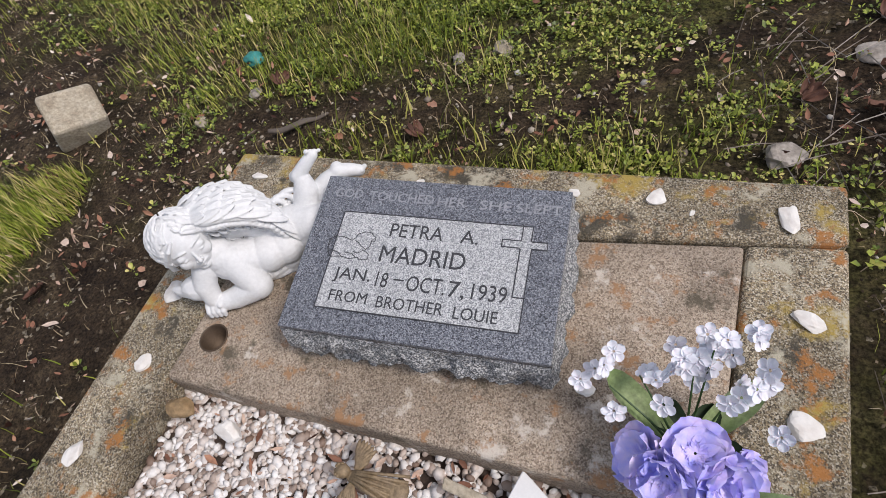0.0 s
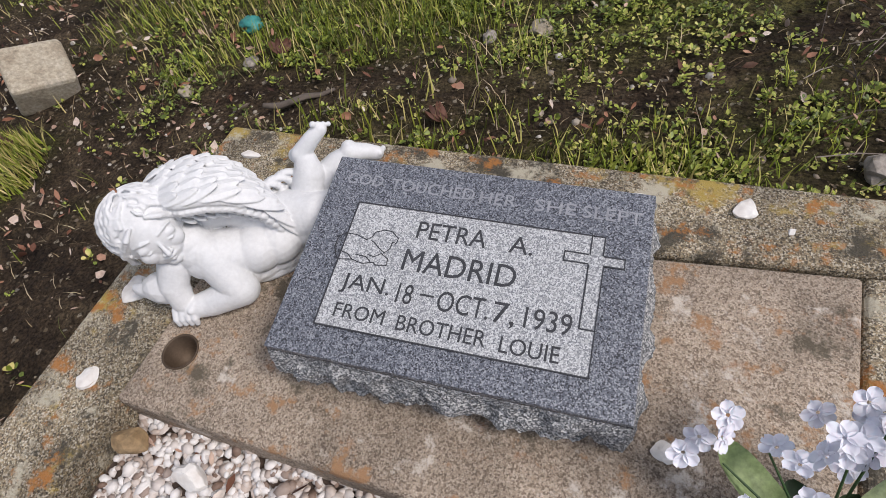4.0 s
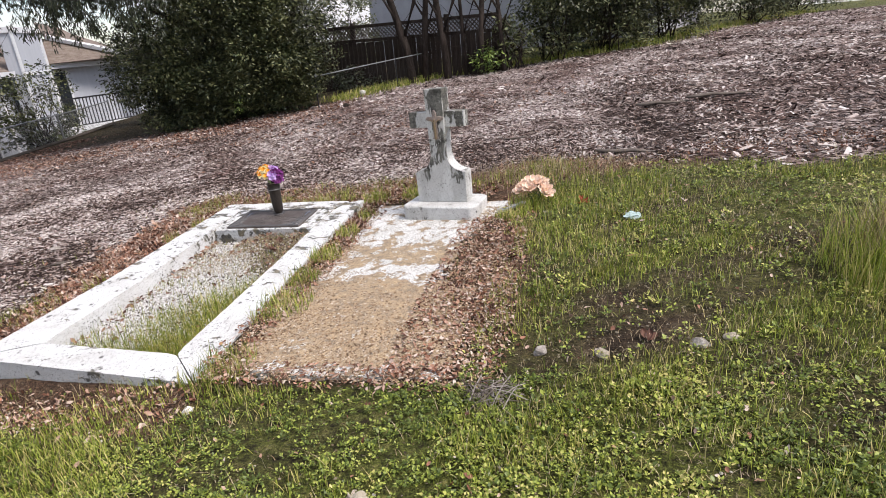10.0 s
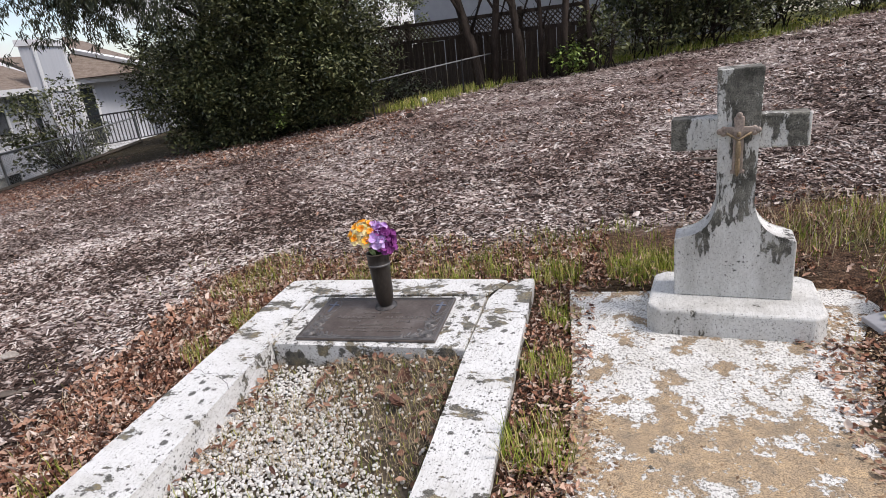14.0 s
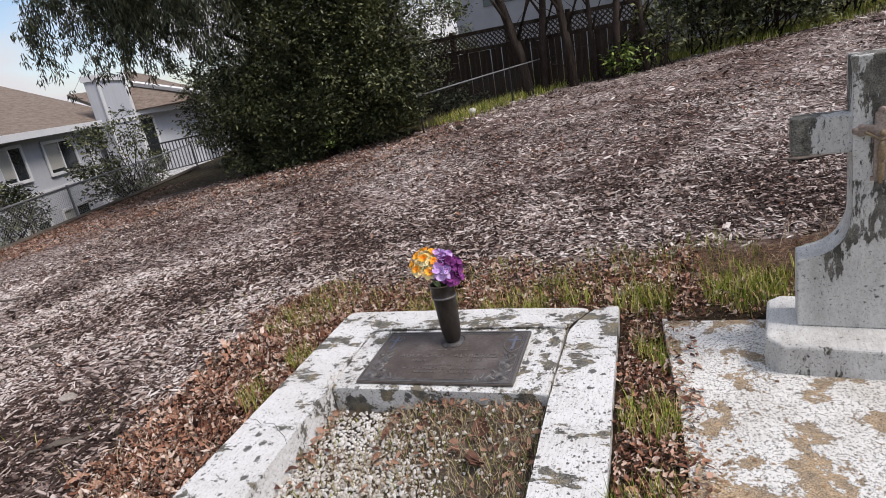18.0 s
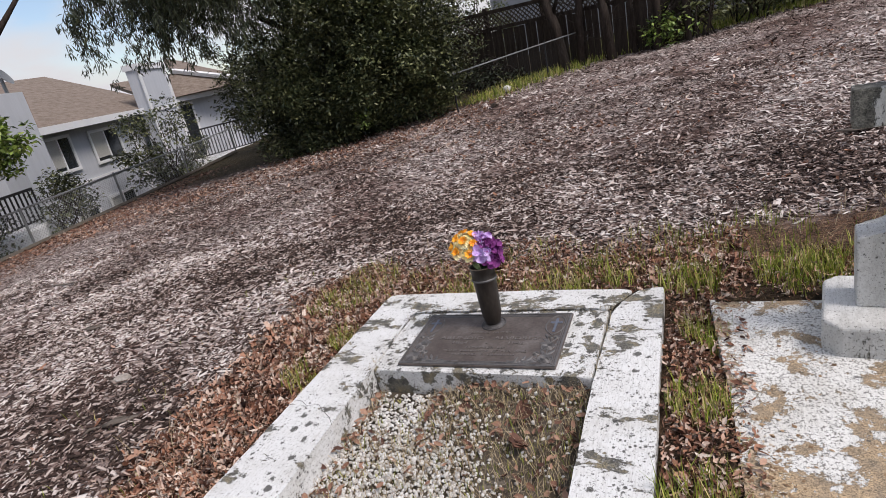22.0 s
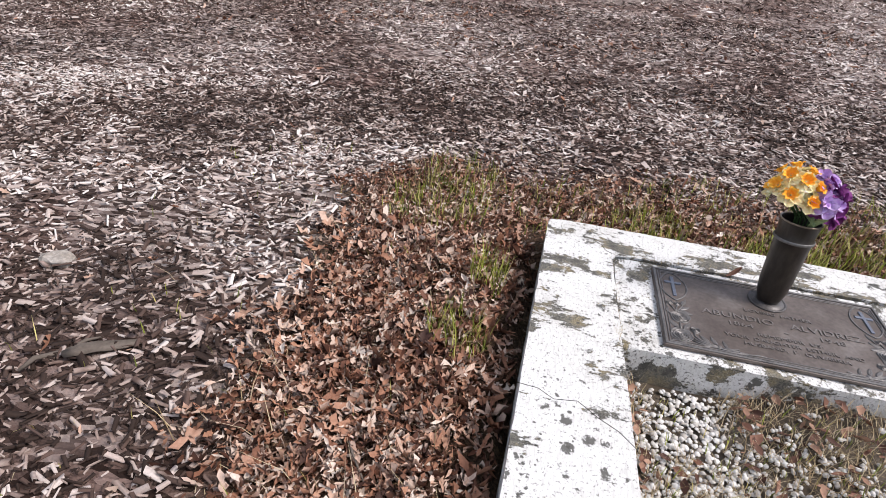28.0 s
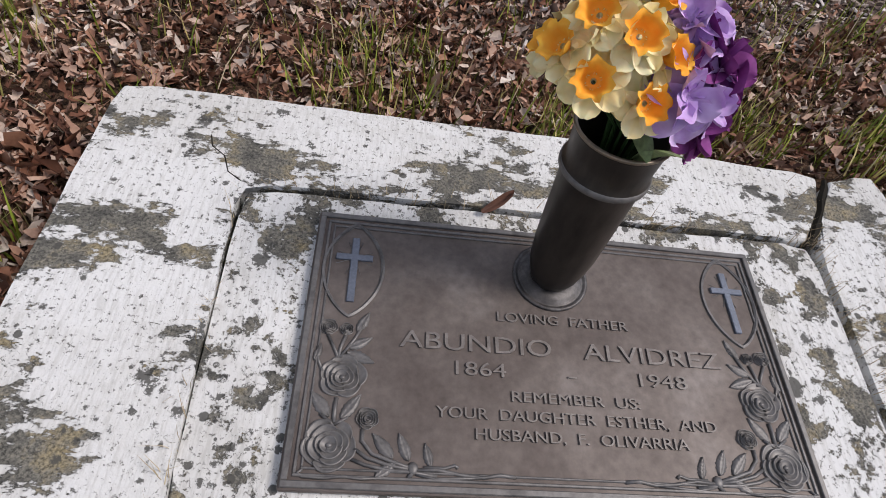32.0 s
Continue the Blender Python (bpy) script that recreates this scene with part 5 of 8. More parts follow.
FACE_TURN = Matrix((R_, U_, F_)).transposed()
blob(bm, HEAD, (0.044, 0.05, 0.044), FACE_TURN, 4)
blob(bm, on_head(0, -0.026, 0.012), (0.034, 0.026, 0.032), FACE_TURN, 3)
for side in (-1, 1):
    blob(bm, on_head(side * 0.021, -0.014, 0.028), (0.017, 0.016, 0.014), FACE_TURN, 3)
    blob(bm, on_head(side * 0.0205, 0.004, 0.034), (0.0125, 0.0075, 0.0075), FACE_TURN, 3)
    limb([on_head(side * 0.009, 0.0005, 0.0405), on_head(side * 0.02, -0.0035, 0.0415), on_head(side * 0.032, 0.0, 0.034)], [0.0012, 0.0018, 0.0012])
    limb([on_head(side * 0.008, 0.0155, 0.0415), on_head(side * 0.021, 0.018, 0.038), on_head(side * 0.034, 0.013, 0.028)], [0.002, 0.0028, 0.0015])
    blob(bm, on_head(side * 0.0058, -0.0165, 0.0475), (0.0042, 0.0036, 0.0042), FACE_TURN, 2)
    blob(bm, on_head(side * 0.046, -0.004, 0.0), (0.006, 0.014, 0.011), FACE_TURN, 2)
limb([on_head(0, 0.008, 0.0415), on_head(0, -0.005, 0.0475), on_head(0, -0.014, 0.0535)], [0.0026, 0.0036, 0.0048])
limb([on_head(-0.012, -0.0285, 0.0405), on_head(-0.005, -0.0262, 0.0455), on_head(0, -0.0272, 0.0462), on_head(0.005, -0.0262, 0.0455), on_head(0.012, -0.0285, 0.0405)], [0.0016, 0.003, 0.0028, 0.003, 0.0016])
limb([on_head(-0.009, -0.0318, 0.041), on_head(0, -0.034, 0.0445), on_head(0.009, -0.0318, 0.041)], [0.0018, 0.0034, 0.0018])
blob(bm, on_head(0, -0.045, 0.03), (0.014, 0.01, 0.012), FACE_TURN, 3)
# hair: a cap of long wavy locks swept forward and down to both sides
CAP = on_head(0, 0.012, -0.02)
blob(bm, CAP, (0.055, 0.053, 0.053), FACE_TURN, 3)
rnd = random.Random(8)
for i in range(330):
    d = Vector((rnd.gauss(0, 1), rnd.gauss(0, 1), rnd.gauss(0, 1))).normalized()
    if d.z > 0.42 and d.y < 0.62 or d.y < -0.75:
        continue
    p, lift = d * 1.0, rnd.uniform(0.0, 0.005)
    way = Vector((0.9 * (1 if p.x > 0.1 else -1), -0.35, 0.75)) + 0.3 * Vector((rnd.gauss(0, 1), rnd.gauss(0, 1), rnd.gauss(0, 1)))
    pts = []
    for k in range(6):
        pts.append(CAP + FACE_TURN @ Vector((p.x * (0.056 + lift), p.y * (0.054 + lift), p.z * (0.054 + lift))))
        step = way - p * way.dot(p)
        bend = p.cross(step) * 0.55 * math.sin(k * 1.9 + i)
        p = (p + (step + bend).normalized() * 0.17).normalized()
        if p.z > 0.62 and p.y < 0.55:
            break
    if len(pts) > 2:
        tube(bm, pts, [0.0036 * (1 - 0.13 * abs(k - 2)) for k in range(len(pts))], 6)
for side in (-1, 1):
    for k in range(7):
        q = [on_head(side * (0.012 + 0.005 * k), 0.044 - 0.003 * k, 0.026 - 0.002 * k), on_head(side * (0.03 + 0.004 * k), 0.033 - 0.006 * k, 0.031 - 0.004 * k), on_head(side * (0.044 + 0.002 * k), 0.014 - 0.008 * k, 0.018 - 0.005 * k), on_head(side * 0.052, -0.006 - 0.008 * k, 0.004 - 0.005 * k)]
        tube(bm, q, [0.003, 0.0052, 0.0048, 0.002], 6)
# neck, back and hips
for p, r in (((1.045, -4.43, 0.082), 0.034), ((1.055, -4.432, 0.066), 0.038), ((1.066, -4.432, 0.05), 0.042), ((1.08, -4.42, 0.045), 0.043), ((1.095, -4.407, 0.034), 0.045), ((1.13, -4.385, 0.028), 0.047), ((1.155, -4.36, 0.024), 0.047), ((1.165, -4.32, 0.032), 0.05), ((1.2, -4.31, 0.025), 0.05), ((1.1, -4.41, -0.004), 0.043), ((1.15, -4.36, -0.01), 0.042)):
    blob(bm, p, (r, r, r * 0.9), None, 3)
limb([(1.07, -4.433, 0.06), (1.122, -4.455, 0.0), (1.075, -4.483, -0.014), (1.048, -4.5, -0.014)], [0.035, 0.031, 0.025, 0.02])
limb([(1.025, -4.465, 0.06), (1.022, -4.488, 0.03), (1.03, -4.5, 0.0)], [0.027, 0.025, 0.02])
blob(bm, (1.036, -4.507, -0.014), (0.02, 0.018, 0.012), None, 3)
for i in range(4):
    limb([(1.022 + 0.0105 * i, -4.517 + 0.003 * i, -0.006), (1.024 + 0.0105 * i, -4.528 + 0.003 * i, -0.018), (1.026 + 0.01 * i, -4.53 + 0.003 * i, -0.03)], [0.0068, 0.0062, 0.005])
limb([(1.055, -4.5, 0.0), (1.052, -4.514, -0.004)], [0.008, 0.006])
# drapery
for p, r, a in (((0.96, -4.495, 0.0), (0.04, 0.014, 0.016), 0), ((1.0, -4.49, 0.02), (0.04, 0.03, 0.03), 10), ((1.134, -4.406, -0.012), (0.045, 0.018, 0.02), 40), ((1.165, -4.375, -0.008), (0.05, 0.016, 0.018), 35), ((1.15, -4.392, -0.025), (0.06, 0.018, 0.014), 38), ((1.175, -4.35, 0.01), (0.04, 0.012, 0.012), 60)):
    blob(bm, p, r, rz(a), 2)
# legs bent up at the knees, each foot with its heel and toes
limb([(1.165, -4.316, 0.04), (1.215, -4.313, 0.045), (1.24, -4.28, 0.03)], [0.045, 0.042, 0.036])
limb([(1.187, -4.277, 0.045), (1.19, -4.255, 0.08), (1.186, -4.243, 0.106)], [0.034, 0.028, 0.02])
blob(bm, (1.168, -4.238, 0.11), (0.015, 0.014, 0.014), None, 3)
limb([(1.178, -4.24, 0.116), (1.196, -4.222, 0.136), (1.21, -4.207, 0.148)], [0.017, 0.0145, 0.0125])
for i in range(4):
    blob(bm, (1.204 + 0.006 * i, -4.212 + 0.006 * i, 0.162 - 0.004 * i), (0.006 - 0.0005 * i,) * 3, None, 2)
limb([(1.195, -4.25, 0.045), (1.225, -4.215, 0.07), (1.24, -4.203, 0.08)], [0.032, 0.026, 0.021])
blob(bm, (1.243, -4.19, 0.094), (0.014, 0.014, 0.013), None, 3)
limb([(1.247, -4.197, 0.088), (1.27, -4.186, 0.084), (1.288, -4.178, 0.076)], [0.019, 0.0155, 0.013])
for i in range(4):
    blob(bm, (1.296 - 0.001 * i, -4.182 + 0.007 * i, 0.08 - 0.003 * i), (0.0058,) * 3, None, 2)
# a curled fold of the cloth at the hip
SCROLL = Vector((1.137, -4.286, 0.07))
for turn in range(26):
    a, r = 0.25 * turn, 0.03 - 0.0007 * turn
    for w in (-1, 0, 1):
        blob(bm, SCROLL + Vector((r * math.cos(a) * 0.75 + 0.012 * w, r * math.cos(a) * 0.55 + 0.016 * w, r * math.sin(a))), (0.0085, 0.0085, 0.006), None, 1)
# the wing: a shell of overlapping feathers from the shoulder to the hip
BACK = [Vector(p) for p in ((0.942, -4.357, 0.13), (0.989, -4.321, 0.145), (1.043, -4.302, 0.148), (1.089, -4.3, 0.133), (1.13, -4.309, 0.1), (1.161, -4.324, 0.06), (1.188, -4.338, 0.015))]
FRONT = [Vector(p) for p in ((1.03, -4.42, 0.165), (1.07, -4.42, 0.17), (1.1, -4.402, 0.165), (1.13, -4.382, 0.148), (1.16, -4.363, 0.113), (1.179, -4.357, 0.065), (1.194, -4.348, 0.02))]


def wing(u, r):
    p = along(FRONT, u).lerp(along(BACK, u), r)
    return p + Vector((0, -0.1, 1)).normalized() * 0.014 * math.sin(math.pi * r)


for i in range(25):
    for r in range(7):
        blob(bm, wing(i / 24, r / 6) - Vector((0, 0, 0.014)), (0.013, 0.013, 0.01), None, 1)
for row in range(7):
    r = 1 - row / 6
    count = 11 - row // 2
    for i in range(count):
        u = 0.02 + 0.93 * (i + 0.5 * (row % 2)) / count
        p, q = wing(u, r), wing(u + 0.08, r + 0.05)
        up = (wing(u + 0.05, r) - p).cross(wing(u, r + 0.1) - p)
        if up.z < 0:
            up = -up
        up.normalize()
        ln = (0.019, 0.02, 0.022, 0.026, 0.03, 0.033, 0.037)[row] * (0.8 + 0.4 * u)
        way = (q - p).normalized() + up * 0.16
        blob(bm, p + up * (0.003 + 0.0009 * row) + way * ln * 0.5, (ln, 0.0098, 0.0034), axes(way, up), 3)
        tube(bm, [p + up * (0.0062 + 0.0009 * row), p + up * (0.0072 + 0.0009 * row) + way * ln * 1.3], [0.0012, 0.0008], 4)
for i in range(16):
    p = along(FRONT, 0.05 + 0.5 * i / 15)
    blob(bm, p, (0.016, 0.009, 0.008), axes(along(FRONT, 0.1 + 0.5 * i / 15) - along(FRONT, 0.5 * i / 15), (0, 0, 1)), 2)
# short feathers under the wing
for row in range(3):
    for i in range(9):
        u = 0.18 + 0.08 * i
        p = along(FRONT, u) + Vector((-0.004 - 0.004 * row, 0.004, -0.014 - 0.018 * row)) * (1 - 0.5 * u)
        blob(bm, p, (0.013, 0.004, 0.01), axes((0.7, 0.3, -0.6), (0.6, -0.7, 0.3)), 2)
# the hollow under the wing is closed by the back
limb([(1.035, -4.375, 0.09), (1.085, -4.35, 0.09), (1.135, -4.335, 0.06), (1.165, -4.335, 0.02)], [0.032, 0.034, 0.034, 0.03])
# far wing, behind the head
for i in range(9):
    u = i / 8
    blob(bm, (0.955 + 0.05 * u, -4.372 + 0.02 * u, 0.135 + 0.02 * u), (0.03, 0.012, 0.008), rz(35 + 20 * u, -10), 2)
angel = part("angel_statue", bm, M_PLASTER, None, smooth=True)
tagged(angel, "white glazed statue of a lying winged cherub beside the headstone", "statue")
rm = angel.modifiers.new("skin", "REMESH")
rm.mode, rm.voxel_size, rm.use_smooth_shade = "VOXEL", 0.0016, True
sm = angel.modifiers.new("soft", "SMOOTH")
sm.factor, sm.iterations = 0.5, 1

# ---------- white stones laid on the frame ----------


def stone(name, x, y, z, size, mat, label, cat="stone", group="", seed=1, flat=0.5, yaw=0.0):
    bm = bmesh.new()
    blob(bm, (0, 0, 0), (size, size * 0.72, size * flat), None, 3, 0.32, seed * 3.7, 1.7)
    for v in bm.verts:
        v.co += v.co.normalized() * 0.05 * size * noise.noise(v.co * (4 / size) + Vector((seed, 0, 0)))
    cutter = random.Random(seed)
    for _ in range(9):
        d = Vector((cutter.gauss(0, 1), cutter.gauss(0, 1), cutter.gauss(0, 0.8))).normalized()
        reach = cutter.uniform(0.6, 0.85) * max(v.co.dot(d) for v in bm.verts)
        for v in bm.verts:
            over = v.co.dot(d) - reach
            if over > 0:
                v.co -= d * over * 0.9
    low = min(v.co.z for v in bm.verts)
    for v in bm.verts:
        v.co.z = max(v.co.z, low * 0.55)
    ob = part(name, bm, mat, None, smooth=False, place=pose(x, y, z - low * 0.52, 0, 0, yaw))
    return tagged(ob, label, cat, group)


for i, (x, y, s) in enumerate(((0.955, -4.126, 0.022), (1.918, -4.126, 0.028), (2.163, -4.164, 0.033), (2.178, -4.378, 0.03), (2.158, -4.568, 0.034), (0.898, -4.653, 0.028), (0.852, -4.855, 0.032), (0.815, -5.094, 0.036), (2.119, -4.727, 0.036),
                               (2.153, -4.715, 0.022), (0.879, -4.47, 0.026), (1.753, -4.125, 0.018), (1.395, -4.12, 0.016), (1.99, -4.16, 0.009), (0.77, -5.4, 0.034), (2.07, -5.1, 0.03), (0.885, -4.484, 0.032), (1.062, -4.5, 0.011))):
    stone("white_stone", x, y, plane_a(x, y), s, M_WHITESTONE, "flat white quartz stone laid on the concrete frame", "stone", "white stones on the grave frame", i + 1, 0.22, i * 47)
stone("white_stone", 1.819, -4.559, plane_a(1.819, -4.559, 0.006), 0.02, M_WHITESTONE, "pale stone lying on the slab beside the headstone", "stone", "", 31, 0.35)

# ---------- loose stones and bits on the ground ----------
for i, (x, y, s, mt, lb, fl) in enumerate(((2.2, -3.9, 0.05, M_ROCK, "rounded grey rock half sunk in soil", 0.7), (0.92, -2.54, 0.035, M_WHITESTONE, "white pebble lying by the kerb in soil", 0.7), (1.98, -3.0, 0.055, M_SANDSTONE, "tan stone lying in the clover", 0.7),
                                           (-0.43, -2.85, 0.12, M_SANDSTONE, "flat tan stone lying in the soil", 0.3), (2.56, -2.07, 0.05, M_ROCK, "grey stone lying in the grass", 0.6), (2.84, -2.08, 0.045, M_SANDSTONE, "tan stone at the edge of the grass", 0.5), (2.68, -3.18, 0.045, M_SANDSTONE, "ochre stone lying in the grass", 0.5),
                                           (3.01, -3.38, 0.032, M_SANDSTONE, "pale stone lying on bare soil", 0.6), (1.46, -3.46, 0.045, M_SANDSTONE, "pale tan stone lying in clover", 0.5), (2.43, -3.56, 0.06, M_ROCK, "flat pale stone lying on soil", 0.25), (1.75, -3.99, 0.03, M_WHITESTONE, "white stone lying by the grave frame", 0.6),
                                           (3.26, -2.03, 0.05, M_ROCK, "grey stone lying on bare soil", 0.5), (3.4, -1.98, 0.04, M_SANDSTONE, "tan stone lying on bare soil", 0.5), (1.33, -3.5, 0.03, M_ROCK, "small grey stone in the clover", 0.6), (2.05, -4.0, 0.03, M_ROCK, "grey stone chip beside the frame", 0.4),
                                           (-2.415, -0.143, 0.075, M_ROCK, "grey chunk lying on wood chips", 0.5), (-2.445, 7.8, 0.09, M_BARK, "dark lump lying on wood chips", 0.8), (1.4, -0.52, 0.03, M_ROCK, "small grey stone on the worn slab", 0.4), (2.9, -3.5, 0.026, M_SANDSTONE, "pale stone lying on bare soil", 0.6),
                                           (0.62, -3.62, 0.03, M_ROCK, "small stone lying on dark soil", 0.5), (0.45, -3.75, 0.035, M_SANDSTONE, "small tan stone lying on dark soil", 0.5))):
    stone("stone", x, y, sz(x, y) - 0.3 * s * fl, s, mt, lb, "stone", "", i + 40, fl, i * 61)
bm = box(bmesh.new(), (-0.095, -0.09, -0.06), (0.095, 0.09, 0.07), 0.014, 2)
for v in bm.verts:
    v.co += Vector((noise.noise(v.co * 20), noise.noise(v.co * 20 + Vector((5, 0, 0))), noise.noise(v.co * 20 + Vector((0, 5, 0))))) * 0.006
tagged(part("stone_block", bm, M_SANDSTONE, None, place=pose(-0.1, -3.76, -0.235, 22, 14, 52)), "squared tan sandstone block tilted in the grass", "stone block")
M_TEAL = plain("teal_plastic", (0.05, 0.32, 0.29), 0.5)
bm = bmesh.new()
blob(bm, (0, 0, 0), (0.04, 0.032, 0.022), None, 3, 0.5, 3, 2.0)
tagged(part("plastic_scrap", bm, M_TEAL, None, smooth=True, place=pose(0.538, -3.453, sz(0.538, -3.453) + 0.015)), "crumpled teal plastic scrap lying on soil", "litter")
bm = bmesh.new()
blob(bm, (0, 0, 0), (0.06, 0.045, 0.02), None, 3, 0.6, 5, 2.0)
tagged(part("paper_scrap", bm, plain("pale_blue_paper", (0.5, 0.64, 0.62), 0.8), None, place=pose(3.09, -0.39, sz(3.09, -0.39) + 0.025, 8, 0, 30)), "crumpled pale blue paper lying on grass", "litter")
bm = bmesh.new()
for i in range(9):
    petal(bm, 0.06, 0.02, facing((0, 0, 0), (math.cos(i * 2.4), math.sin(i * 2.4), 0.4), i), 0.4)
tagged(part("red_flower_scrap", bm, petal_mat("faded_red_cloth", (0.55, 0.1, 0.06), (0.7, 0.22, 0.14)), None, smooth=True, place=pose(2.747, 0.0, sz(2.747, 0.0) + 0.01)), "faded red cloth flower remnant lying on grass", "flowers")

# ---------- flowers beside the granite marker ----------
posy = thing("artificial_flower_posy", pose(1.975, -4.66, plane_a(1.975, -4.66)), "artificial posy of mauve peonies and white sprigs on the frame", "flowers")
for i, (x, y, z, dx, dy) in enumerate(((-0.04, -0.06, 0.115, -0.5, -0.8), (0.04, -0.05, 0.12, 0.5, -0.7), (0.0, -0.02, 0.135, 0.0, -0.2), (0.0, -0.09, 0.085, 0.1, -1), (-0.075, -0.03, 0.1, -1, -0.2), (0.075, -0.04, 0.09, 1, -0.2))):
    blossom(posy, "peony", facing((0.8 * x, 0.8 * y, z), (dx, dy, 0.8), i), 6, 0.05, 0.053, M_MAUVE, 0.3, 0.07, 2, i * 3, 0.22)
rnd = random.Random(21)
for x, y, z, n in ((-0.01, 0.09, 0.188, 12), (0.05, 0.075, 0.17, 7), (-0.08, 0.075, 0.16, 5), (0.01, 0.105, 0.215, 5), (-0.12, 0.06, 0.14, 3)):
    bm = bmesh.new()
    tube(bm, [(0, 0, 0.05), (x * 0.5, y * 0.5, 0.11), (x, y, z)], [0.0022, 0.0018, 0.0012], 5)
    sprig = part("sprig", bm, M_STEM, posy)
    for i in range(n):
        p = Vector((x + rnd.gauss(0, 0.034), y + rnd.gauss(0, 0.03), z + rnd.gauss(0, 0.02)))
        blossom(sprig, "white_blossom", facing(p, (rnd.gauss(0, 0.6), -0.5 + rnd.gauss(0, 0.5), 0.8), rnd.uniform(0, 3)), 5, 0.0165, 0.0155, M_WHITEPETAL, 0.12, 0.08, 1, i, 0.08)
for x, y, dx, dy, ln in ((-0.02, 0.02, -0.75, 0.45, 0.14), (0.02, 0.03, 0.55, 0.55, 0.12), (0.05, -0.06, 1, -0.05, 0.11), (0.02, -0.08, 0.25, -1, 0.13)):
    bm = bmesh.new()
    petal(bm, ln, 0.045, Matrix.Translation((x, y, 0.07)) @ Matrix.Rotation(math.atan2(dy, dx), 4, "Z") @ Matrix.Rotation(-0.35, 4, "Y"), 0.25)
    part("leaf", bm, M_FLEAF, posy, "long green cloth leaf", True)
for i in range(6):
    bm = bmesh.new()
    petal(bm, 0.08, 0.04, Matrix.Translation((0, 0.01, 0.06)) @ Matrix.Rotation(i * 1.05, 4, "Z") @ Matrix.Rotation(-0.25, 4, "Y"), 0.2)
    part("dark_leaf", bm, M_FLEAFDARK, posy, "dark cloth leaf", True)
bm = bmesh.new()
tube(bm, [(0, 0, 0.07), (-0.01, -0.03, 0.03), (-0.04, -0.11, 0.0)], 0.003, 6)
part("stem", bm, M_STEM, posy)

# gilt ornament, tag and chunk lying on the pebbles
gilt = thing("gilt_angel_ornament", pose(1.43, -4.778, -0.066, 0, 0, -6), "small worn gilt angel ornament lying on white pebbles", "ornament")
bm = bmesh.new()
for k in range(9):
    u = k / 8
    blob(bm, (0.015 + 0.085 * u, -0.004 * math.sin(3 * u), 0.016), (0.018, 0.013 + 0.012 * u, 0.011), None, 2, 0.15, k, 5)
for k in range(7):
    y = (k - 3) * 0.0062
    tube(bm, [(0.012, y * 0.4, 0.026), (0.05, y * 0.9 + 0.003 * math.sin(k * 2), 0.0285), (0.112, y * 1.6, 0.021)], 0.003, 6)
part("robe", bm, M_GOLD, gilt, smooth=True)
bm = bmesh.new()
blob(bm, (-0.008, 0.002, 0.024), (0.014, 0.0125, 0.0125), None, 3)
for k in range(14):
    a = 2.4 * k
    blob(bm, (-0.012 + 0.009 * math.cos(a), 0.002 + 0.011 * math.sin(a), 0.027 + 0.004 * math.sin(k)), (0.0042,) * 3, None, 1)
part("head", bm, M_GOLD, gilt, smooth=True)
for side in (-1, 1):
    bm = bmesh.new()
    for row in range(3):
        for k in range(6):
            a = radians(side * (100 - 9 * k))
            r = 0.018 + 0.013 * row
            blob(bm, (0.012 - 0.004 * row + r * math.cos(a) * 0.8, side * 0.006 + r * math.sin(a), 0.018 - 0.002 * row), (0.016, 0.0048, 0.0034), Matrix.Rotation(a, 3, "Z"), 2)
    part("wing", bm, M_GOLD, gilt, smooth=True)
bm = prism(bmesh.new(), [(1.6, -4.765, -0.055), (1.75, -4.795, -0.055), (1.75, -4.775, -0.055), (1.6, -4.745, -0.055)], 0.006, 0.002, 1)
tagged(part("wooden_stake", bm, M_SANDSTONE), "flat tan wooden stake lying on white pebbles", "stake")
M_PVC = plain("white_plastic", (0.78, 0.78, 0.78), 0.35, 0, 0.5, 0.06)
tag = thing("plastic_plant_marker", pose(1.76, -4.79, -0.062, 0, 3, -12), "white plastic grave marker holder lying on pebbles", "marker")
part("plate", prism(bmesh.new(), [(-0.065, -0.075, 0.006), (0.045, -0.06, 0.006), (0.055, 0.03, 0.006), (-0.045, 0.075, 0.006)], 0.005, 0.0015, 1), M_PVC, tag)
part("spike", prism(bmesh.new(), [(0.05, -0.03, 0.004), (0.17, -0.012, 0.0), (0.17, 0.0, 0.0), (0.05, 0.01, 0.004)], 0.004, 0.001, 1), M_PVC, tag)
part("clip", tube(bmesh.new(), [(-0.02, -0.005, 0.01), (0.03, -0.008, 0.01)], 0.006, 8), M_PVC, tag)
stone("rough_chunk", 1.95, -4.765, -0.07, 0.035, M_SANDSTONE, "broken pinkish stone chunk lying on pebbles", "stone", "", 71, 0.5)
stone("ochre_stone", 1.028, -4.725, -0.075, 0.034, surf("ochre_stone", [(0.3, 0.19, 0.09), (0.42, 0.3, 0.17)], 14, 90), "ochre stone lying among white pebbles", "stone", "", 72, 0.6)
stone("white_stone", 1.16, -4.75, -0.075, 0.03, M_WHITESTONE, "large white stone among smaller pebbles", "stone", "", 73, 0.8)

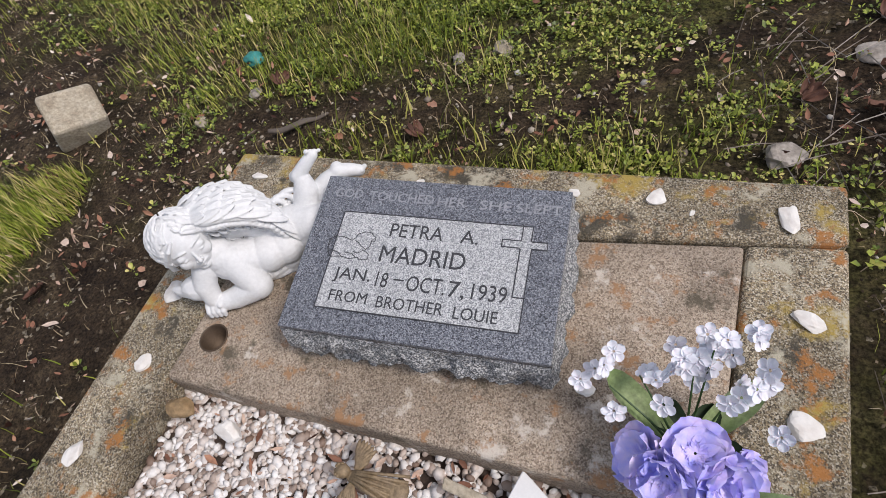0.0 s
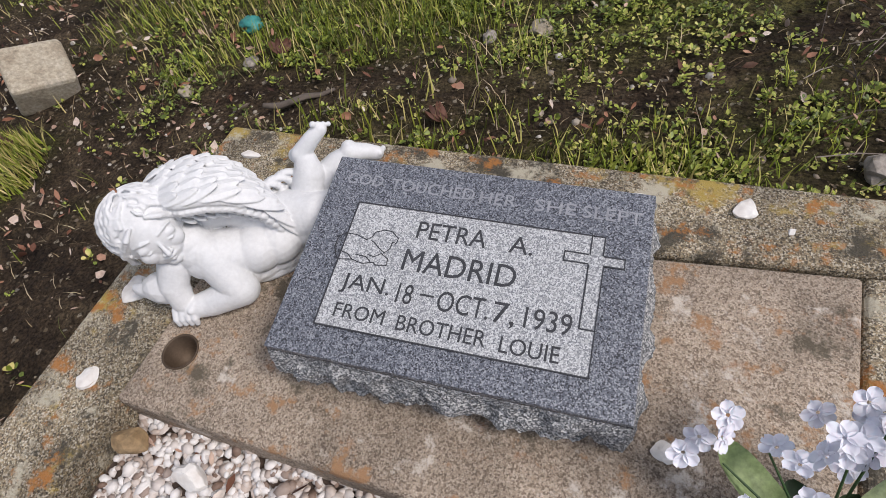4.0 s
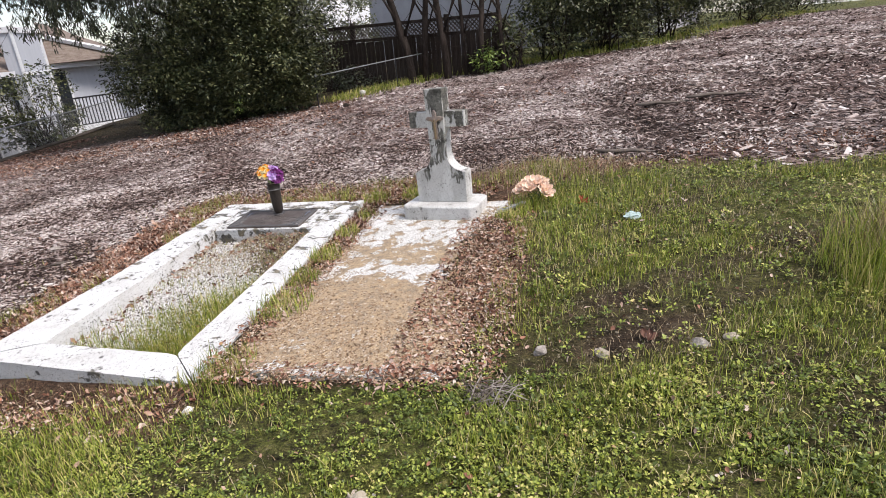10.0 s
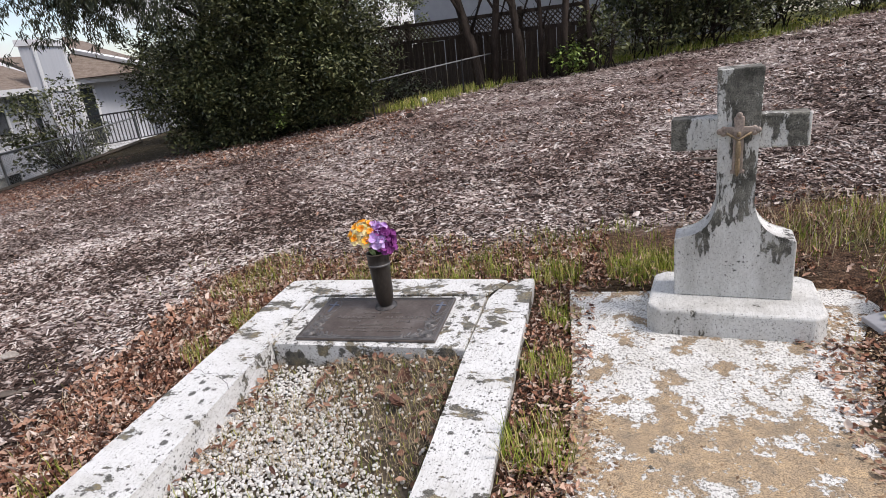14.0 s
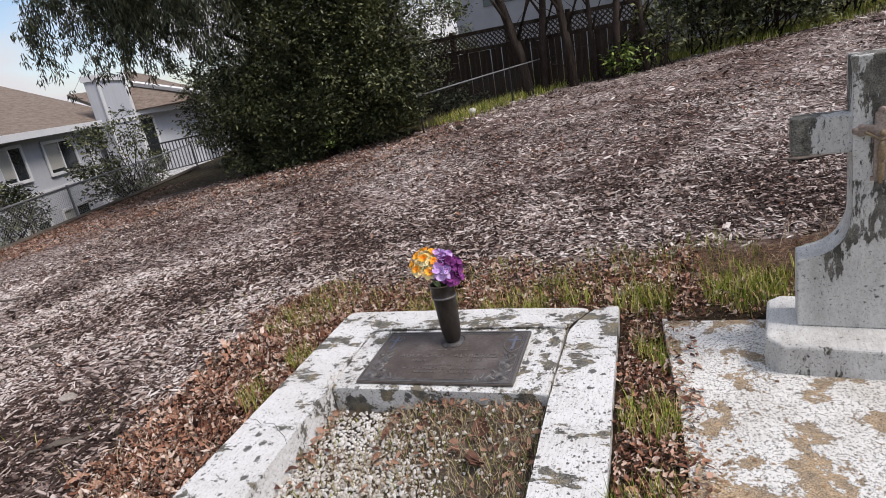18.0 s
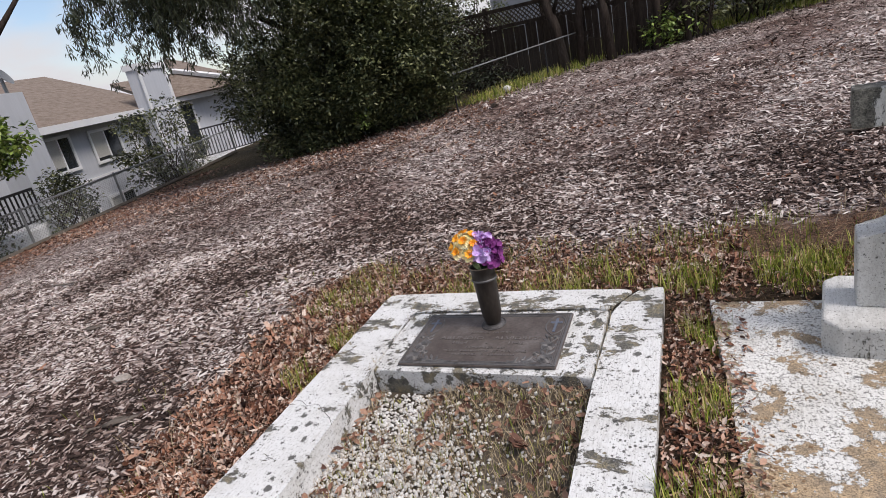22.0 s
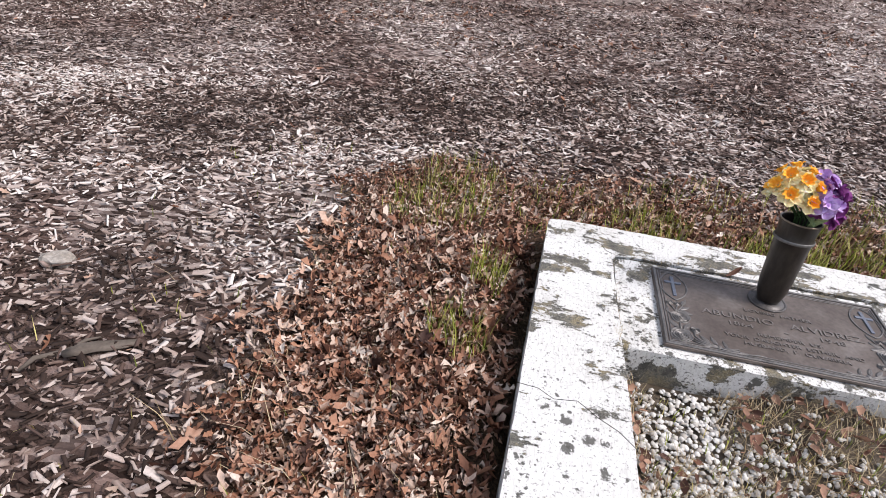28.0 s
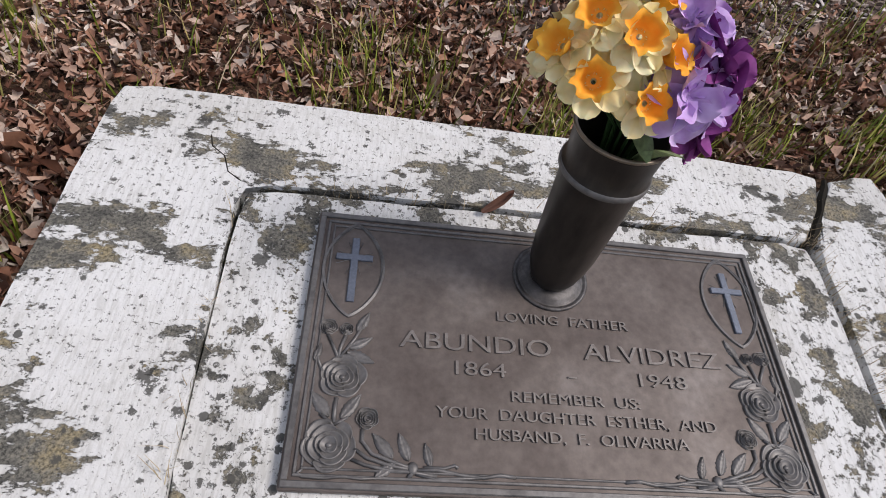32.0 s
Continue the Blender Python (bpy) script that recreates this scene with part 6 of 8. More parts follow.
# peach flowers standing in the grass
peach = thing("peach_flower_clump", pose(2.37, 0.09, sz(2.37, 0.09) - 0.04), "faded peach artificial flowers standing in grass", "flowers")
rnd = random.Random(5)
for i, (x, y, z) in enumerate(((0, 0, 0.23), (-0.09, 0.0, 0.19), (0.08, -0.02, 0.18), (0.05, 0.05, 0.21), (-0.04, -0.05, 0.2), (0.1, -0.06, 0.16), (-0.05, 0.05, 0.22), (-0.12, -0.02, 0.17))):
    blossom(peach, "peach_blossom", facing((x * 0.9, y, z - 0.02), (x * 4, y * 4 - 0.4, 1.0), i), 6, 0.075, 0.05, M_PEACH, 0.3, 0.12, 2, i, 0.35)
for i in range(8):
    bm = tube(bmesh.new(), [(0, 0, -0.02), (0.05 * math.cos(i), 0.03 * math.sin(i), 0.1), (0.1 * math.cos(i * 1.3), 0.05 * math.sin(i * 1.3), 0.18)], 0.003, 5)
    part("stem", bm, M_STEM, peach)
bm = bmesh.new()
petal(bm, 0.12, 0.05, Matrix.Translation((-0.14, -0.1, 0.03)) @ Matrix.Rotation(3.4, 4, "Z"), 0.2)
part("leaf", bm, surf("yellowed_leaf", [(0.42, 0.4, 0.12), (0.55, 0.5, 0.22)], 14, 90), peach, "yellowed cloth leaf", True)

# ---------- loose stuff on the ground ----------
RNG = np.random.default_rng(7)


def rotations(yaw, tilt, spin):
    """Arrays of turns: spin about the long axis, then tilt, then yaw."""
    cy, sy, ct, st, cs, ss = np.cos(yaw), np.sin(yaw), np.cos(tilt), np.sin(tilt), np.cos(spin), np.sin(spin)
    o, i = np.zeros_like(yaw), np.ones_like(yaw)
    rx = np.stack([i, o, o, o, cs, -ss, o, ss, cs], -1).reshape(-1, 3, 3)
    ry = np.stack([ct, o, st, o, i, o, -st, o, ct], -1).reshape(-1, 3, 3)
    rz_ = np.stack([cy, -sy, o, sy, cy, o, o, o, i], -1).reshape(-1, 3, 3)
    return rz_ @ ry @ rx


def strew(name, pts, shape, faces, size, yaw, tilt, spin, material, label, category, smooth=False, jitter=0.0):
    """Many small pieces of one kind as a single mesh: shape (v, 3) scaled by size (n, 3)."""
    n, v = len(pts), len(shape)
    s = np.broadcast_to(shape, (n, v, 3)) * size[:, None, :]
    if jitter:
        s = s * (1 + jitter * RNG.uniform(-1, 1, (n, v, 1)))
    s = np.einsum("nij,nvj->nvi", rotations(yaw, tilt, spin), s) + pts[:, None, :]
    f = (faces[None] + (np.arange(n) * v)[:, None, None]).reshape(-1, faces.shape[1])
    ob = mass(name, s.reshape(-1, 3), f, material, smooth)
    return tagged(ob, label, category, kind="stuff")


def pick(count, x0, x1, y0, y1, keep):
    """Random places in a rectangle, kept by chance keep(x, y)."""
    x, y = RNG.uniform(x0, x1, count), RNG.uniform(y0, y1, count)
    ok = RNG.uniform(0, 1, count) < keep(x, y)
    return x[ok], y[ok]


FLAKE = np.array([(-0.5, -0.4, 0), (0.46, -0.5, 0), (0.5, 0.3, 0), (-0.44, 0.5, 0), (-0.49, -0.38, 1), (0.45, -0.47, 1), (0.49, 0.28, 1), (-0.43, 0.47, 1)], float)
FLAKE_F = np.array([(4, 5, 6, 7), (0, 1, 5, 4), (3, 7, 6, 2)])
LEAF = np.array([(-0.5, 0, 0), (-0.2, -0.3, 0.12), (-0.15, 0, -0.02), (-0.2, 0.3, 0.16), (0.15, -0.34, 0.2), (0.15, 0, 0.0), (0.15, 0.34, 0.12), (0.5, 0.02, 0.22)], float)
LEAF_F = np.array([(0, 1, 2, 2), (0, 2, 3, 3), (1, 4, 5, 2), (2, 5, 6, 3), (4, 7, 5, 5), (5, 7, 6, 6)])
LEAF_T = np.array([(0, 1, 2), (0, 2, 3), (1, 4, 5), (1, 5, 2), (2, 5, 6), (2, 6, 3), (4, 7, 5), (5, 7, 6)])
LOBED = np.array([(-0.5, 0, 0.1), (-0.28, -0.26, 0.14), (-0.14, -0.12, 0.0), (0.04, -0.4, 0.22), (0.18, -0.15, 0.02), (0.34, -0.24, 0.16), (0.5, 0.0, 0.2), (0.36, 0.22, 0.1), (0.2, 0.14, 0.0), (0.06, 0.38, 0.16), (-0.12, 0.13, 0.02), (-0.26, 0.28, 0.2), (0.02, 0.0, -0.06)], float)
LOBED_T = np.array([(12, i, (i + 1) % 12) for i in range(12)])
BLADE = np.array([(0, -0.5, 0), (0, 0.5, 0), (0.1, -0.4, 0.5), (0.1, 0.4, 0.5), (0.38, 0, 1.0)], float)
BLADE_T = np.array([(0, 1, 3), (0, 3, 2), (2, 3, 4)])
SPROUT = np.array([(0, 0, 0), (0.45, -0.3, 0.1), (1, 0, 0.0), (0.45, 0.3, 0.1)], float)
SPROUT_T = np.array([(0, 1, 2), (0, 2, 3)])
OVAL = np.array([(0, 0, 0), (0.35, -0.22, 0.06), (0.75, -0.27, 0.07), (1, 0, -0.02), (0.75, 0.27, 0.07), (0.35, 0.22, 0.06)], float)
OVAL_T = np.array([(0, 1, 2), (0, 2, 3), (0, 3, 4), (0, 4, 5)])


def pebble_shape():
    points, faces = ball(1)
    v = np.array([p[:] for p in points]) * 0.5
    return v, np.array([f for f in faces if sum(v[k, 2] for k in f) > -0.9])


PEB, PEB_F = pebble_shape()

OCT = np.array([(0.5, 0, 0), (0, 0.5, 0), (-0.5, 0, 0), (0, -0.5, 0), (0, 0, 0.5), (0, 0, -0.5)], float)
OCT_F = np.array([(0, 1, 4), (1, 2, 4), (2, 3, 4), (3, 0, 4)])



def worn_mulch(x, y):
    """Where the chips lie thin and damp bark shows, from 0 to 1."""
    spots = ((-2.65, 0.3, 0.5, 0.3, 0.75), (-3.75, -0.3, 0.6, 0.35, 0.7), (-2.9, -1.3, 0.7, 0.5, 0.5), (-5.2, 3.6, 0.5, 0.22, 0.9), (-2.05, 3.4, 0.45, 0.2, 0.9))
    total = 0.25 * np.clip(wobble(x, y, 1.9, 2.6) + wobble(x, y, 5.0, 0.3), 0, 1) * (x < -0.9)
    for cx, cy, wx, wy, deep in spots:
        total = total + deep * np.exp(-(((x - cx) / wx) ** 2 + ((y - cy) / wy) ** 2))
    return np.clip(total, 0, 0.92)


# wood chips, thickest and finest where the path comes close
for faces, beds in ((FLAKE_F, ((66000, -5.0, -0.9, -3.4, 2.2, 0.012, 0.085), (30000, -2.0, 3.6, 0.75, 3.0, 0.014, 0.07))),
                    (FLAKE_F[:1], ((92000, -8.0, 4.5, 1.2, 6.5, 0.024, 0.1), (11000, -9.0, -4.5, -4.0, 2.0, 0.035, 0.13), (25000, 3.0, 10.0, 0.4, 7.0, 0.04, 0.15), (32000, -11.0, 9.5, 6.0, 14.0, 0.05, 0.15), (8000, 4.0, 14.0, 7.0, 24.0, 0.08, 0.22)))):
    parts_xyz, parts_size = [], []
    for count, x0, x1, y0, y1, lo, hi in beds:
        x, y = pick(count, x0, x1, y0, y1, lambda a, b: mulch_at(a, b) * (1 - worn_mulch(a, b)))
        ln = lo + (hi - lo) * RNG.beta(1.1, 3.3, len(x))
        parts_xyz.append(np.stack([x, y, soil_z(x, y) + RNG.uniform(-0.004, 0.016, len(x))], -1))
        parts_size.append(np.stack([ln, ln * RNG.uniform(0.09, 0.4, len(x)), np.full(len(x), 0.004) + 0.03 * ln], -1))
    cp, cs_ = np.concatenate(parts_xyz), np.concatenate(parts_size)
    n = len(cp)
    strew("wood_chip_mulch", cp, FLAKE, faces, cs_, RNG.uniform(0, 6.3, n), RNG.normal(0, 0.26, n), RNG.normal(0, 0.35, n), M_CHIP, "weathered grey-brown wood chip mulch spread over the slope", "mulch", False, 0.2)

# fallen leaves
x, y = pick(72000, -1.9, 1.1, -2.3, 1.3, lambda a, b: litter_at(a, b) * (1 - 0.5 * mulch_at(a, b)))
x2, y2 = pick(16000, 1.9, 6.0, -2.4, 1.7, lambda a, b: litter_at(a, b) * 0.8)
x3, y3 = pick(6500, -6.0, 4.5, -5.0, 8.0, lambda a, b: 0.1 + 0.2 * mulch_at(a, b))
x10, y10 = pick(1500, 0.9, 2.0, 0.34, 0.75, lambda a, b: 0.8 + 0 * a)
x6, y6 = pick(16000, -8.0, 4.5, 1.5, 8.0, lambda a, b: np.clip(0.05 + 0.7 * wobble(a, b, 1.1, 2.0) + 0.3 * wobble(a, b, 4.0, 1.0), 0, 1))
x4, y4 = pick(1300, 0.73, 1.0, -2.2, 0.6, lambda a, b: 0.6 + 0 * a)
x5, y5 = pick(26000, -12.0, -2.5, 1.0, 9.5, lambda a, b: np.clip(1.2 - np.abs(b - 7.0 - 0.35 * (a + 5)) / 1.6, 0, 1))
# dark drift by the fence: brown litter, spread wider to carry the trees' shade
x11, y11 = pick(20000, -12.2, -7.5, -3.0, 9.5, lambda a, b: np.clip(1.25 - np.abs(a + 10.2 + 0.2 * b) / 1.7, 0, 1))
x, y = np.concatenate([x, x2, x3, x4, x5, x6, x10]), np.concatenate([y, y2, y3, y4, y5, y6, y10])
west_edge, east_edge = np.interp(y, (-2.2, -1.2, 0.44), (-0.872, -0.77, -0.722)), np.interp(y, (-2.33, -0.76, 0.445), (0.8, 0.748, 0.727))
inside_b = (x > west_edge - 0.015) & (x < east_edge + 0.015) & (y > -2.33) & (y < 0.46)
inside_a = (x > 0.6) & (x < 2.3) & (y < -4.05)
x, y = x[~inside_b & ~inside_a], y[~inside_b & ~inside_a]
n = len(x)
ln = (0.01 + 0.062 * RNG.beta(1.0, 2.7, n)) * np.where(y > 4, 1.6, np.where((x < -0.7) & (y < 0.45), 1.45, 1))
q = RNG.uniform(0.03, 0.1, len(x11))
strew("fallen_leaves", np.stack([x11, y11, soil_z(x11, y11) + RNG.uniform(0.004, 0.03, len(x11))], -1), LEAF, LEAF_T[::2], np.stack([q, q * RNG.uniform(0.4, 0.9, len(x11)), q * RNG.uniform(0.2, 0.9, len(x11))], -1), RNG.uniform(0, 6.3, len(x11)), RNG.normal(0, 0.3, len(x11)), RNG.normal(0, 0.4, len(x11)), M_LEAFRED, "damp dark brown leaves drifted along the wire fence, widened to carry tree shade", "leaves", True, 0.25)
broad = (ln > 0.034) & (y < 2.0)
for which, shape, tris in ((broad, LOBED, LOBED_T), (~broad, LEAF, LEAF_T)):
    p, q, m = np.stack([x, y, soil_z(x, y) + RNG.uniform(0.004, 0.03, n)], -1)[which], ln[which], int(which.sum())
    strew("fallen_leaves", p, shape, tris, np.stack([q, q * RNG.uniform(0.16, 0.72, m), q * RNG.uniform(0.3, 1.8, m)], -1), RNG.uniform(0, 6.3, m), RNG.normal(0, 0.5, m), RNG.normal(0, 0.7, m), M_LEAFDRY, "dry brown oak leaves fallen on the ground", "leaves", True, 0.42)

# inside the white kerb: gravel bed, leaves and weeds
KB = np.array(B.to_3x3())


def bed_b(x, y):
    """World places on the gravel bed inside the white kerb, from its own plan."""
    return np.stack([x, y, -0.118 + 0.06 * np.clip((y + 1.05) / 0.75, 0, 1) * np.clip((x + 0.2) / 0.25, 0, 1)], -1) @ KB.T


bm = bmesh.new()
rows = [[bm.verts.new((x, y, low - 0.01 + 0.06 * max(0, min(1, (y + 1.05) / 0.75)) * max(0, min(1, (x + 0.2) / 0.25)))) for x in (-0.52, -0.2, -0.08, 0.05, 0.3, 0.54)] for y, low in ((-2.1, -0.2), (-2.09, -0.118), (-1.05, -0.118), (-0.67, -0.118), (-0.3, -0.118), (-0.2, -0.118))]
for low, high in zip(rows, rows[1:]):
    for i in range(5):
        bm.faces.new((low[i], low[i + 1], high[i + 1], high[i]))
bed = part("gravel_bed", bm, surf("dirty_bed_soil", [(0.05, 0.038, 0.028), (0.11, 0.085, 0.06), (0.2, 0.17, 0.14)], 6, 60, 0.95, 0.5, 0.01), None, place=B)
tagged(bed, "dark soil bed inside the white kerb", "soil", kind="structure")
x, y = RNG.uniform(-0.47, 0.5, 19000), RNG.uniform(-2.05, -0.26, 19000)
white = np.clip(0.95 - 1.5 * np.clip((x - 0.02 - 0.25 * wobble(x, y, 3.3, 1.0)) * 2.2, 0, 1) + 0.15 * wobble(x, y, 9, 2) - np.clip((y + 0.75) * 2.0, 0, 1) * np.clip(0.45 + (x + 0.2) * 3, 0.45, 1), 0.06, 1)
ok = RNG.uniform(0, 1, len(x)) < white
x, y = x[ok], y[ok]
n = len(x)
s = 0.008 + 0.017 * RNG.beta(1.4, 2.0, n)
strew("white_gravel", bed_b(x, y) + np.stack([0 * x, 0 * x, RNG.uniform(-0.004, 0.008, n)], -1), PEB, PEB_F, np.stack([s, s * RNG.uniform(0.6, 0.95, n), s * RNG.uniform(0.4, 0.7, n)], -1), RNG.uniform(0, 6.3, n), RNG.normal(0, 0.3, n), RNG.normal(0, 0.3, n), M_GRAVEL, "dirty white gravel inside the white kerb", "gravel", True, 0.12)
x, y = RNG.uniform(-0.46, 0.49, 1700), RNG.uniform(-2.02, -0.25, 1700)
ok = RNG.uniform(0, 1, len(x)) < np.clip(0.1 + np.clip((y + 0.75) * 2.2, 0, 0.9) + 0.7 * np.exp(-((x + 0.44) / 0.07) ** 2) + 0.4 * np.exp(-((x - 0.46) / 0.08) ** 2), 0, 1)
ok &= ~((x > -0.4) & (x < -0.2) & (y > -0.5))
x, y = x[ok], y[ok]
n = len(x)
ln = RNG.uniform(0.012, 0.046, n)
strew("fallen_leaves", bed_b(x, y) + np.stack([0 * x, 0 * x, RNG.uniform(0.005, 0.03, n)], -1), LEAF, LEAF_T, np.stack([ln, ln * RNG.uniform(0.45, 0.9, n), ln * RNG.uniform(0.3, 1.2, n)], -1), RNG.uniform(0, 6.3, n), RNG.normal(0, 0.35, n), RNG.normal(0, 0.5, n), M_LEAFRED, "curled red-brown leaves on the gravel bed", "leaves", True, 0.25)

# pebbles in the concrete frame
bm = prism(bmesh.new(), flat_a([(0.8, -6.1), (1.95, -6.1), (2.05, -4.6), (0.95, -4.6)], -0.085), 0.05)
bed2 = part("pebble_bed", bm, surf("pebble_bed_soil", [(0.05, 0.035, 0.028), (0.1, 0.07, 0.055), (0.16, 0.12, 0.1)], 9, 70, 0.95, 0.5, 0.01))
tagged(bed2, "dark soil under the white pebbles", "soil", kind="structure")
pts = []
for layer, south, count in ((0, -6.0, 6500), (1, -5.6, 5200), (1, -6.0, 2500), (2, -5.5, 3600)):
    x, y = RNG.uniform(0.0, 1.0, count), RNG.uniform(south, -4.66, count)
    xx = (0.985 + (y + 4.66) * 0.105) + x * 1.06
    thin = np.clip(1.0 - 1.4 * np.clip((xx - 1.45) * 2.0 + 0.4 * wobble(xx, y, 8, 1), 0, 0.35), 0.5, 1)
    ok = RNG.uniform(0, 1, len(x)) < thin
    pts.append(np.stack([xx[ok], y[ok], plane_a(xx[ok], y[ok], -0.08) + 0.006 * layer + RNG.uniform(-0.002, 0.003, ok.sum())], -1))
pts = np.concatenate(pts)
n = len(pts)
s = 0.012 + 0.021 * RNG.beta(1.5, 2.2, n)
strew("white_pebbles", pts, PEB, PEB_F, np.stack([s, s * RNG.uniform(0.55, 0.9, n), s * RNG.uniform(0.3, 0.5, n)], -1), RNG.uniform(0, 6.3, n), RNG.normal(0, 0.25, n), RNG.normal(0, 0.25, n), M_PEBBLE, "smooth white pebbles filling the concrete frame", "pebbles", True, 0.12)
x = RNG.uniform(1.0, 2.0, 260)
y = RNG.uniform(-5.1, -4.7, 260)
n = len(x)
ln = RNG.uniform(0.012, 0.04, n)
strew("plant_debris", np.stack([x, y, plane_a(x, y, -0.066) + RNG.uniform(0, 0.008, n)], -1), LEAF, LEAF_T, np.stack([ln, ln * RNG.uniform(0.2, 0.7, n), ln * 0.5], -1), RNG.uniform(0, 6.3, n), RNG.normal(0, 0.3, n), RNG.normal(0, 0.4, n), M_LEAFDRY, "dry leaf crumbs between the pebbles", "leaves", False, 0.2)

# grit on the worn slab and pale crumbs of paint
x, y = RNG.uniform(0.85, 2.35, 34000), RNG.uniform(-2.35, 0.1, 34000)
dens = 0.6 * np.clip((0.16 - np.abs(x - 2.05)) * 8, 0, 1) + 0.5 * np.clip((0.16 - np.abs(x - 1.0)) * 8, 0, 1) * np.clip((-0.3 - y) * 3, 0, 1) + 0.8 * np.clip((-1.0 - y) * 1.2, 0.03, 1) * (0.75 + 0.6 * wobble(x, y, 4, 3)) + 1.0 * np.clip((x - 1.8 - 0.1 * wobble(x, y, 6, 1)) * 4, 0, 1) * np.clip((-0.1 - y) * 3, 0, 1) + 0.5 * np.clip((1.06 - x) * 8, 0, 1) * np.clip((-0.6 - y) * 2, 0, 1)
ok = RNG.uniform(0, 1, len(x)) < dens
x, y = x[ok], y[ok]
n = len(x)
s = 0.006 + 0.02 * RNG.beta(1.2, 2.5, n)
M_GRIT = surf("brown_grit", [(0.09, 0.055, 0.033), (0.27, 0.17, 0.1), (0.46, 0.32, 0.19), (0.7, 0.63, 0.54)], 20, 120, 0.9, 0.3, 0.002, 0, 0.3, None, 0.3, 0.8, [0.05, 0.35, 0.65, 0.95])
strew("brown_grit", np.stack([x, y, np.maximum(slab_c(x, y), soil_z(x, y)) + 0.001], -1), OCT, OCT_F, np.stack([s, s * RNG.uniform(0.5, 0.95, n), s * RNG.uniform(0.25, 0.6, n)], -1), RNG.uniform(0, 6.3, n), RNG.normal(0, 0.2, n), RNG.normal(0, 0.2, n), M_GRIT, "brown grit and stones washed over the worn slab", "gravel", True, 0.2)

# small pale stones in the soil
x, y = pick(10000, -2.2, 5.2, -6.0, 0.8, lambda a, b: (1 - mulch_at(a, b)) * (0.25 + 0.75 * np.exp(-((b + 3.7) / 0.6) ** 2)) * (1.0 - 0.5 * lawn_at(a, b)))
keep = ~((x > 0.6) & (x < 2.32) & (y < -4.02)) & ~((x > -0.9) & (x < 2.2) & (y > -2.35))
x, y = x[keep], y[keep]
n = len(x)
s = 0.004 + 0.034 * RNG.beta(0.8, 4.5, n)
strew("soil_pebbles", np.stack([x, y, soil_z(x, y) + 0.001], -1), PEB, PEB_F, np.stack([s, s * RNG.uniform(0.6, 0.95, n), s * RNG.uniform(0.4, 0.7, n)], -1), RNG.uniform(0, 6.3, n), RNG.normal(0, 0.3, n), RNG.normal(0, 0.3, n), surf("soil_pebble", [(0.16, 0.12, 0.09), (0.42, 0.36, 0.29), (0.75, 0.71, 0.65)], 20, 120, 0.9, 0.3, 0.002, 0, 0.3, None, 0.3, 0.8, [0.1, 0.5, 0.95]), "small pale stones scattered over dark soil", "gravel", True, 0.15)

# crumbs of dark earth and rotted leaf between the weeds
x, y = pick(52000, -2.2, 4.6, -5.6, -1.9, lambda a, b: (1 - mulch_at(a, b)) * (0.3 + 0.6 * np.exp(-((b + 3.9) / 0.7) ** 2)))
keep = ~((x > 0.6) & (x < 2.32) & (y < -4.02)) & ~((x > -0.9) & (x < 2.2) & (y > -2.33))
x, y = x[keep], y[keep]
n = len(x)
s = 0.005 + 0.018 * RNG.beta(1.0, 3.0, n)
strew("soil_crumbs", np.stack([x, y, soil_z(x, y)], -1), OCT, OCT_F, np.stack([s, s * RNG.uniform(0.5, 0.95, n), s * RNG.uniform(0.3, 0.7, n)], -1), RNG.uniform(0, 6.3, n), RNG.normal(0, 0.4, n), RNG.normal(0, 0.4, n), surf("earth_crumbs", [(0.018, 0.013, 0.009), (0.06, 0.044, 0.028), (0.16, 0.12, 0.075), (0.42, 0.35, 0.26)], 20, 120, 0.95, 0.4, 0.003, 0, 0.3, None, 0.3, 0.8, [0.1, 0.4, 0.7, 0.95]), "dark crumbly earth between the weeds", "soil", False, 0.25)

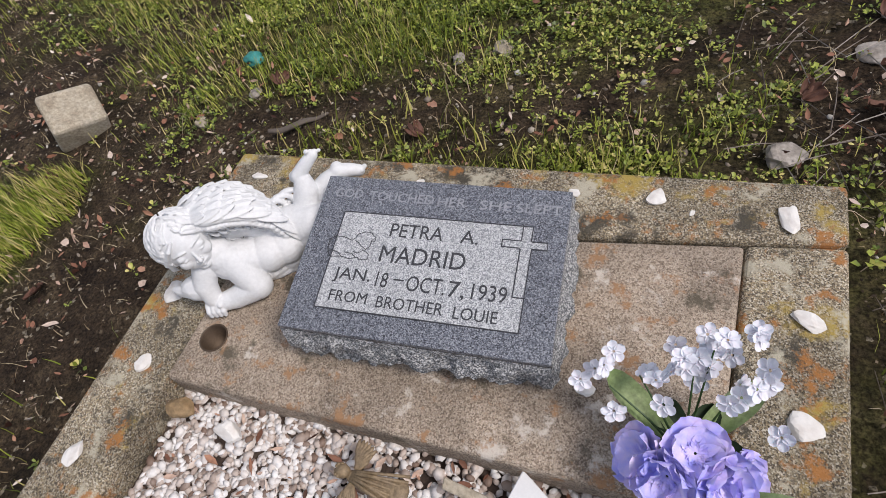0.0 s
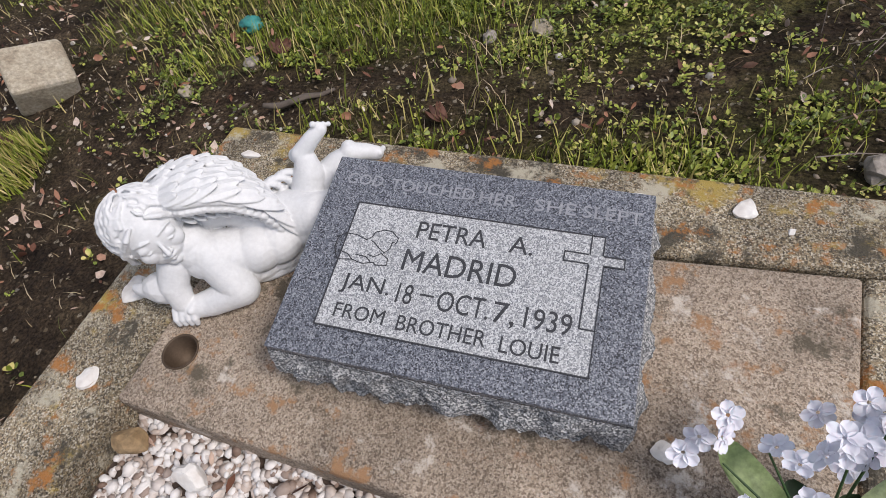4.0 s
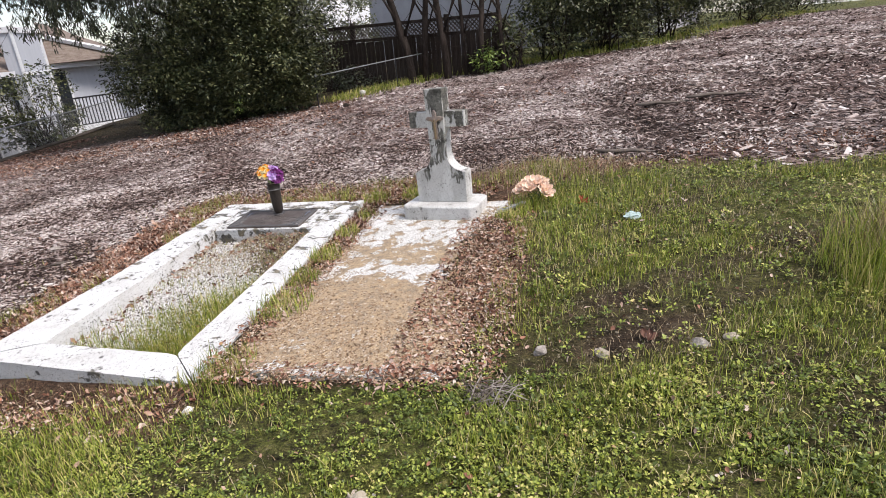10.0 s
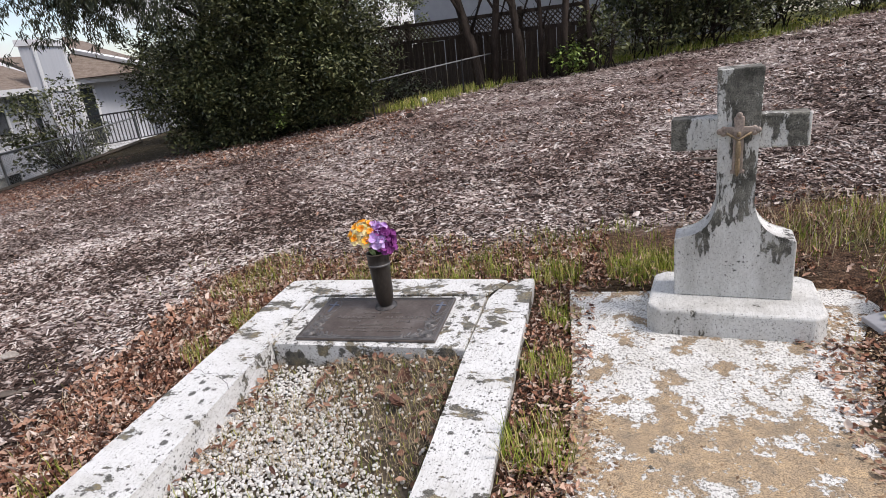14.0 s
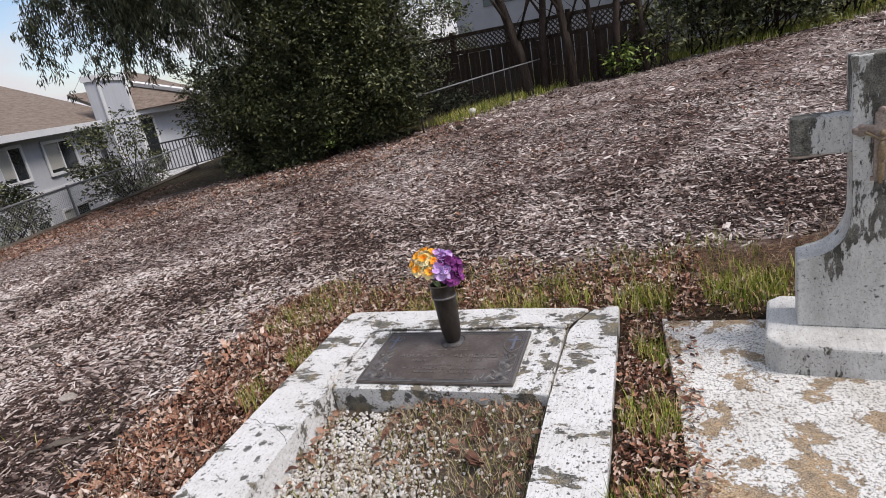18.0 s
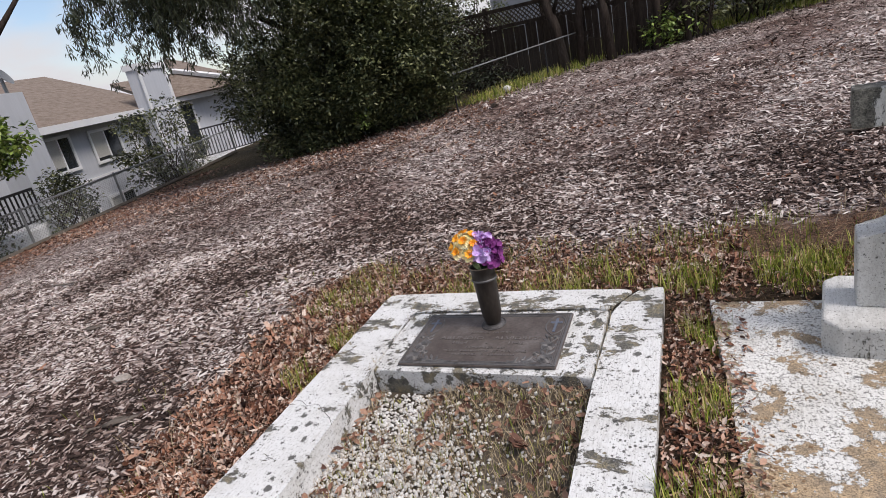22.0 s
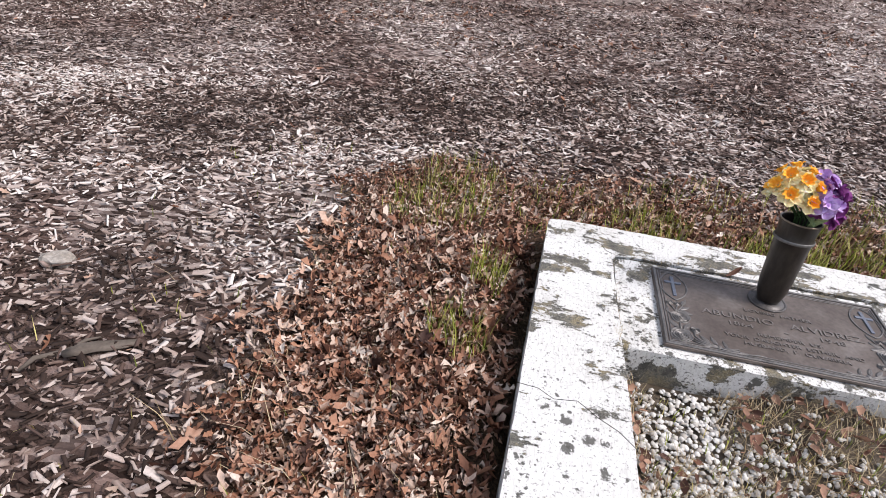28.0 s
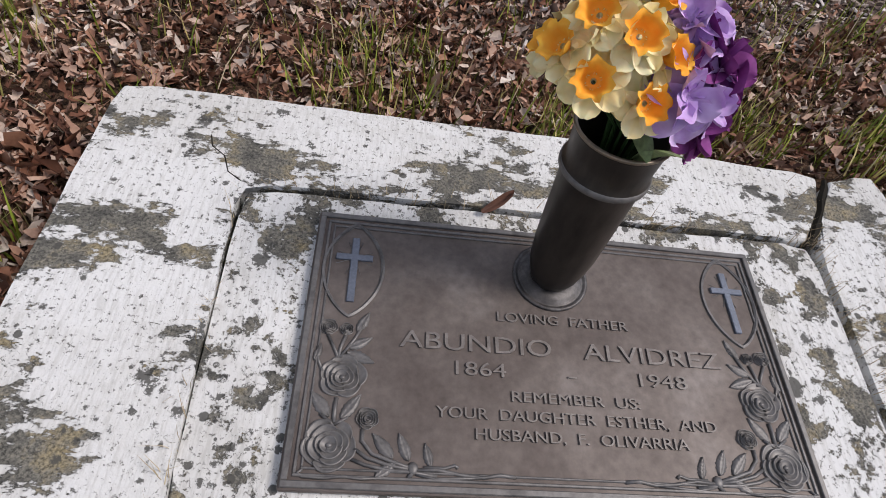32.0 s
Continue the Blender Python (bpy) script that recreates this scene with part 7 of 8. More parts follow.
# clover and weeds: small rosettes, their leaves spread round each stem
for near, beds in ((True, ((17000, 0.2, 3.4, -4.05, -3.0, 0.008, 0.023, 8), (2600, -2.6, 0.9, -6.0, -3.4, 0.012, 0.028, 7))),
                   (False, ((22000, -1.4, 3.9, -3.3, -2.2, 0.01, 0.026, 7), (24000, 2.1, 6.0, -4.6, 1.4, 0.014, 0.036, 6), (2500, 2.2, 6.5, -6.5, -4.0, 0.016, 0.045, 6)))):
    stems, reach = [], []
    for count, x0, x1, y0, y1, lo, hi, per in beds:
        x, y = pick(count, x0, x1, y0, y1, lambda a, b: np.clip((0.12 + 0.9 * lawn_at(a, b)) * (0.55 + 0.6 * wobble(a, b, 19.0, 2.0) + 0.6 * wobble(a, b, 7.3, 1.0)), 0, 1) * (1 - mulch_at(a, b)) * (1 - 0.8 * litter_at(a, b)))
        keep = ~((x > 0.6) & (x < 2.32) & (y < -4.02)) & ~((x > -0.9) & (x < 2.2) & (y > -2.33))
        stems.append(np.repeat(np.stack([x[keep], y[keep], RNG.uniform(0.0, 0.014, keep.sum())], -1), per, 0))
        reach.append(np.repeat(RNG.uniform(lo, hi, keep.sum()), per))
    stems, reach = np.concatenate(stems), np.concatenate(reach)
    n = len(stems)
    a, tier = RNG.uniform(0, 6.3, n), RNG.uniform(0, 1, n)
    px, py = stems[:, 0] + 0.22 * reach * np.cos(a), stems[:, 1] + 0.22 * reach * np.sin(a)
    ln = reach * RNG.uniform(0.42, 0.8, n)
    strew("clover_and_weeds", np.stack([px, py, soil_z(px, py) + stems[:, 2] + tier * reach * 0.7], -1), OVAL if near else SPROUT, OVAL_T if near else SPROUT_T, np.stack([ln, ln * RNG.uniform(0.8, 1.35, n), ln], -1), a, RNG.normal(-0.15, 0.3, n) - 0.5 * tier, RNG.normal(0, 0.3, n), M_CLOVER, "low green clover and weeds carpeting the slope", "weeds", False, 0.1)


def blades(name, x, y, z, height, width, mat, label, bend=1.0):
    n = len(x)
    return strew(name, np.stack([x, y, z], -1), BLADE, BLADE_T, np.stack([height * bend * RNG.uniform(0.4, 1.6, n), np.full(n, width), height], -1), RNG.uniform(0, 6.3, n), RNG.normal(0, 0.18, n), RNG.normal(0, 0.12, n), mat, label, "grass")


x, y = pick(430000, -2.4, 6.2, -5.3, 1.3, lambda a, b: np.clip(lawn_at(a, b) * (1 - 0.45 * np.clip(a - 2.2, 0, 1)) * (0.48 + 1.1 * wobble(a, b, 2.3, 4) + 0.6 * wobble(a, b, 11, 1)), 0.004, 1))
keep = ~((x > 0.6) & (x < 2.32) & (y < -4.02))
x, y = x[keep], y[keep]
blades("grass", x, y, soil_z(x, y), RNG.uniform(0.025, 0.075, len(x)), 0.0036, M_GRASS, "short patchy green grass on the slope")
# tufts
TUFTS = []
for cx, cy, rr, cnt, h in ((0.0, -4.1, 0.13, 650, 0.07), (-0.1, -4.28, 0.15, 750, 0.08), (-0.22, -4.48, 0.16, 750, 0.08), (4.2, -1.3, 0.25, 420, 0.34), (4.45, -1.1, 0.25, 300, 0.36), (4.1, -1.55, 0.14, 120, 0.26), (-1.2, 0.62, 0.24, 260, 0.11), (-1.15, 0.95, 0.2, 110, 0.11), (-0.95, -0.2, 0.1, 110, 0.12), (-0.95, -1.1, 0.12, 100, 0.11), (-1.2, -1.5, 0.25, 260, 0.09), (-0.7, 0.75, 0.3, 120, 0.09), (0.0, 0.8, 0.4, 200, 0.1), (0.6, 0.9, 0.3, 170, 0.1), (1.1, 0.95, 0.3, 170, 0.1), (-0.88, 0.15, 0.1, 160, 0.13), (-0.3, 0.63, 0.16, 170, 0.1), (0.35, 0.62, 0.2, 200, 0.1), (0.85, 0.5, 0.12, 200, 0.13), (0.9, 0.1, 0.1, 160, 0.12),
                           (0.86, -0.35, 0.11, 260, 0.1), (0.12, 0.53, 0.1, 70, 0.13), (0.3, 0.5, 0.07, 60, 0.12), (-0.35, 0.53, 0.12, 40, 0.09), (0.52, 0.55, 0.1, 50, 0.1), (0.72, 0.52, 0.08, 50, 0.1), (0.42, 0.7, 0.14, 40, 0.09), (1.25, 0.52, 0.16, 420, 0.09), (1.5, 0.6, 0.2, 300, 0.08), (0.88, -0.8, 0.14, 320, 0.12), (0.88, -1.2, 0.12, 260, 0.12), (0.93, -1.6, 0.2, 420, 0.13), (0.9, -2.25, 0.2, 420, 0.13), (1.35, 0.62, 0.2, 300, 0.07), (2.3, 0.95, 0.3, 260, 0.12), (2.6, 0.75, 0.3, 240, 0.12), (2.35, 0.05, 0.2, 420, 0.13), (2.2, -0.2, 0.13, 300, 0.08), (0.4, -2.5, 0.35, 420, 0.08), (-0.6, -2.55, 0.3, 250, 0.08),
                           (-1.6, -2.9, 0.5, 500, 0.09), (3.0, 0.2, 0.5, 700, 0.12), (1.3, -3.95, 0.25, 120, 0.1), (0.95, -3.98, 0.2, 90, 0.12), (1.02, -0.53, 0.05, 110, 0.05), (1.9, 0.75, 0.25, 220, 0.08), (-0.75, -0.9, 0.06, 60, 0.1), (-0.82, -1.6, 0.1, 120, 0.1)):
    a, r = RNG.uniform(0, 6.3, cnt), rr * np.sqrt(RNG.uniform(0, 1, cnt))
    TUFTS.append(np.stack([cx + r * np.cos(a), cy + r * np.sin(a), np.full(cnt, h)], -1))
tf = np.concatenate(TUFTS)
keep = ~((tf[:, 0] > -0.84) & (tf[:, 0] < 0.76) & (tf[:, 1] > -2.3) & (tf[:, 1] < 0.44))
tf = tf[keep]
blades("grass_tufts", tf[:, 0], tf[:, 1], soil_z(tf[:, 0], tf[:, 1]), tf[:, 2] * RNG.uniform(0.45, 1.15, len(tf)), 0.0042, M_GRASS, "longer green grass tufts round the graves", 0.8)
# dry stalks
x, y = pick(7000, -2.0, 4.8, -5.0, 1.4, lambda a, b: 0.1 + 0.6 * litter_at(a, b) * (1 - mulch_at(a, b)))
keep = ~((x > -0.84) & (x < 0.76) & (y > -2.3) & (y < 0.44)) & ~((x > 0.6) & (x < 2.32) & (y < -4.02))
x, y = x[keep], y[keep]
blades("dry_grass", x, y, soil_z(x, y), RNG.uniform(0.04, 0.14, len(x)), 0.0026, M_STRAW, "dry straw-coloured grass stalks", 2.2)
cnt = 700
a, r = RNG.uniform(0, 6.3, cnt), RNG.uniform(0, 1, cnt)
x, y = 4.38 + 0.22 * r * np.cos(a), -1.2 + 0.24 * r * np.sin(a)
blades("dry_grass", x, y, soil_z(x, y), RNG.uniform(0.2, 0.42, cnt), 0.003, M_STRAW, "tall dry grass clump beside the mulch", 0.9)
cnt = 800
x, y = 2.4 + 0.38 * RNG.normal(0, 1, cnt), 0.95 + 0.2 * RNG.normal(0, 1, cnt)
blades("dry_grass", x, y, soil_z(x, y), RNG.uniform(0.04, 0.15, cnt), 0.0028, M_STRAW, "dry straw-coloured grass behind the cross", 1.3)
# weeds in the joints of the kerb
cnt = 130
x = np.concatenate([RNG.uniform(-0.48, 0.52, cnt), RNG.normal(0.515, 0.006, cnt), RNG.normal(-0.483, 0.005, cnt // 3)])
y = np.concatenate([RNG.normal(0.25, 0.004, cnt), RNG.uniform(-0.24, 0.4, cnt), RNG.uniform(-0.24, 0.25, cnt // 3)])
p = np.stack([x, y, np.full_like(x, -0.012)], -1) @ KB.T
blades("joint_weeds", p[:, 0], p[:, 1], p[:, 2], RNG.uniform(0.015, 0.05, len(x)), 0.0013, M_STRAW, "thin dry weeds in the kerb's joints", 1.5)
# litter and dry stalks washed over the slab's edges
x = np.concatenate([RNG.uniform(1.8, 2.4, 4200), RNG.uniform(0.78, 1.04, 1500), RNG.uniform(0.9, 2.2, 700)])
y = np.concatenate([RNG.uniform(-2.3, -0.1, 4200), RNG.uniform(-2.25, 0.3, 1500), RNG.uniform(-2.4, -2.2, 700)])
n = len(x)
ln = 0.01 + 0.036 * RNG.beta(1.2, 2.8, n)
strew("fallen_leaves", np.stack([x, y, np.maximum(slab_c(x, y), soil_z(x, y)) + RNG.uniform(0.002, 0.014, n)], -1), LEAF, LEAF_T, np.stack([ln, ln * RNG.uniform(0.4, 0.9, n), ln * RNG.uniform(0.3, 1.0, n)], -1), RNG.uniform(0, 6.3, n), RNG.normal(0, 0.4, n), RNG.normal(0, 0.5, n), M_LEAFDRY, "crumbled brown leaves over the edges of the worn slab", "leaves", True, 0.25)
x, y = pick(90000, -2.0, 6.3, -5.0, 1.2, lambda a, b: (0.36 + 0.6 * np.clip(a - 2.0, 0, 1)) * (0.55 + 0.6 * wobble(a, b, 3.7, 2.2)) * (1 - mulch_at(a, b)))
keep = ~((x > 0.6) & (x < 2.32) & (y < -4.02)) & ~((x > -0.9) & (x < 2.2) & (y > -2.33))
x, y = x[keep], y[keep]
blades("dry_thatch", x, y, soil_z(x, y) + 0.004, RNG.uniform(0.012, 0.035, len(x)), 0.0026, M_STRAW, "short dry thatch between the green weeds", 3.0)
# weeds in the gravel bed
x, y = RNG.uniform(-0.44, 0.5, 24000), RNG.uniform(-2.04, -0.3, 24000)
ok = RNG.uniform(0, 1, len(x)) < np.clip(np.clip((x + 0.12 - 0.2 * wobble(x, y, 3.3, 1.0)) * 1.6, 0, 1) * np.clip((-0.75 - y) * 1.6, 0.1, 1) + 0.5 * np.clip((-1.75 - y) * 3, 0, 1) + 0.06, 0, 1)
p = bed_b(x[ok], y[ok])
blades("grass_in_kerb", p[:, 0], p[:, 1], p[:, 2] - 0.005, RNG.uniform(0.03, 0.12, len(p)) * np.where(p[:, 1] > -1.0, 0.45, 1.0), 0.003, M_GRASS, "green grass growing through the gravel bed", 0.7)
x, y = RNG.uniform(-0.44, 0.49, 3600), np.maximum(RNG.uniform(-0.95, -0.26, 3600), RNG.uniform(-2.0, -0.26, 3600))
ok = ~((x > -0.4) & (x < -0.2) & (y > -0.5))
p = bed_b(x[ok], y[ok])
blades("dry_grass", p[:, 0], p[:, 1], p[:, 2] - 0.003, RNG.uniform(0.02, 0.06, len(p)), 0.0022, M_STRAW, "dry grass stubble in the gravel bed", 2.4)
# grass strip along the far fence
sets = []
for (xa, ya), (xb, yb), cnt in (((-3.4, 9.1), (-2.3, 11.1), 1300), ((-2.4, 11.1), (-0.4, 12.3), 1900), ((-0.4, 12.2), (2.2, 12.9), 1700), ((2.2, 12.8), (4.6, 13.8), 1700), ((4.5, 13.6), (7, 17.5), 1700), ((7, 17.5), (12, 24.5), 2000)):
    u, v = RNG.uniform(0, 1, cnt), RNG.normal(0, 0.38, cnt)
    d = np.array([xb - xa, yb - ya]) / np.hypot(xb - xa, yb - ya)
    sets.append(np.stack([xa + (xb - xa) * u - d[1] * v, ya + (yb - ya) * u + d[0] * v], -1))
xy = np.concatenate(sets)
blades("grass_strip", xy[:, 0], xy[:, 1], ground_z(xy[:, 0], xy[:, 1]) - 0.01, RNG.uniform(0.07, 0.22, len(xy)), 0.012, M_GRASS, "rough green grass along the far fence", 0.7)

# sticks and planks
def stick(x, y, yaw, ln, r, mat=M_STICK, label="grey dry stick lying on the ground", flat=1.0):
    bm = bmesh.new()
    pts = [(ln * (i / 5 - 0.5), 0.04 * ln * math.sin(i * 1.7 + x), 0.012 * math.sin(i * 2.1 + y)) for i in range(6)]
    tube(bm, pts, [r * k for k in (0.6, 1, 0.9, 0.85, 0.7, 0.35)], 6)
    for v in bm.verts:
        v.co.z *= flat
    ob = part("stick", bm, mat, None, smooth=True, place=pose(x, y, sz(x, y) + r * flat + 0.01, 0, 0, yaw))
    tagged(ob, label, "stick")


for x, y, yaw, ln, r, fl in ((3.18, 1.44, -12, 0.62, 0.045, 0.45), (3.77, 3.74, 8, 0.7, 0.05, 0.5), (4.5, 3.9, 15, 0.9, 0.05, 0.5), (-0.75, 1.32, -38, 0.36, 0.006, 1), (-2.05, -0.55, 60, 0.22, 0.008, 1), (-1.95, -0.5, 35, 0.2, 0.03, 0.3), (0.86, -3.78, 30, 0.2, 0.012, 0.8), (-1.35, -0.95, 70, 0.42, 0.004, 1), (-1.15, -0.6, 115, 0.38, 0.0035, 1),
                             (-3.74, 0.59, 25, 0.17, 0.035, 0.25), (3.0, -3.6, 55, 0.3, 0.006, 1), (-2.6, -1.2, 20, 0.26, 0.03, 0.25), (-1.9, -1.35, -30, 0.2, 0.028, 0.25), (2.0, 2.6, 10, 0.5, 0.03, 0.4), (-6.0, 1.8, 20, 0.5, 0.02, 0.5)):
    stick(x, y, yaw, ln, r, M_STICK, "grey weathered piece of wood lying on the ground", fl)
bm = bmesh.new()
rnd = random.Random(17)
for i in range(520):
    x, y = (rnd.gauss(2.68, 0.24), rnd.gauss(-3.72, 0.2)) if i < 230 else (rnd.gauss(2.62, 0.2), rnd.uniform(-5.2, -3.9))
    if y < -4.03 and x < 2.32:
        continue
    c, ln = rnd.uniform(0.2, 2.6), rnd.uniform(0.05, 0.2)
    p, d = Vector((x, y, sz(x, y) + rnd.uniform(0.004, 0.045))), Vector((math.cos(c), math.sin(c), rnd.uniform(-0.12, 0.18)))
    tube(bm, [p - d * ln / 2, p + Vector((0, 0, rnd.uniform(-0.005, 0.015))), p + d * ln / 2], [0.0012, 0.0016, 0.0007], 3)
tagged(part("dead_twigs", bm, M_STICK), "tangle of thin grey dead twigs on dark soil", "twigs", kind="stuff")
x, y = pick(1100, 2.2, 3.2, -4.2, -3.2, lambda a, b: np.exp(-((a - 2.68) / 0.3) ** 2 - ((b + 3.75) / 0.25) ** 2))
x8, y8 = pick(5200, -1.8, 0.9, -2.95, -2.3, lambda a, b: np.clip(1.1 - 1.5 * np.abs(b + 2.5) / 0.4, 0, 1) * np.clip(1.2 - 0.6 * np.clip(a + 0.2, 0, 2), 0, 1))
x7, y7 = pick(14000, -1.5, 5.5, -5.4, 1.0, lambda a, b: (0.22 + 0.25 * wobble(a, b, 3.0, 0.5)) * (1 - mulch_at(a, b)))
x9, y9 = pick(5200, -1.6, 3.2, -5.6, -3.3, lambda a, b: np.clip(0.75 - lawn_at(a, b), 0, 0.6) * (0.6 + 0.5 * wobble(a, b, 6.0, 0.5)))
x, y = np.concatenate([x, x7, x8, x9]), np.concatenate([y, y7, y8, y9])
keep = ~((x > 0.6) & (x < 2.32) & (y < -4.02)) & ~((x > -0.9) & (x < 2.2) & (y > -2.33))
x, y = x[keep], y[keep]
n = len(x)
ln = 0.01 + 0.045 * RNG.beta(1.1, 3.0, n)
strew("fallen_leaves", np.stack([x, y, soil_z(x, y) + RNG.uniform(0.004, 0.03, n)], -1), LEAF, LEAF_T, np.stack([ln, ln * RNG.uniform(0.4, 0.9, n), ln * RNG.uniform(0.3, 1.0, n)], -1), RNG.uniform(0, 6.3, n), RNG.normal(0, 0.5, n), RNG.normal(0, 0.6, n), M_LEAFDRY, "brown leaf scraps among the weeds", "leaves", False, 0.25)
bm = bmesh.new()
rnd = random.Random(3)
for i in range(70):
    a, r = rnd.uniform(0, 6.3), rnd.uniform(0, 0.12)
    c, s_ = rnd.uniform(0, 3.1), rnd.uniform(0.08, 0.2)
    p = Vector((r * math.cos(a), 0.6 * r * math.sin(a), rnd.uniform(0, 0.05)))
    d = Vector((math.cos(c), math.sin(c), rnd.uniform(-0.1, 0.2))) * s_
    tube(bm, [p - d / 2, p + Vector((0, 0, 0.01)), p + d / 2], 0.0022, 4)
tagged(part("straw_clump", bm, M_STICK, None, place=pose(2.37, -2.4, sz(2.37, -2.4))), "clump of dry grey straw lying in the grass", "straw", kind="stuff")
for i, (x, y, s, a) in enumerate(((-0.98, 0.18, 0.03, 20), (1.29, -3.83, 0.05, 40), (2.25, -3.72, 0.05, 10), (2.42, -3.75, 0.06, 60), (3.04, -2.0, 0.06, 20), (0.18, -4.42, 0.055, 80), (2.45, -3.45, 0.05, 15), (0.72, -3.6, 0.05, 30), (0.25, -0.42, 0.06, 10), (0.32, -0.55, 0.065, 50), (2.25, -0.75, 0.065, 25), (2.3, -1.0, 0.06, 70), (2.2, -0.55, 0.055, 5), (-0.02, -4.0, 0.05, 50), (2.6, -3.9, 0.06, 0))):
    bm = bmesh.new()
    for s2 in (-1, 0, 1):
        petal(bm, s, s * 0.55, Matrix.Rotation(s2 * 0.6, 4, "Z"), 0.5, 0.2, i)
    z = float(bed_b(np.array([x]), np.array([y]))[0, 2]) + 0.012 if abs(x) < 0.5 and y > -2 else sz(x, y) + 0.012
    tagged(part("oak_leaf", bm, M_LEAFRED, None, smooth=True, place=pose(x, y, z, 10, -12, a * 4)), "curled red-brown oak leaf lying on the ground", "leaf", "fallen oak leaves")
bm = bmesh.new()
petal(bm, 0.06, 0.016, Matrix.Identity(4), 0.5, 0.3, 2)
tagged(part("curled_leaf", bm, M_LEAFRED, None, smooth=True, place=B @ pose(-0.1, 0.235, 0.004, 0, -10, 30)), "curled brown leaf lying in a crack of the plinth", "leaf")

# ---------- chain-link fences ----------


def chain_fence(name, p0, p1, height, spacing, label, mesh=0.075, wire=0.0028, bar=0.022, metal=M_GALV):
    """Posts, rails, a low board and a woven wire mesh between two places."""
    p0, p1 = Vector((*p0, 0)), Vector((*p1, 0))
    d = (p1 - p0)
    length = d.length
    d.normalize()
    f = thing(name, pose(p0.x, p0.y, gz(p0.x, p0.y)), label, "fence")
    o = Vector((p0.x, p0.y, gz(p0.x, p0.y)))

    def at(s, h):
        q = p0 + d * s
        return Vector((q.x, q.y, gz(q.x, q.y) + h)) - o

    count = int(length / spacing) + 1
    for i in range(count + 1):
        s = min(length, i * length / count)
        part("post", tube(bmesh.new(), [at(s, -0.2), at(s, height + 0.04)], bar * 1.25, 8), metal, f)
    seg = [i * length / 24 for i in range(25)]
    part("top_rail", tube(bmesh.new(), [at(s, height) for s in seg], bar, 8), M_GALV, f)
    bm = bmesh.new()
    rows = int(height / mesh)
    cols = int(length / mesh)
    for sign in (1, -1):
        for c in range(-rows, cols + rows):
            a, b = (c, 0), (c + sign * rows, rows)
            s0, s1 = a[0] * mesh, b[0] * mesh
            pts = []
            for k in range(4):
                u = k / 3
                s = s0 + (s1 - s0) * u
                if 0 <= s <= length:
                    pts.append(at(s, 0.03 + (height - 0.05) * u) + Vector((0.004 * sign, 0, 0)))
            if len(pts) > 1:
                tube(bm, pts, wire, 3, False)
    part("wire_mesh", bm, metal, f, "woven diamond wire mesh")
    return f, at, length


west, at_w, len_w = chain_fence("chain_link_fence", (-10.3, -3.2), (-13.4, 12.7), 0.8, 3.0, "low grey chain-link fence along the edge of the slope")
for i in range(12):
    bm = bmesh.new()
    a, b = at_w(len_w * i / 12, 0.02), at_w(len_w * (i + 1) / 12, 0.02)
    tube(bm, [a + Vector((0.06, 0, 0.03)), b + Vector((0.06, 0, 0.03))], 0.045, 4)
    part("kickboard", bm, M_BOARD, west, "weathered retaining board")
chain_fence("chain_link_fence", (-3.35, 8.3), (0.6, 14.8), 0.72, 3.0, "low grey chain-link fence in front of a wooden fence", 0.11, 0.0012, 0.014, M_RAIL)

# ---------- apartment house beyond the west fence ----------
HX, HY = -18.096, 13.129
UX, UY = -0.4108, 0.9117
main = pose(HX, HY, 0, 0, 0, math.degrees(math.atan2(UY, UX)))
house = thing("apartment_house", main, "two-storey pale grey apartment house with brown shingle roofs", "house")


def hbox(name, lo, hi, mat, parent, bevel=0.0, label="", turn=None):
    return part(name, box(bmesh.new(), lo, hi, bevel, 1, turn), mat, parent, label)


# in the house's own plan: x along the front, y away from the graves (behind), z up
hbox("wall", (-19.0, 0.0, -4.2), (2.7, 7.0, 1.42), M_SIDING, house)
hbox("band", (-6.2, -0.03, -0.48), (-0.45, 0.0, -0.36), M_TRIM, house)
for s in (-6.1, -0.65):
    hbox("corner_board", (s, -0.04, -4.2), (s + 0.16, 0.0, 1.3), M_TRIM, house)


def roof(name, pts, thick, parent):
    """A roof plane with thickness; pts are its four corners."""
    return part(name, prism(bmesh.new(), pts, thick), M_ROOF, parent)


roof("roof", [(-6.4, -0.45, 1.38), (2.5, -0.3, 1.42), (2.5, 4.2, 3.35), (-6.4, 4.2, 3.0)], 0.14, house)
roof("roof", [(-19.5, -0.3, 1.25), (-6.6, -0.3, 1.25), (-6.6, 4.0, 2.55), (-19.5, 4.0, 2.55)], 0.14, house)
hbox("fascia", (-6.4, -0.5, 1.2), (0.0, -0.45, 1.4), M_TRIM, house)
hbox("end_wall", (-7.3, -0.6, -4.2), (-6.2, 0.4, 2.35), M_SIDING, house)
ch = hbox("chimney", (-0.1, -0.75, -4.2), (2.1, -0.3, 2.85), M_SIDING, house, 0.02)
for lo, hi in (((-0.16, -0.81, 2.72), (2.16, -0.24, 2.92)), ((-0.14, -0.79, 1.2), (2.14, -0.75, 1.34)), ((-0.16, -0.79, -4.2), (0.02, -0.75, 2.72)), ((1.98, -0.79, -4.2), (2.16, -0.75, 2.72))):
    hbox("trim", lo, hi, M_TRIM, ch)


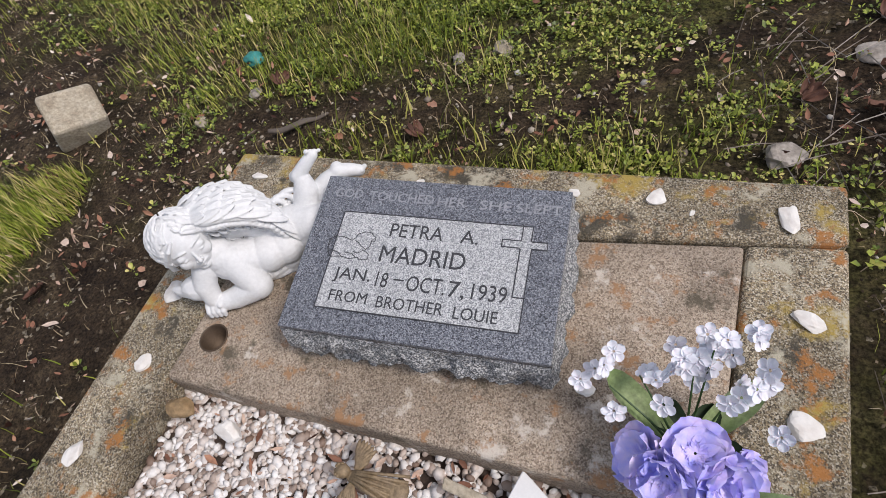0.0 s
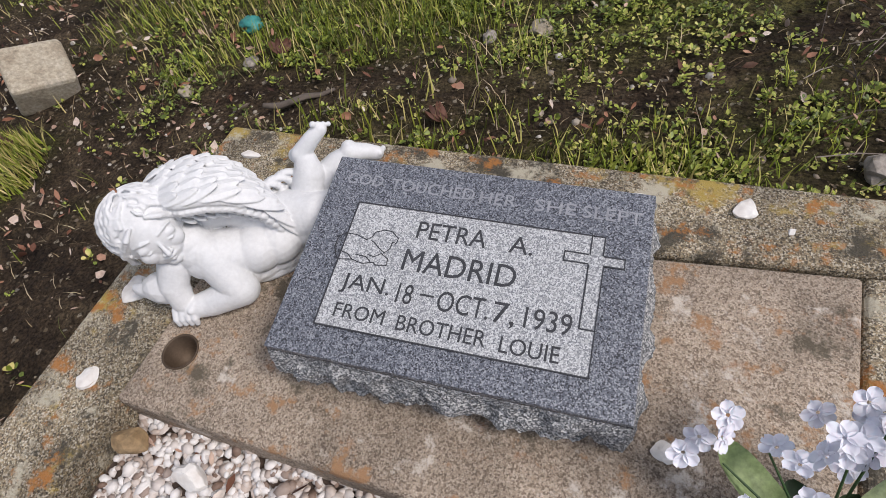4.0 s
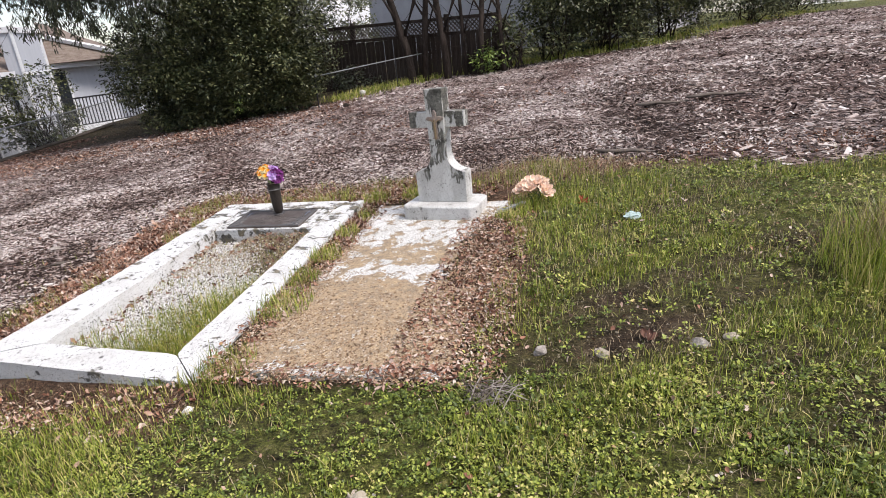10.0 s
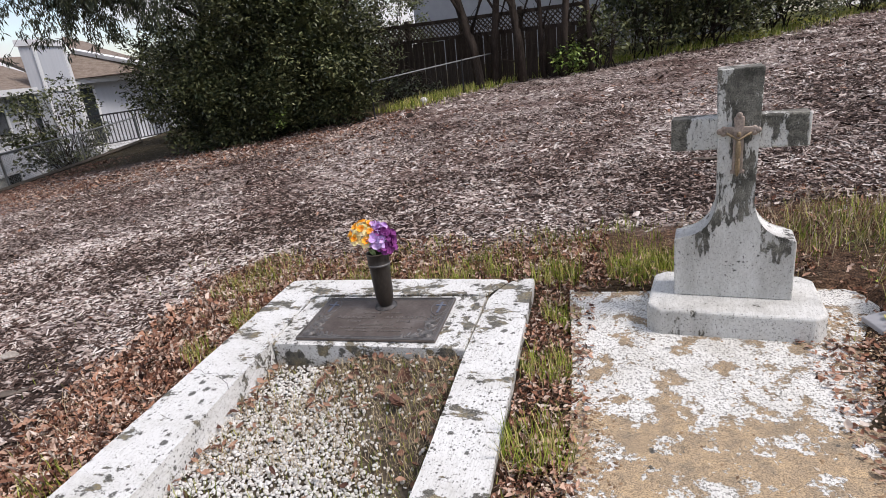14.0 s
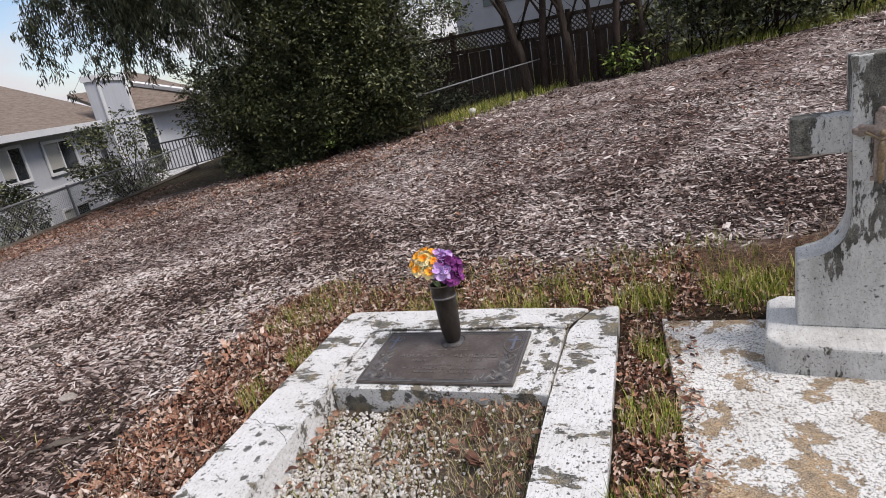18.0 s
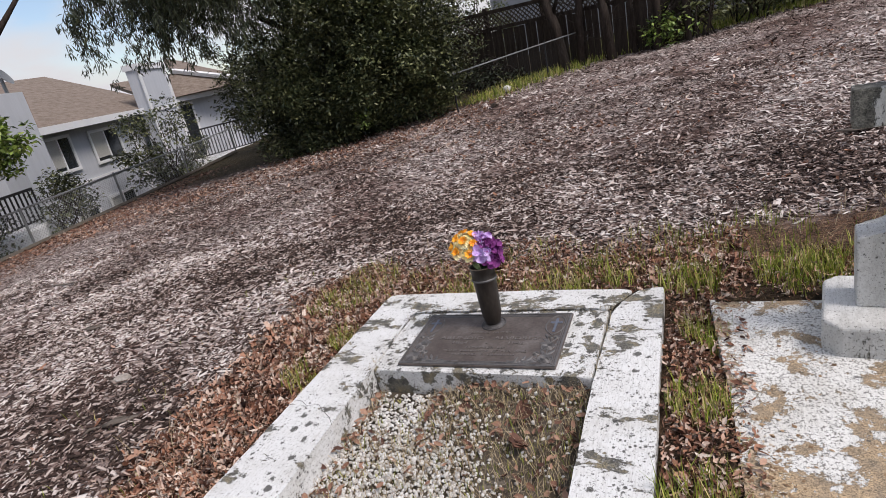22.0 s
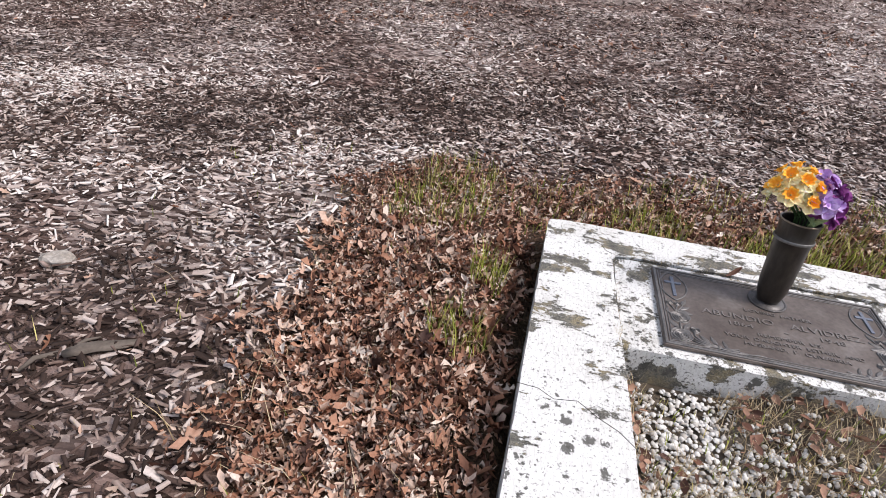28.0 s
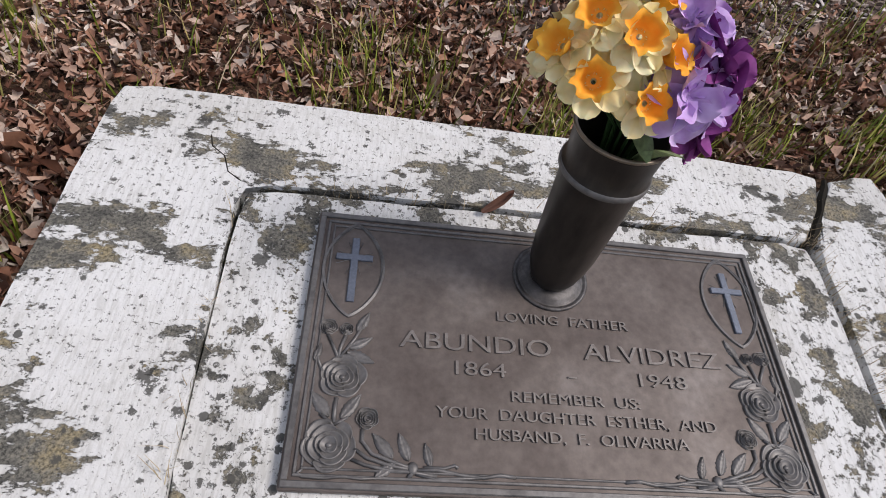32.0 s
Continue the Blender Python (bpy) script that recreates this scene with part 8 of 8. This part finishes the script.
def window(parent, x0, x1, z0, z1, y=0.0, name="window", bars=1, blind=True):
    """A framed window proud of its wall, with panes and a blind."""
    w = part(name, box(bmesh.new(), (x0, y - 0.03, z0), (x1, y + 0.01, z1)), M_GLASS, parent)
    for lo, hi in (((x0 - 0.09, y - 0.07, z0 - 0.09), (x1 + 0.09, y - 0.03, z0)), ((x0 - 0.09, y - 0.07, z1), (x1 + 0.09, y - 0.03, z1 + 0.09)), ((x0 - 0.09, y - 0.07, z0), (x0, y - 0.03, z1)), ((x1, y - 0.07, z0), (x1 + 0.09, y - 0.03, z1))):
        hbox("frame", lo, hi, M_TRIM, w)
    for i in range(bars):
        x = x0 + (x1 - x0) * (i + 1) / (bars + 1)
        hbox("bar", (x - 0.025, y - 0.06, z0), (x + 0.025, y - 0.032, z1), M_TRIM, w)
    if blind:
        hbox("blind", (x0, y - 0.034, z0 + 0.1), (x0 + (x1 - x0) * 0.48, y - 0.0305, z1), M_BLIND, w)
    return w


window(house, -5.4, -4.3, 0.1, 1.0)
window(house, -3.2, -1.6, 0.05, 0.95)
window(house, -5.3, -4.2, -2.1, -1.2)
window(house, -3.4, -1.9, -2.05, -1.15)
window(house, -9.9, -8.6, -0.8, 0.9, 0.0, "window", 1, False)
window(house, -13.9, -12.6, -0.8, 0.8, 0.0, "window", 1, False)


def balcony(parent, x0, x1, y0, floor, rail, beam, name="balcony"):
    """A deck on a white beam, with posts and a dark balustrade."""
    b = hbox(name, (x0, y0, floor - 0.1), (x1, 0, floor), M_TRIM, parent)
    hbox("beam", (x0, y0 - 0.05, floor - beam), (x1, y0 + 0.07, floor - 0.05), M_TRIM, b)
    hbox("top_rail", (x0, y0, rail - 0.06), (x1, y0 + 0.06, rail), M_RAIL, b)
    hbox("low_rail", (x0, y0, floor + 0.1), (x1, y0 + 0.05, floor + 0.14), M_RAIL, b)
    me = bpy.data.meshes.new("baluster")
    bm = box(bmesh.new(), (-0.014, 0.01, floor + 0.1), (0.014, 0.04, rail - 0.05))
    bm.to_mesh(me)
    bm.free()
    me.materials.append(M_RAIL)
    n = int((x1 - x0) / 0.15)
    for i in range(n + 1):
        shared("baluster", me, b, pose(x0 + (x1 - x0) * i / n, y0, 0))
    return b


balcony(house, -12.4, -8.3, -1.3, -0.75, 0.12, 0.42)
hbox("balcony_post", (-8.5, -1.28, -4.2), (-8.35, -1.14, -1.1), M_TRIM, house)
balcony(house, -18.0, -14.4, -1.3, -0.3, 0.5, 0.45)
hbox("stair_rail", (-11.9, -1.3, 0.3), (-11.2, -1.2, 0.48), M_TRIM, house, 0, "", Matrix.Rotation(radians(35), 4, "Y"))
dish = part("satellite_dish", lathe(bmesh.new(), [(0.0, 0), (0.14, 0.02), (0.24, 0.07), (0.25, 0.075), (0.14, 0.035), (0.0, 0.015)], 20, False, pose(-6.4, -0.4, 2.75, 60, 20, 0)), M_GALV, house, "grey satellite dish")
hbox("dish_mast", (-6.43, -0.38, 2.2), (-6.37, -0.32, 2.75), M_GALV, house)
hbox("roof_vent", (-7.4, 0.2, 2.3), (-6.9, 0.7, 2.75), M_RAIL, house)
# the wing stands at an angle
WX, WY = HX + UX * 2.6, HY + UY * 2.6
wing = thing("apartment_wing", pose(WX, WY, 0, 0, 0, math.degrees(math.atan2(0.97, 0.25))), "pale grey apartment wing with balcony and gabled roof", "house")
hbox("wall", (0.0, 0.0, -4.2), (3.4, 6.0, 1.5), M_SIDING, wing)
hbox("wall", (3.4, -1.2, -4.2), (9.5, 6.0, 1.2), M_SIDING, wing)
roof("roof", [(-0.2, -0.4, 1.5), (3.3, -0.4, 1.5), (3.3, 3.6, 2.7), (-0.2, 3.6, 2.7)], 0.14, wing)
hbox("fascia", (-0.2, -0.45, 1.36), (3.3, -0.4, 1.55), M_TRIM, wing)
bm = prism(bmesh.new(), [(0.9, 0.2, 2.72), (3.55, -1.5, 1.74), (10.0, -1.5, -0.4), (10.0, 6.0, 0.6), (5.0, 6.0, 3.3), (3.0, 4.5, 3.5)], 0.16)
part("roof", bm, M_ROOF, wing)
roof("roof", [(0.95, 0.25, 2.6), (-0.2, -0.4, 1.55), (3.3, -0.4, 1.55), (3.45, -1.3, 1.66)], 0.1, wing)
bm = tube(bmesh.new(), [(0.9, 0.16, 2.63), (3.55, -1.55, 1.65), (10.0, -1.55, -0.5)], 0.11, 4)
part("barge_board", bm, M_TRIM, wing)
window(wing, 0.1, 1.15, -1.0, 1.2, 0.0, "balcony_door", 1, True)
balcony(wing, 0.0, 5.4, -1.2, -1.08, 0.17, 0.4)
for s in (2.05, 5.2):
    hbox("balcony_post", (s, -1.18, -4.2), (s + 0.14, -1.04, -1.3), M_TRIM, wing)

# ---------- wooden fence and neighbouring house to the north ----------
FA, FB = Vector((-6.6, 12.4, 0)), Vector((0.6, 11.21, 0))
fd = (FB - FA)
flen = fd.length
fang = math.degrees(math.atan2(fd.y, fd.x))
wood = thing("wooden_fence", pose(FA.x, FA.y, 0, 0, 0, fang), "dark weathered board fence topped with lattice", "fence")
me = bpy.data.meshes.new("board")
bm = box(bmesh.new(), (-0.068, -0.012, -0.6), (0.068, 0.012, 1.42), 0.004, 1)
bm.to_mesh(me)
bm.free()
me.materials.append(M_FENCEWOOD)
rnd = random.Random(12)
for i in range(int(flen / 0.145)):
    shared("board", me, wood, pose(i * 0.145 + 0.07, rnd.uniform(-0.008, 0.008), rnd.uniform(-0.02, 0.02), 0, rnd.uniform(-0.6, 0.6), 0))
for z0, z1 in ((1.42, 1.5), (1.8, 1.88)):
    hbox("rail", (0, -0.04, z0), (flen, 0.04, z1), M_FENCEWOOD, wood)
bm = bmesh.new()
for sign in (1, -1):
    for i in range(int(flen / 0.11) + 3):
        x = i * 0.11
        tube(bm, [(x - 0.15 * sign, 0.006 * sign, 1.5), (x + 0.15 * sign, 0.006 * sign, 1.8)], 0.016, 4)
part("lattice", bm, M_LATTICE, wood)
for i in range(6):
    hbox("post", (i * flen / 5 - 0.05, 0.012, -0.6), (i * flen / 5 + 0.05, 0.11, 1.95), M_FENCEWOOD, wood)

nb = thing("neighbour_house", pose(-6.95, 22.7, 0, 0, 0, -19.3), "plain grey stucco house behind the wooden fence", "house")
hbox("wall", (0, 0, -1), (13.0, 8, 6.0), M_STUCCO, nb)
hbox("roof", (-0.5, -0.5, 6.0), (13.5, 8.5, 6.3), M_ROOF, nb)
hbox("window", (1.5, -0.04, 3.2), (3.0, 0.02, 4.4), M_GLASS, nb)

# ---------- trees and shrubs ----------
TRNG = np.random.default_rng(11)


def leaves(name, clumps, per_area, size, narrow, droop, material, parent=None, label="", origin=(0, 0, 0)):
    """Leaves thrown about clumps (x, y, z, rx, ry, rz): more at the skin, fewer within."""
    out = []
    for x, y, z, rx, ry, rz_ in clumps:
        n = int(per_area * (rx * ry * rz_) ** (2 / 3))
        d = TRNG.normal(0, 1, (n, 3))
        d /= np.linalg.norm(d, axis=1)[:, None]
        r = TRNG.uniform(0.35, 1.0, n) ** 0.6 * TRNG.uniform(0.85, 1.12, n)
        out.append(np.stack([x + d[:, 0] * r * rx, y + d[:, 1] * r * ry, z + d[:, 2] * r * rz_], -1))
    p = np.concatenate(out) - np.array(origin)
    n = len(p)
    s = size * TRNG.uniform(0.6, 1.3, n)
    sh = np.stack([s, s * narrow * 1.6, s], -1)
    verts = np.broadcast_to(SPROUT, (n, 4, 3)) * sh[:, None, :]
    verts = np.einsum("nij,nvj->nvi", rotations(TRNG.uniform(0, 6.3, n), TRNG.normal(droop, 0.5, n), TRNG.normal(0, 0.6, n)), verts) + p[:, None, :]
    faces = (SPROUT_T[None] + (np.arange(n) * 4)[:, None, None]).reshape(-1, 3)
    ob = mass(name, verts.reshape(-1, 3), faces, material, False, parent)
    if label:
        tagged(ob, label)
    return ob


def clumps_in(centre, radii, count, size, seed, low=-1.0):
    r = np.random.default_rng(seed)
    out = []
    while len(out) < count:
        d = r.normal(0, 1, 3)
        d /= np.linalg.norm(d)
        if d[2] < low:
            continue
        q = r.uniform(0.3, 1.0) ** 0.5
        s = size * r.uniform(0.6, 1.4)
        out.append((centre[0] + d[0] * q * radii[0], centre[1] + d[1] * q * radii[1], centre[2] + d[2] * q * radii[2], s, s, s * 0.75))
    return out


def trunk(name, lines, parent, origin):
    bm = bmesh.new()
    for pts, rad in lines:
        tube(bm, [Vector(p) - Vector(origin) for p in pts], rad, 9)
    return part(name, bm, M_BARK, parent, smooth=True)


def twigs(clumps, base, count, seed, parent, origin, r0=0.018):
    """Fine branches from a base point into the clumps."""
    rnd = random.Random(seed)
    bm = bmesh.new()
    for c in clumps[:count]:
        b = Vector(base) + Vector((rnd.uniform(-0.3, 0.3), rnd.uniform(-0.3, 0.3), rnd.uniform(-0.4, 0.6)))
        e = Vector(c[:3])
        mid = b.lerp(e, 0.5) + Vector((rnd.uniform(-0.3, 0.3), rnd.uniform(-0.3, 0.3), rnd.uniform(0, 0.35)))
        tube(bm, [b - Vector(origin), mid - Vector(origin), e - Vector(origin)], [r0, r0 * 0.6, r0 * 0.25], 5)
    return part("branchwork", bm, M_BARK, parent, smooth=True)


# big evergreen at the edge of the slope
o = (-5.2, 8.9, gz(-5.2, 8.9))
oak = thing("evergreen_oak", pose(*o), "large dark evergreen oak with foliage down to the ground", "tree")
trunk("trunk", [([(-5.2, 8.9, o[2] - 0.2), (-5.3, 9.0, 1.0), (-5.1, 9.1, 2.4), (-5.3, 9.2, 4.2)], [0.2, 0.17, 0.13, 0.07]), ([(-5.2, 8.95, 0.7), (-6.2, 8.6, 1.8), (-7.4, 8.3, 2.6)], [0.12, 0.09, 0.04]), ([(-5.2, 9.0, 0.9), (-4.3, 9.1, 1.9), (-3.7, 9.3, 2.8)], [0.11, 0.08, 0.04])], oak, o)
cl = clumps_in((-5.35, 8.75, 1.9), (2.1, 1.3, 2.0), 110, 0.55, 1) + clumps_in((-4.3, 8.5, 0.85), (1.0, 0.8, 0.85), 60, 0.38, 2) + clumps_in((-6.2, 8.1, 0.55), (1.5, 0.8, 0.9), 70, 0.42, 3) + clumps_in((-7.6, 8.0, 0.9), (0.9, 0.8, 1.2), 26, 0.42, 14) + clumps_in((-5.0, 9.3, 4.1), (2.3, 1.6, 1.5), 60, 0.5, 4) + clumps_in((-6.7, 8.7, 2.9), (2.0, 1.1, 1.7), 40, 0.26, 15) + clumps_in((-8.3, 8.4, 2.3), (1.1, 0.9, 1.5), 16, 0.2, 16) + clumps_in((-5.3, 8.2, 1.9), (2.4, 1.3, 2.2), 60, 0.2, 17)
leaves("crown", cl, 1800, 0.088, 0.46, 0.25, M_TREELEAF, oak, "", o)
twigs(cl[::3], (-5.2, 8.9, 1.2), 120, 3, oak, o)
leaves("outer_foliage", clumps_in((-3.85, 8.6, 0.95), (0.65, 0.6, 0.95), 44, 0.26, 18) + clumps_in((-4.1, 8.3, 2.0), (0.75, 0.6, 1.1), 40, 0.26, 19) + clumps_in((-5.6, 7.9, 1.6), (1.3, 0.5, 1.1), 22, 0.2, 20), 1300, 0.075, 0.5, 0.2, M_OLIVE, oak, "lighter olive-green outer foliage", o)
# bright sprig low in the oak
leaves("fresh_growth", clumps_in((-4.9, 7.45, 0.35), (0.2, 0.15, 0.16), 8, 0.12, 9), 800, 0.06, 0.5, 0.2, M_TREEBRIGHT, oak, "fresh light green shoots", o)
# bare twiggy side of the oak, with drooping narrow leaves over the slope
o = (-6.0, 10.2, gz(-6.0, 10.2))
gum = thing("drooping_tree", pose(*o), "tall thin-leaved tree with hanging sprays of foliage", "tree")
trunk("trunk", [([(-6.0, 10.2, o[2] - 0.2), (-6.0, 10.2, 2.0), (-6.3, 10.0, 4.5), (-7.2, 9.2, 6.4)], [0.17, 0.14, 0.1, 0.06]), ([(-6.7, 9.7, 5.4), (-9.0, 8.2, 6.6), (-11.0, 6.6, 6.2)], [0.07, 0.05, 0.02]), ([(-6.3, 10.0, 4.4), (-7.0, 8.4, 5.8), (-6.5, 7.2, 5.4)], [0.07, 0.05, 0.02])], gum, o)
sprays = []
r = np.random.default_rng(5)
for i in range(300):
    x, y, z = r.uniform(-11.2, -5.6), r.uniform(6.4, 9.8), r.uniform(3.2, 5.8)
    drop = r.uniform(0.5, 1.5)
    for k in range(7):
        sprays.append((x + 0.05 * k * r.normal(), y + 0.05 * k * r.normal(), z - drop * k / 6, 0.11, 0.11, 0.14))
leaves("crown", sprays, 1500, 0.14, 0.2, 1.1, M_GUM, gum, "hanging narrow grey-green leaves", o)
bm = bmesh.new()
for i in range(0, len(sprays), 7):
    tube(bm, [Vector(sprays[i][:3]) - Vector(o), Vector(sprays[i + 3][:3]) - Vector(o), Vector(sprays[i + 6][:3]) - Vector(o)], [0.008, 0.006, 0.003], 4)
part("branchwork", bm, M_BARK, gum)
# leaning tree with bright leaves by the fence
o = (-13.2, 3.4, gz(-13.2, 3.4))
lean = thing("leaning_tree", pose(*o), "leaning dark-barked tree with bright green leaves beside the fence", "tree")
trunk("trunk", [([(-13.35, 3.1, o[2] - 0.5), (-13.1, 3.5, -0.2), (-12.85, 4.2, 0.75), (-12.3, 4.95, 1.9), (-11.4, 5.35, 3.3), (-10.9, 5.6, 5.0)], [0.26, 0.23, 0.2, 0.185, 0.16, 0.1]), ([(-12.3, 4.7, 2.2), (-12.3, 4.0, 2.6), (-12.9, 3.2, 2.8)], [0.08, 0.06, 0.03]), ([(-12.3, 4.75, 2.3), (-11.4, 5.4, 3.1), (-10.7, 6.0, 4.0)], [0.08, 0.06, 0.03])], lean, o)
cl = clumps_in((-12.1, 2.7, 1.9), (1.2, 1.9, 1.5), 120, 0.3, 21) + clumps_in((-11.4, 4.2, 1.35), (0.7, 1.1, 0.5), 50, 0.2, 27) + clumps_in((-11.9, 2.0, 0.35), (0.7, 0.9, 0.5), 30, 0.2, 28) + clumps_in((-11.45, 2.25, -0.55), (0.3, 0.35, 0.3), 14, 0.14, 29) + clumps_in((-11.9, 4.4, 0.9), (0.75, 0.9, 0.3), 30, 0.2, 22) + clumps_in((-12.2, 2.9, -0.25), (0.35, 0.4, 0.4), 14, 0.2, 23) + clumps_in((-12.4, 3.2, 3.2), (1.4, 1.5, 0.9), 40, 0.32, 24) + clumps_in((-11.7, 1.9, -0.65), (0.4, 0.5, 0.3), 12, 0.2, 26)
leaves("crown", cl, 1150, 0.13, 0.5, 0.35, M_TREEBRIGHT, lean, "", o)
twigs(cl, (-12.4, 4.3, 1.6), 60, 5, lean, o, 0.02)
o = (-14.7, 2.3, gz(-14.7, 2.3))
dk = thing("dark_tree", pose(*o), "dark upright tree behind the fence with dense leaves", "tree")
trunk("trunk", [([(-14.7, 2.3, o[2] - 0.4), (-14.7, 2.6, 0.3), (-14.6, 2.7, 2.2), (-14.4, 2.9, 4.5)], [0.34, 0.3, 0.24, 0.15])], dk, o)
cl = clumps_in((-14.3, 2.0, 2.2), (1.5, 1.9, 1.7), 80, 0.42, 31) + clumps_in((-13.6, 0.8, 0.5), (0.9, 1.1, 1.0), 40, 0.34, 32)
leaves("crown", cl, 1200, 0.14, 0.5, 0.3, M_TREELEAF, dk, "", o)
twigs(cl, (-14.6, 2.5, 1.6), 40, 6, dk, o, 0.02)
# thin shrub before the chimney
o = (-15.2, 11.7, gz(-15.2, 11.7))
sh = thing("tall_thin_shrub", pose(*o), "thin open shrub with small grey-green leaves before the house", "shrub")
cl = clumps_in((-15.3, 11.6, 0.0), (0.9, 1.7, 1.6), 60, 0.34, 41)
leaves("crown", cl, 800, 0.12, 0.5, 0.3, M_TREELEAF, sh, "", o)
twigs(cl, (-15.2, 11.7, -1.6), 46, 7, sh, o, 0.022)
# bare-stemmed trees in front of the wooden fence
for k, (x, y, lean_x, rad) in enumerate(((-1.75, 11.1, -0.5, 0.13), (-1.45, 11.2, 0.15, 0.1), (-0.75, 11.0, -0.25, 0.11), (0.15, 10.9, 0.1, 0.09), (-0.3, 11.2, -0.1, 0.06), (0.75, 11.0, -0.15, 0.07))):
    o = (x, y, gz(x, y))
    tr = thing("bare_tree", pose(*o), "slender bare grey-brown tree before the wooden fence", "tree", "bare trees along the fence")
    trunk("trunk", [([(x, y, o[2] - 0.2), (x + lean_x * 0.3, y, 1.2), (x + lean_x, y + 0.1, 2.4), (x + lean_x * 1.6, y + 0.1, 4.2)], [rad, rad * 0.85, rad * 0.7, rad * 0.4]), ([(x + lean_x * 0.4, y, 1.4), (x + lean_x * 0.4 + 0.35, y + 0.1, 2.3), (x + lean_x * 0.4 + 0.5, y, 3.4)], [rad * 0.5, rad * 0.4, rad * 0.2]),
                    ([(x + lean_x * 0.7, y, 1.9), (x + lean_x * 0.7 - 0.4, y, 2.6), (x + lean_x - 0.9, y, 3.0)], [rad * 0.3, rad * 0.2, rad * 0.08])], tr, o)
    rnd = random.Random(k)
    for i in range(9):
        bm = bmesh.new()
        z = rnd.uniform(0.7, 2.6)
        p = Vector((x + lean_x * z / 2.4 - o[0], y - o[1], z - o[2]))
        q = p + Vector((rnd.uniform(-0.7, 0.7), rnd.uniform(-0.2, 0.2), rnd.uniform(0.0, 0.7)))
        tube(bm, [p, p.lerp(q, 0.5) + Vector((0, 0, rnd.uniform(-0.1, 0.1))), q], [0.012, 0.008, 0.003], 4)
        part("twig", bm, M_BARK, tr)
# shrubs to the north-east
for x, y, rx, rz_, cnt, mt, sd, lb in ((0.95, 11.3, 0.55, 0.8, 40, M_OLIVE, 61, "olive-green bushy shrub at the fence end"), (0.35, 11.0, 0.4, 0.35, 26, M_TREEBRIGHT, 51, "small yellow-green shrub at the fence foot"), (1.9, 12.4, 1.0, 1.6, 80, M_TREELEAF, 52, "dark evergreen shrub along the far edge"), (3.4, 13.1, 1.2, 1.7, 90, M_TREELEAF, 53, "dark evergreen shrub along the far edge"), (5.0, 14.6, 1.3, 1.6, 80, M_TREELEAF, 54, "dark evergreen shrub along the far edge"),
                                       (3.2, 15.5, 2.0, 2.2, 80, M_TREELEAF, 55, "tall dark evergreen shrub behind the far edge"), (8.4, 19.0, 1.5, 1.2, 46, M_TREELEAF, 56, "dark evergreen shrub along the far edge"), (-3.6, 11.6, 0.7, 0.35, 22, M_GUM, 57, "grey scrubby bush behind the wire fence"), (-4.9, 15.3, 0.9, 1.9, 60, M_OLIVE, 66, "tall olive-green tree behind the wooden fence"), (-9.6, 12.5, 2.2, 1.9, 70, M_TREELEAF, 58, "dark evergreen shrub behind the oak"), (-6.9, 14.5, 1.6, 2.6, 60, M_GUM, 59, "tall grey-green tree behind the oak"), (-13.3, 1.0, 0.9, 1.15, 50, M_TREELEAF, 62, "dark shrub below the wire fence"), (-13.7, 3.2, 0.8, 1.0, 44, M_TREELEAF, 63, "dark shrub below the wire fence"), (-14.0, 5.4, 0.8, 0.7, 40, M_TREELEAF, 64, "dark shrub below the wire fence"), (-13.0, -1.2, 1.0, 1.15, 50, M_TREELEAF, 65, "dark shrub below the wire fence"), (-13.1, 4.4, 0.8, 1.0, 50, M_TREELEAF, 67, "dark shrub below the wire fence"), (-13.3, 6.6, 0.7, 0.9, 44, M_TREELEAF, 68, "dark shrub below the wire fence"), (-13.2, 2.2, 0.9, 1.3, 60, M_TREELEAF, 69, "dark shrub below the wire fence"), (11.5, 24.5, 2.4, 2.0, 60, M_TREELEAF, 60, "dark evergreen shrub at the hill top")):
    o = (x, y, gz(x, y))
    b = thing("evergreen_shrub", pose(*o), lb, "shrub")
    cl = clumps_in((x, y, o[2] + rz_ * 0.75), (rx, rx * 0.8, rz_), cnt, 0.36 * max(0.6, rx), sd, -0.6)
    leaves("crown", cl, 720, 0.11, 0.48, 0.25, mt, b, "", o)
    twigs(cl, (x, y, o[2] + 0.1), 30, sd, b, o, 0.02)
for x, y in ((-0.85, 11.4), (-2.75, 9.7)):
    bm = bmesh.new()
    blob(bm, (x, y, gz(x, y) + 0.07), (0.09, 0.07, 0.07), None, 2, 0.4, 3)
    tagged(part("pale_stone", bm, M_WHITESTONE, None, smooth=True), "pale stone in the grass strip by the fence", "stone")
# hedge and hill that close the view to the south and east
for x, y, w, sd in ((-4, -26, 7, 71), (9, -24, 8, 72), (26, -6, 8, 73), (28, 12, 8, 74), (-26, -10, 7, 75)):
    o = (x, y, gz(x, y))
    b = thing("distant_tree", pose(*o), "distant dark green tree at the edge of the cemetery", "tree", "distant trees")
    cl = clumps_in((x, y, o[2] + 3), (w * 0.7, w * 0.5, 3), 40, 1.6, sd, -0.5)
    leaves("crown", cl, 60, 0.4, 0.5, 0.25, M_TREELEAF, b, "", o)
    trunk("trunk", [([(x, y, o[2] - 0.3), (x, y, o[2] + 3.5)], [0.35, 0.2])], b, o)
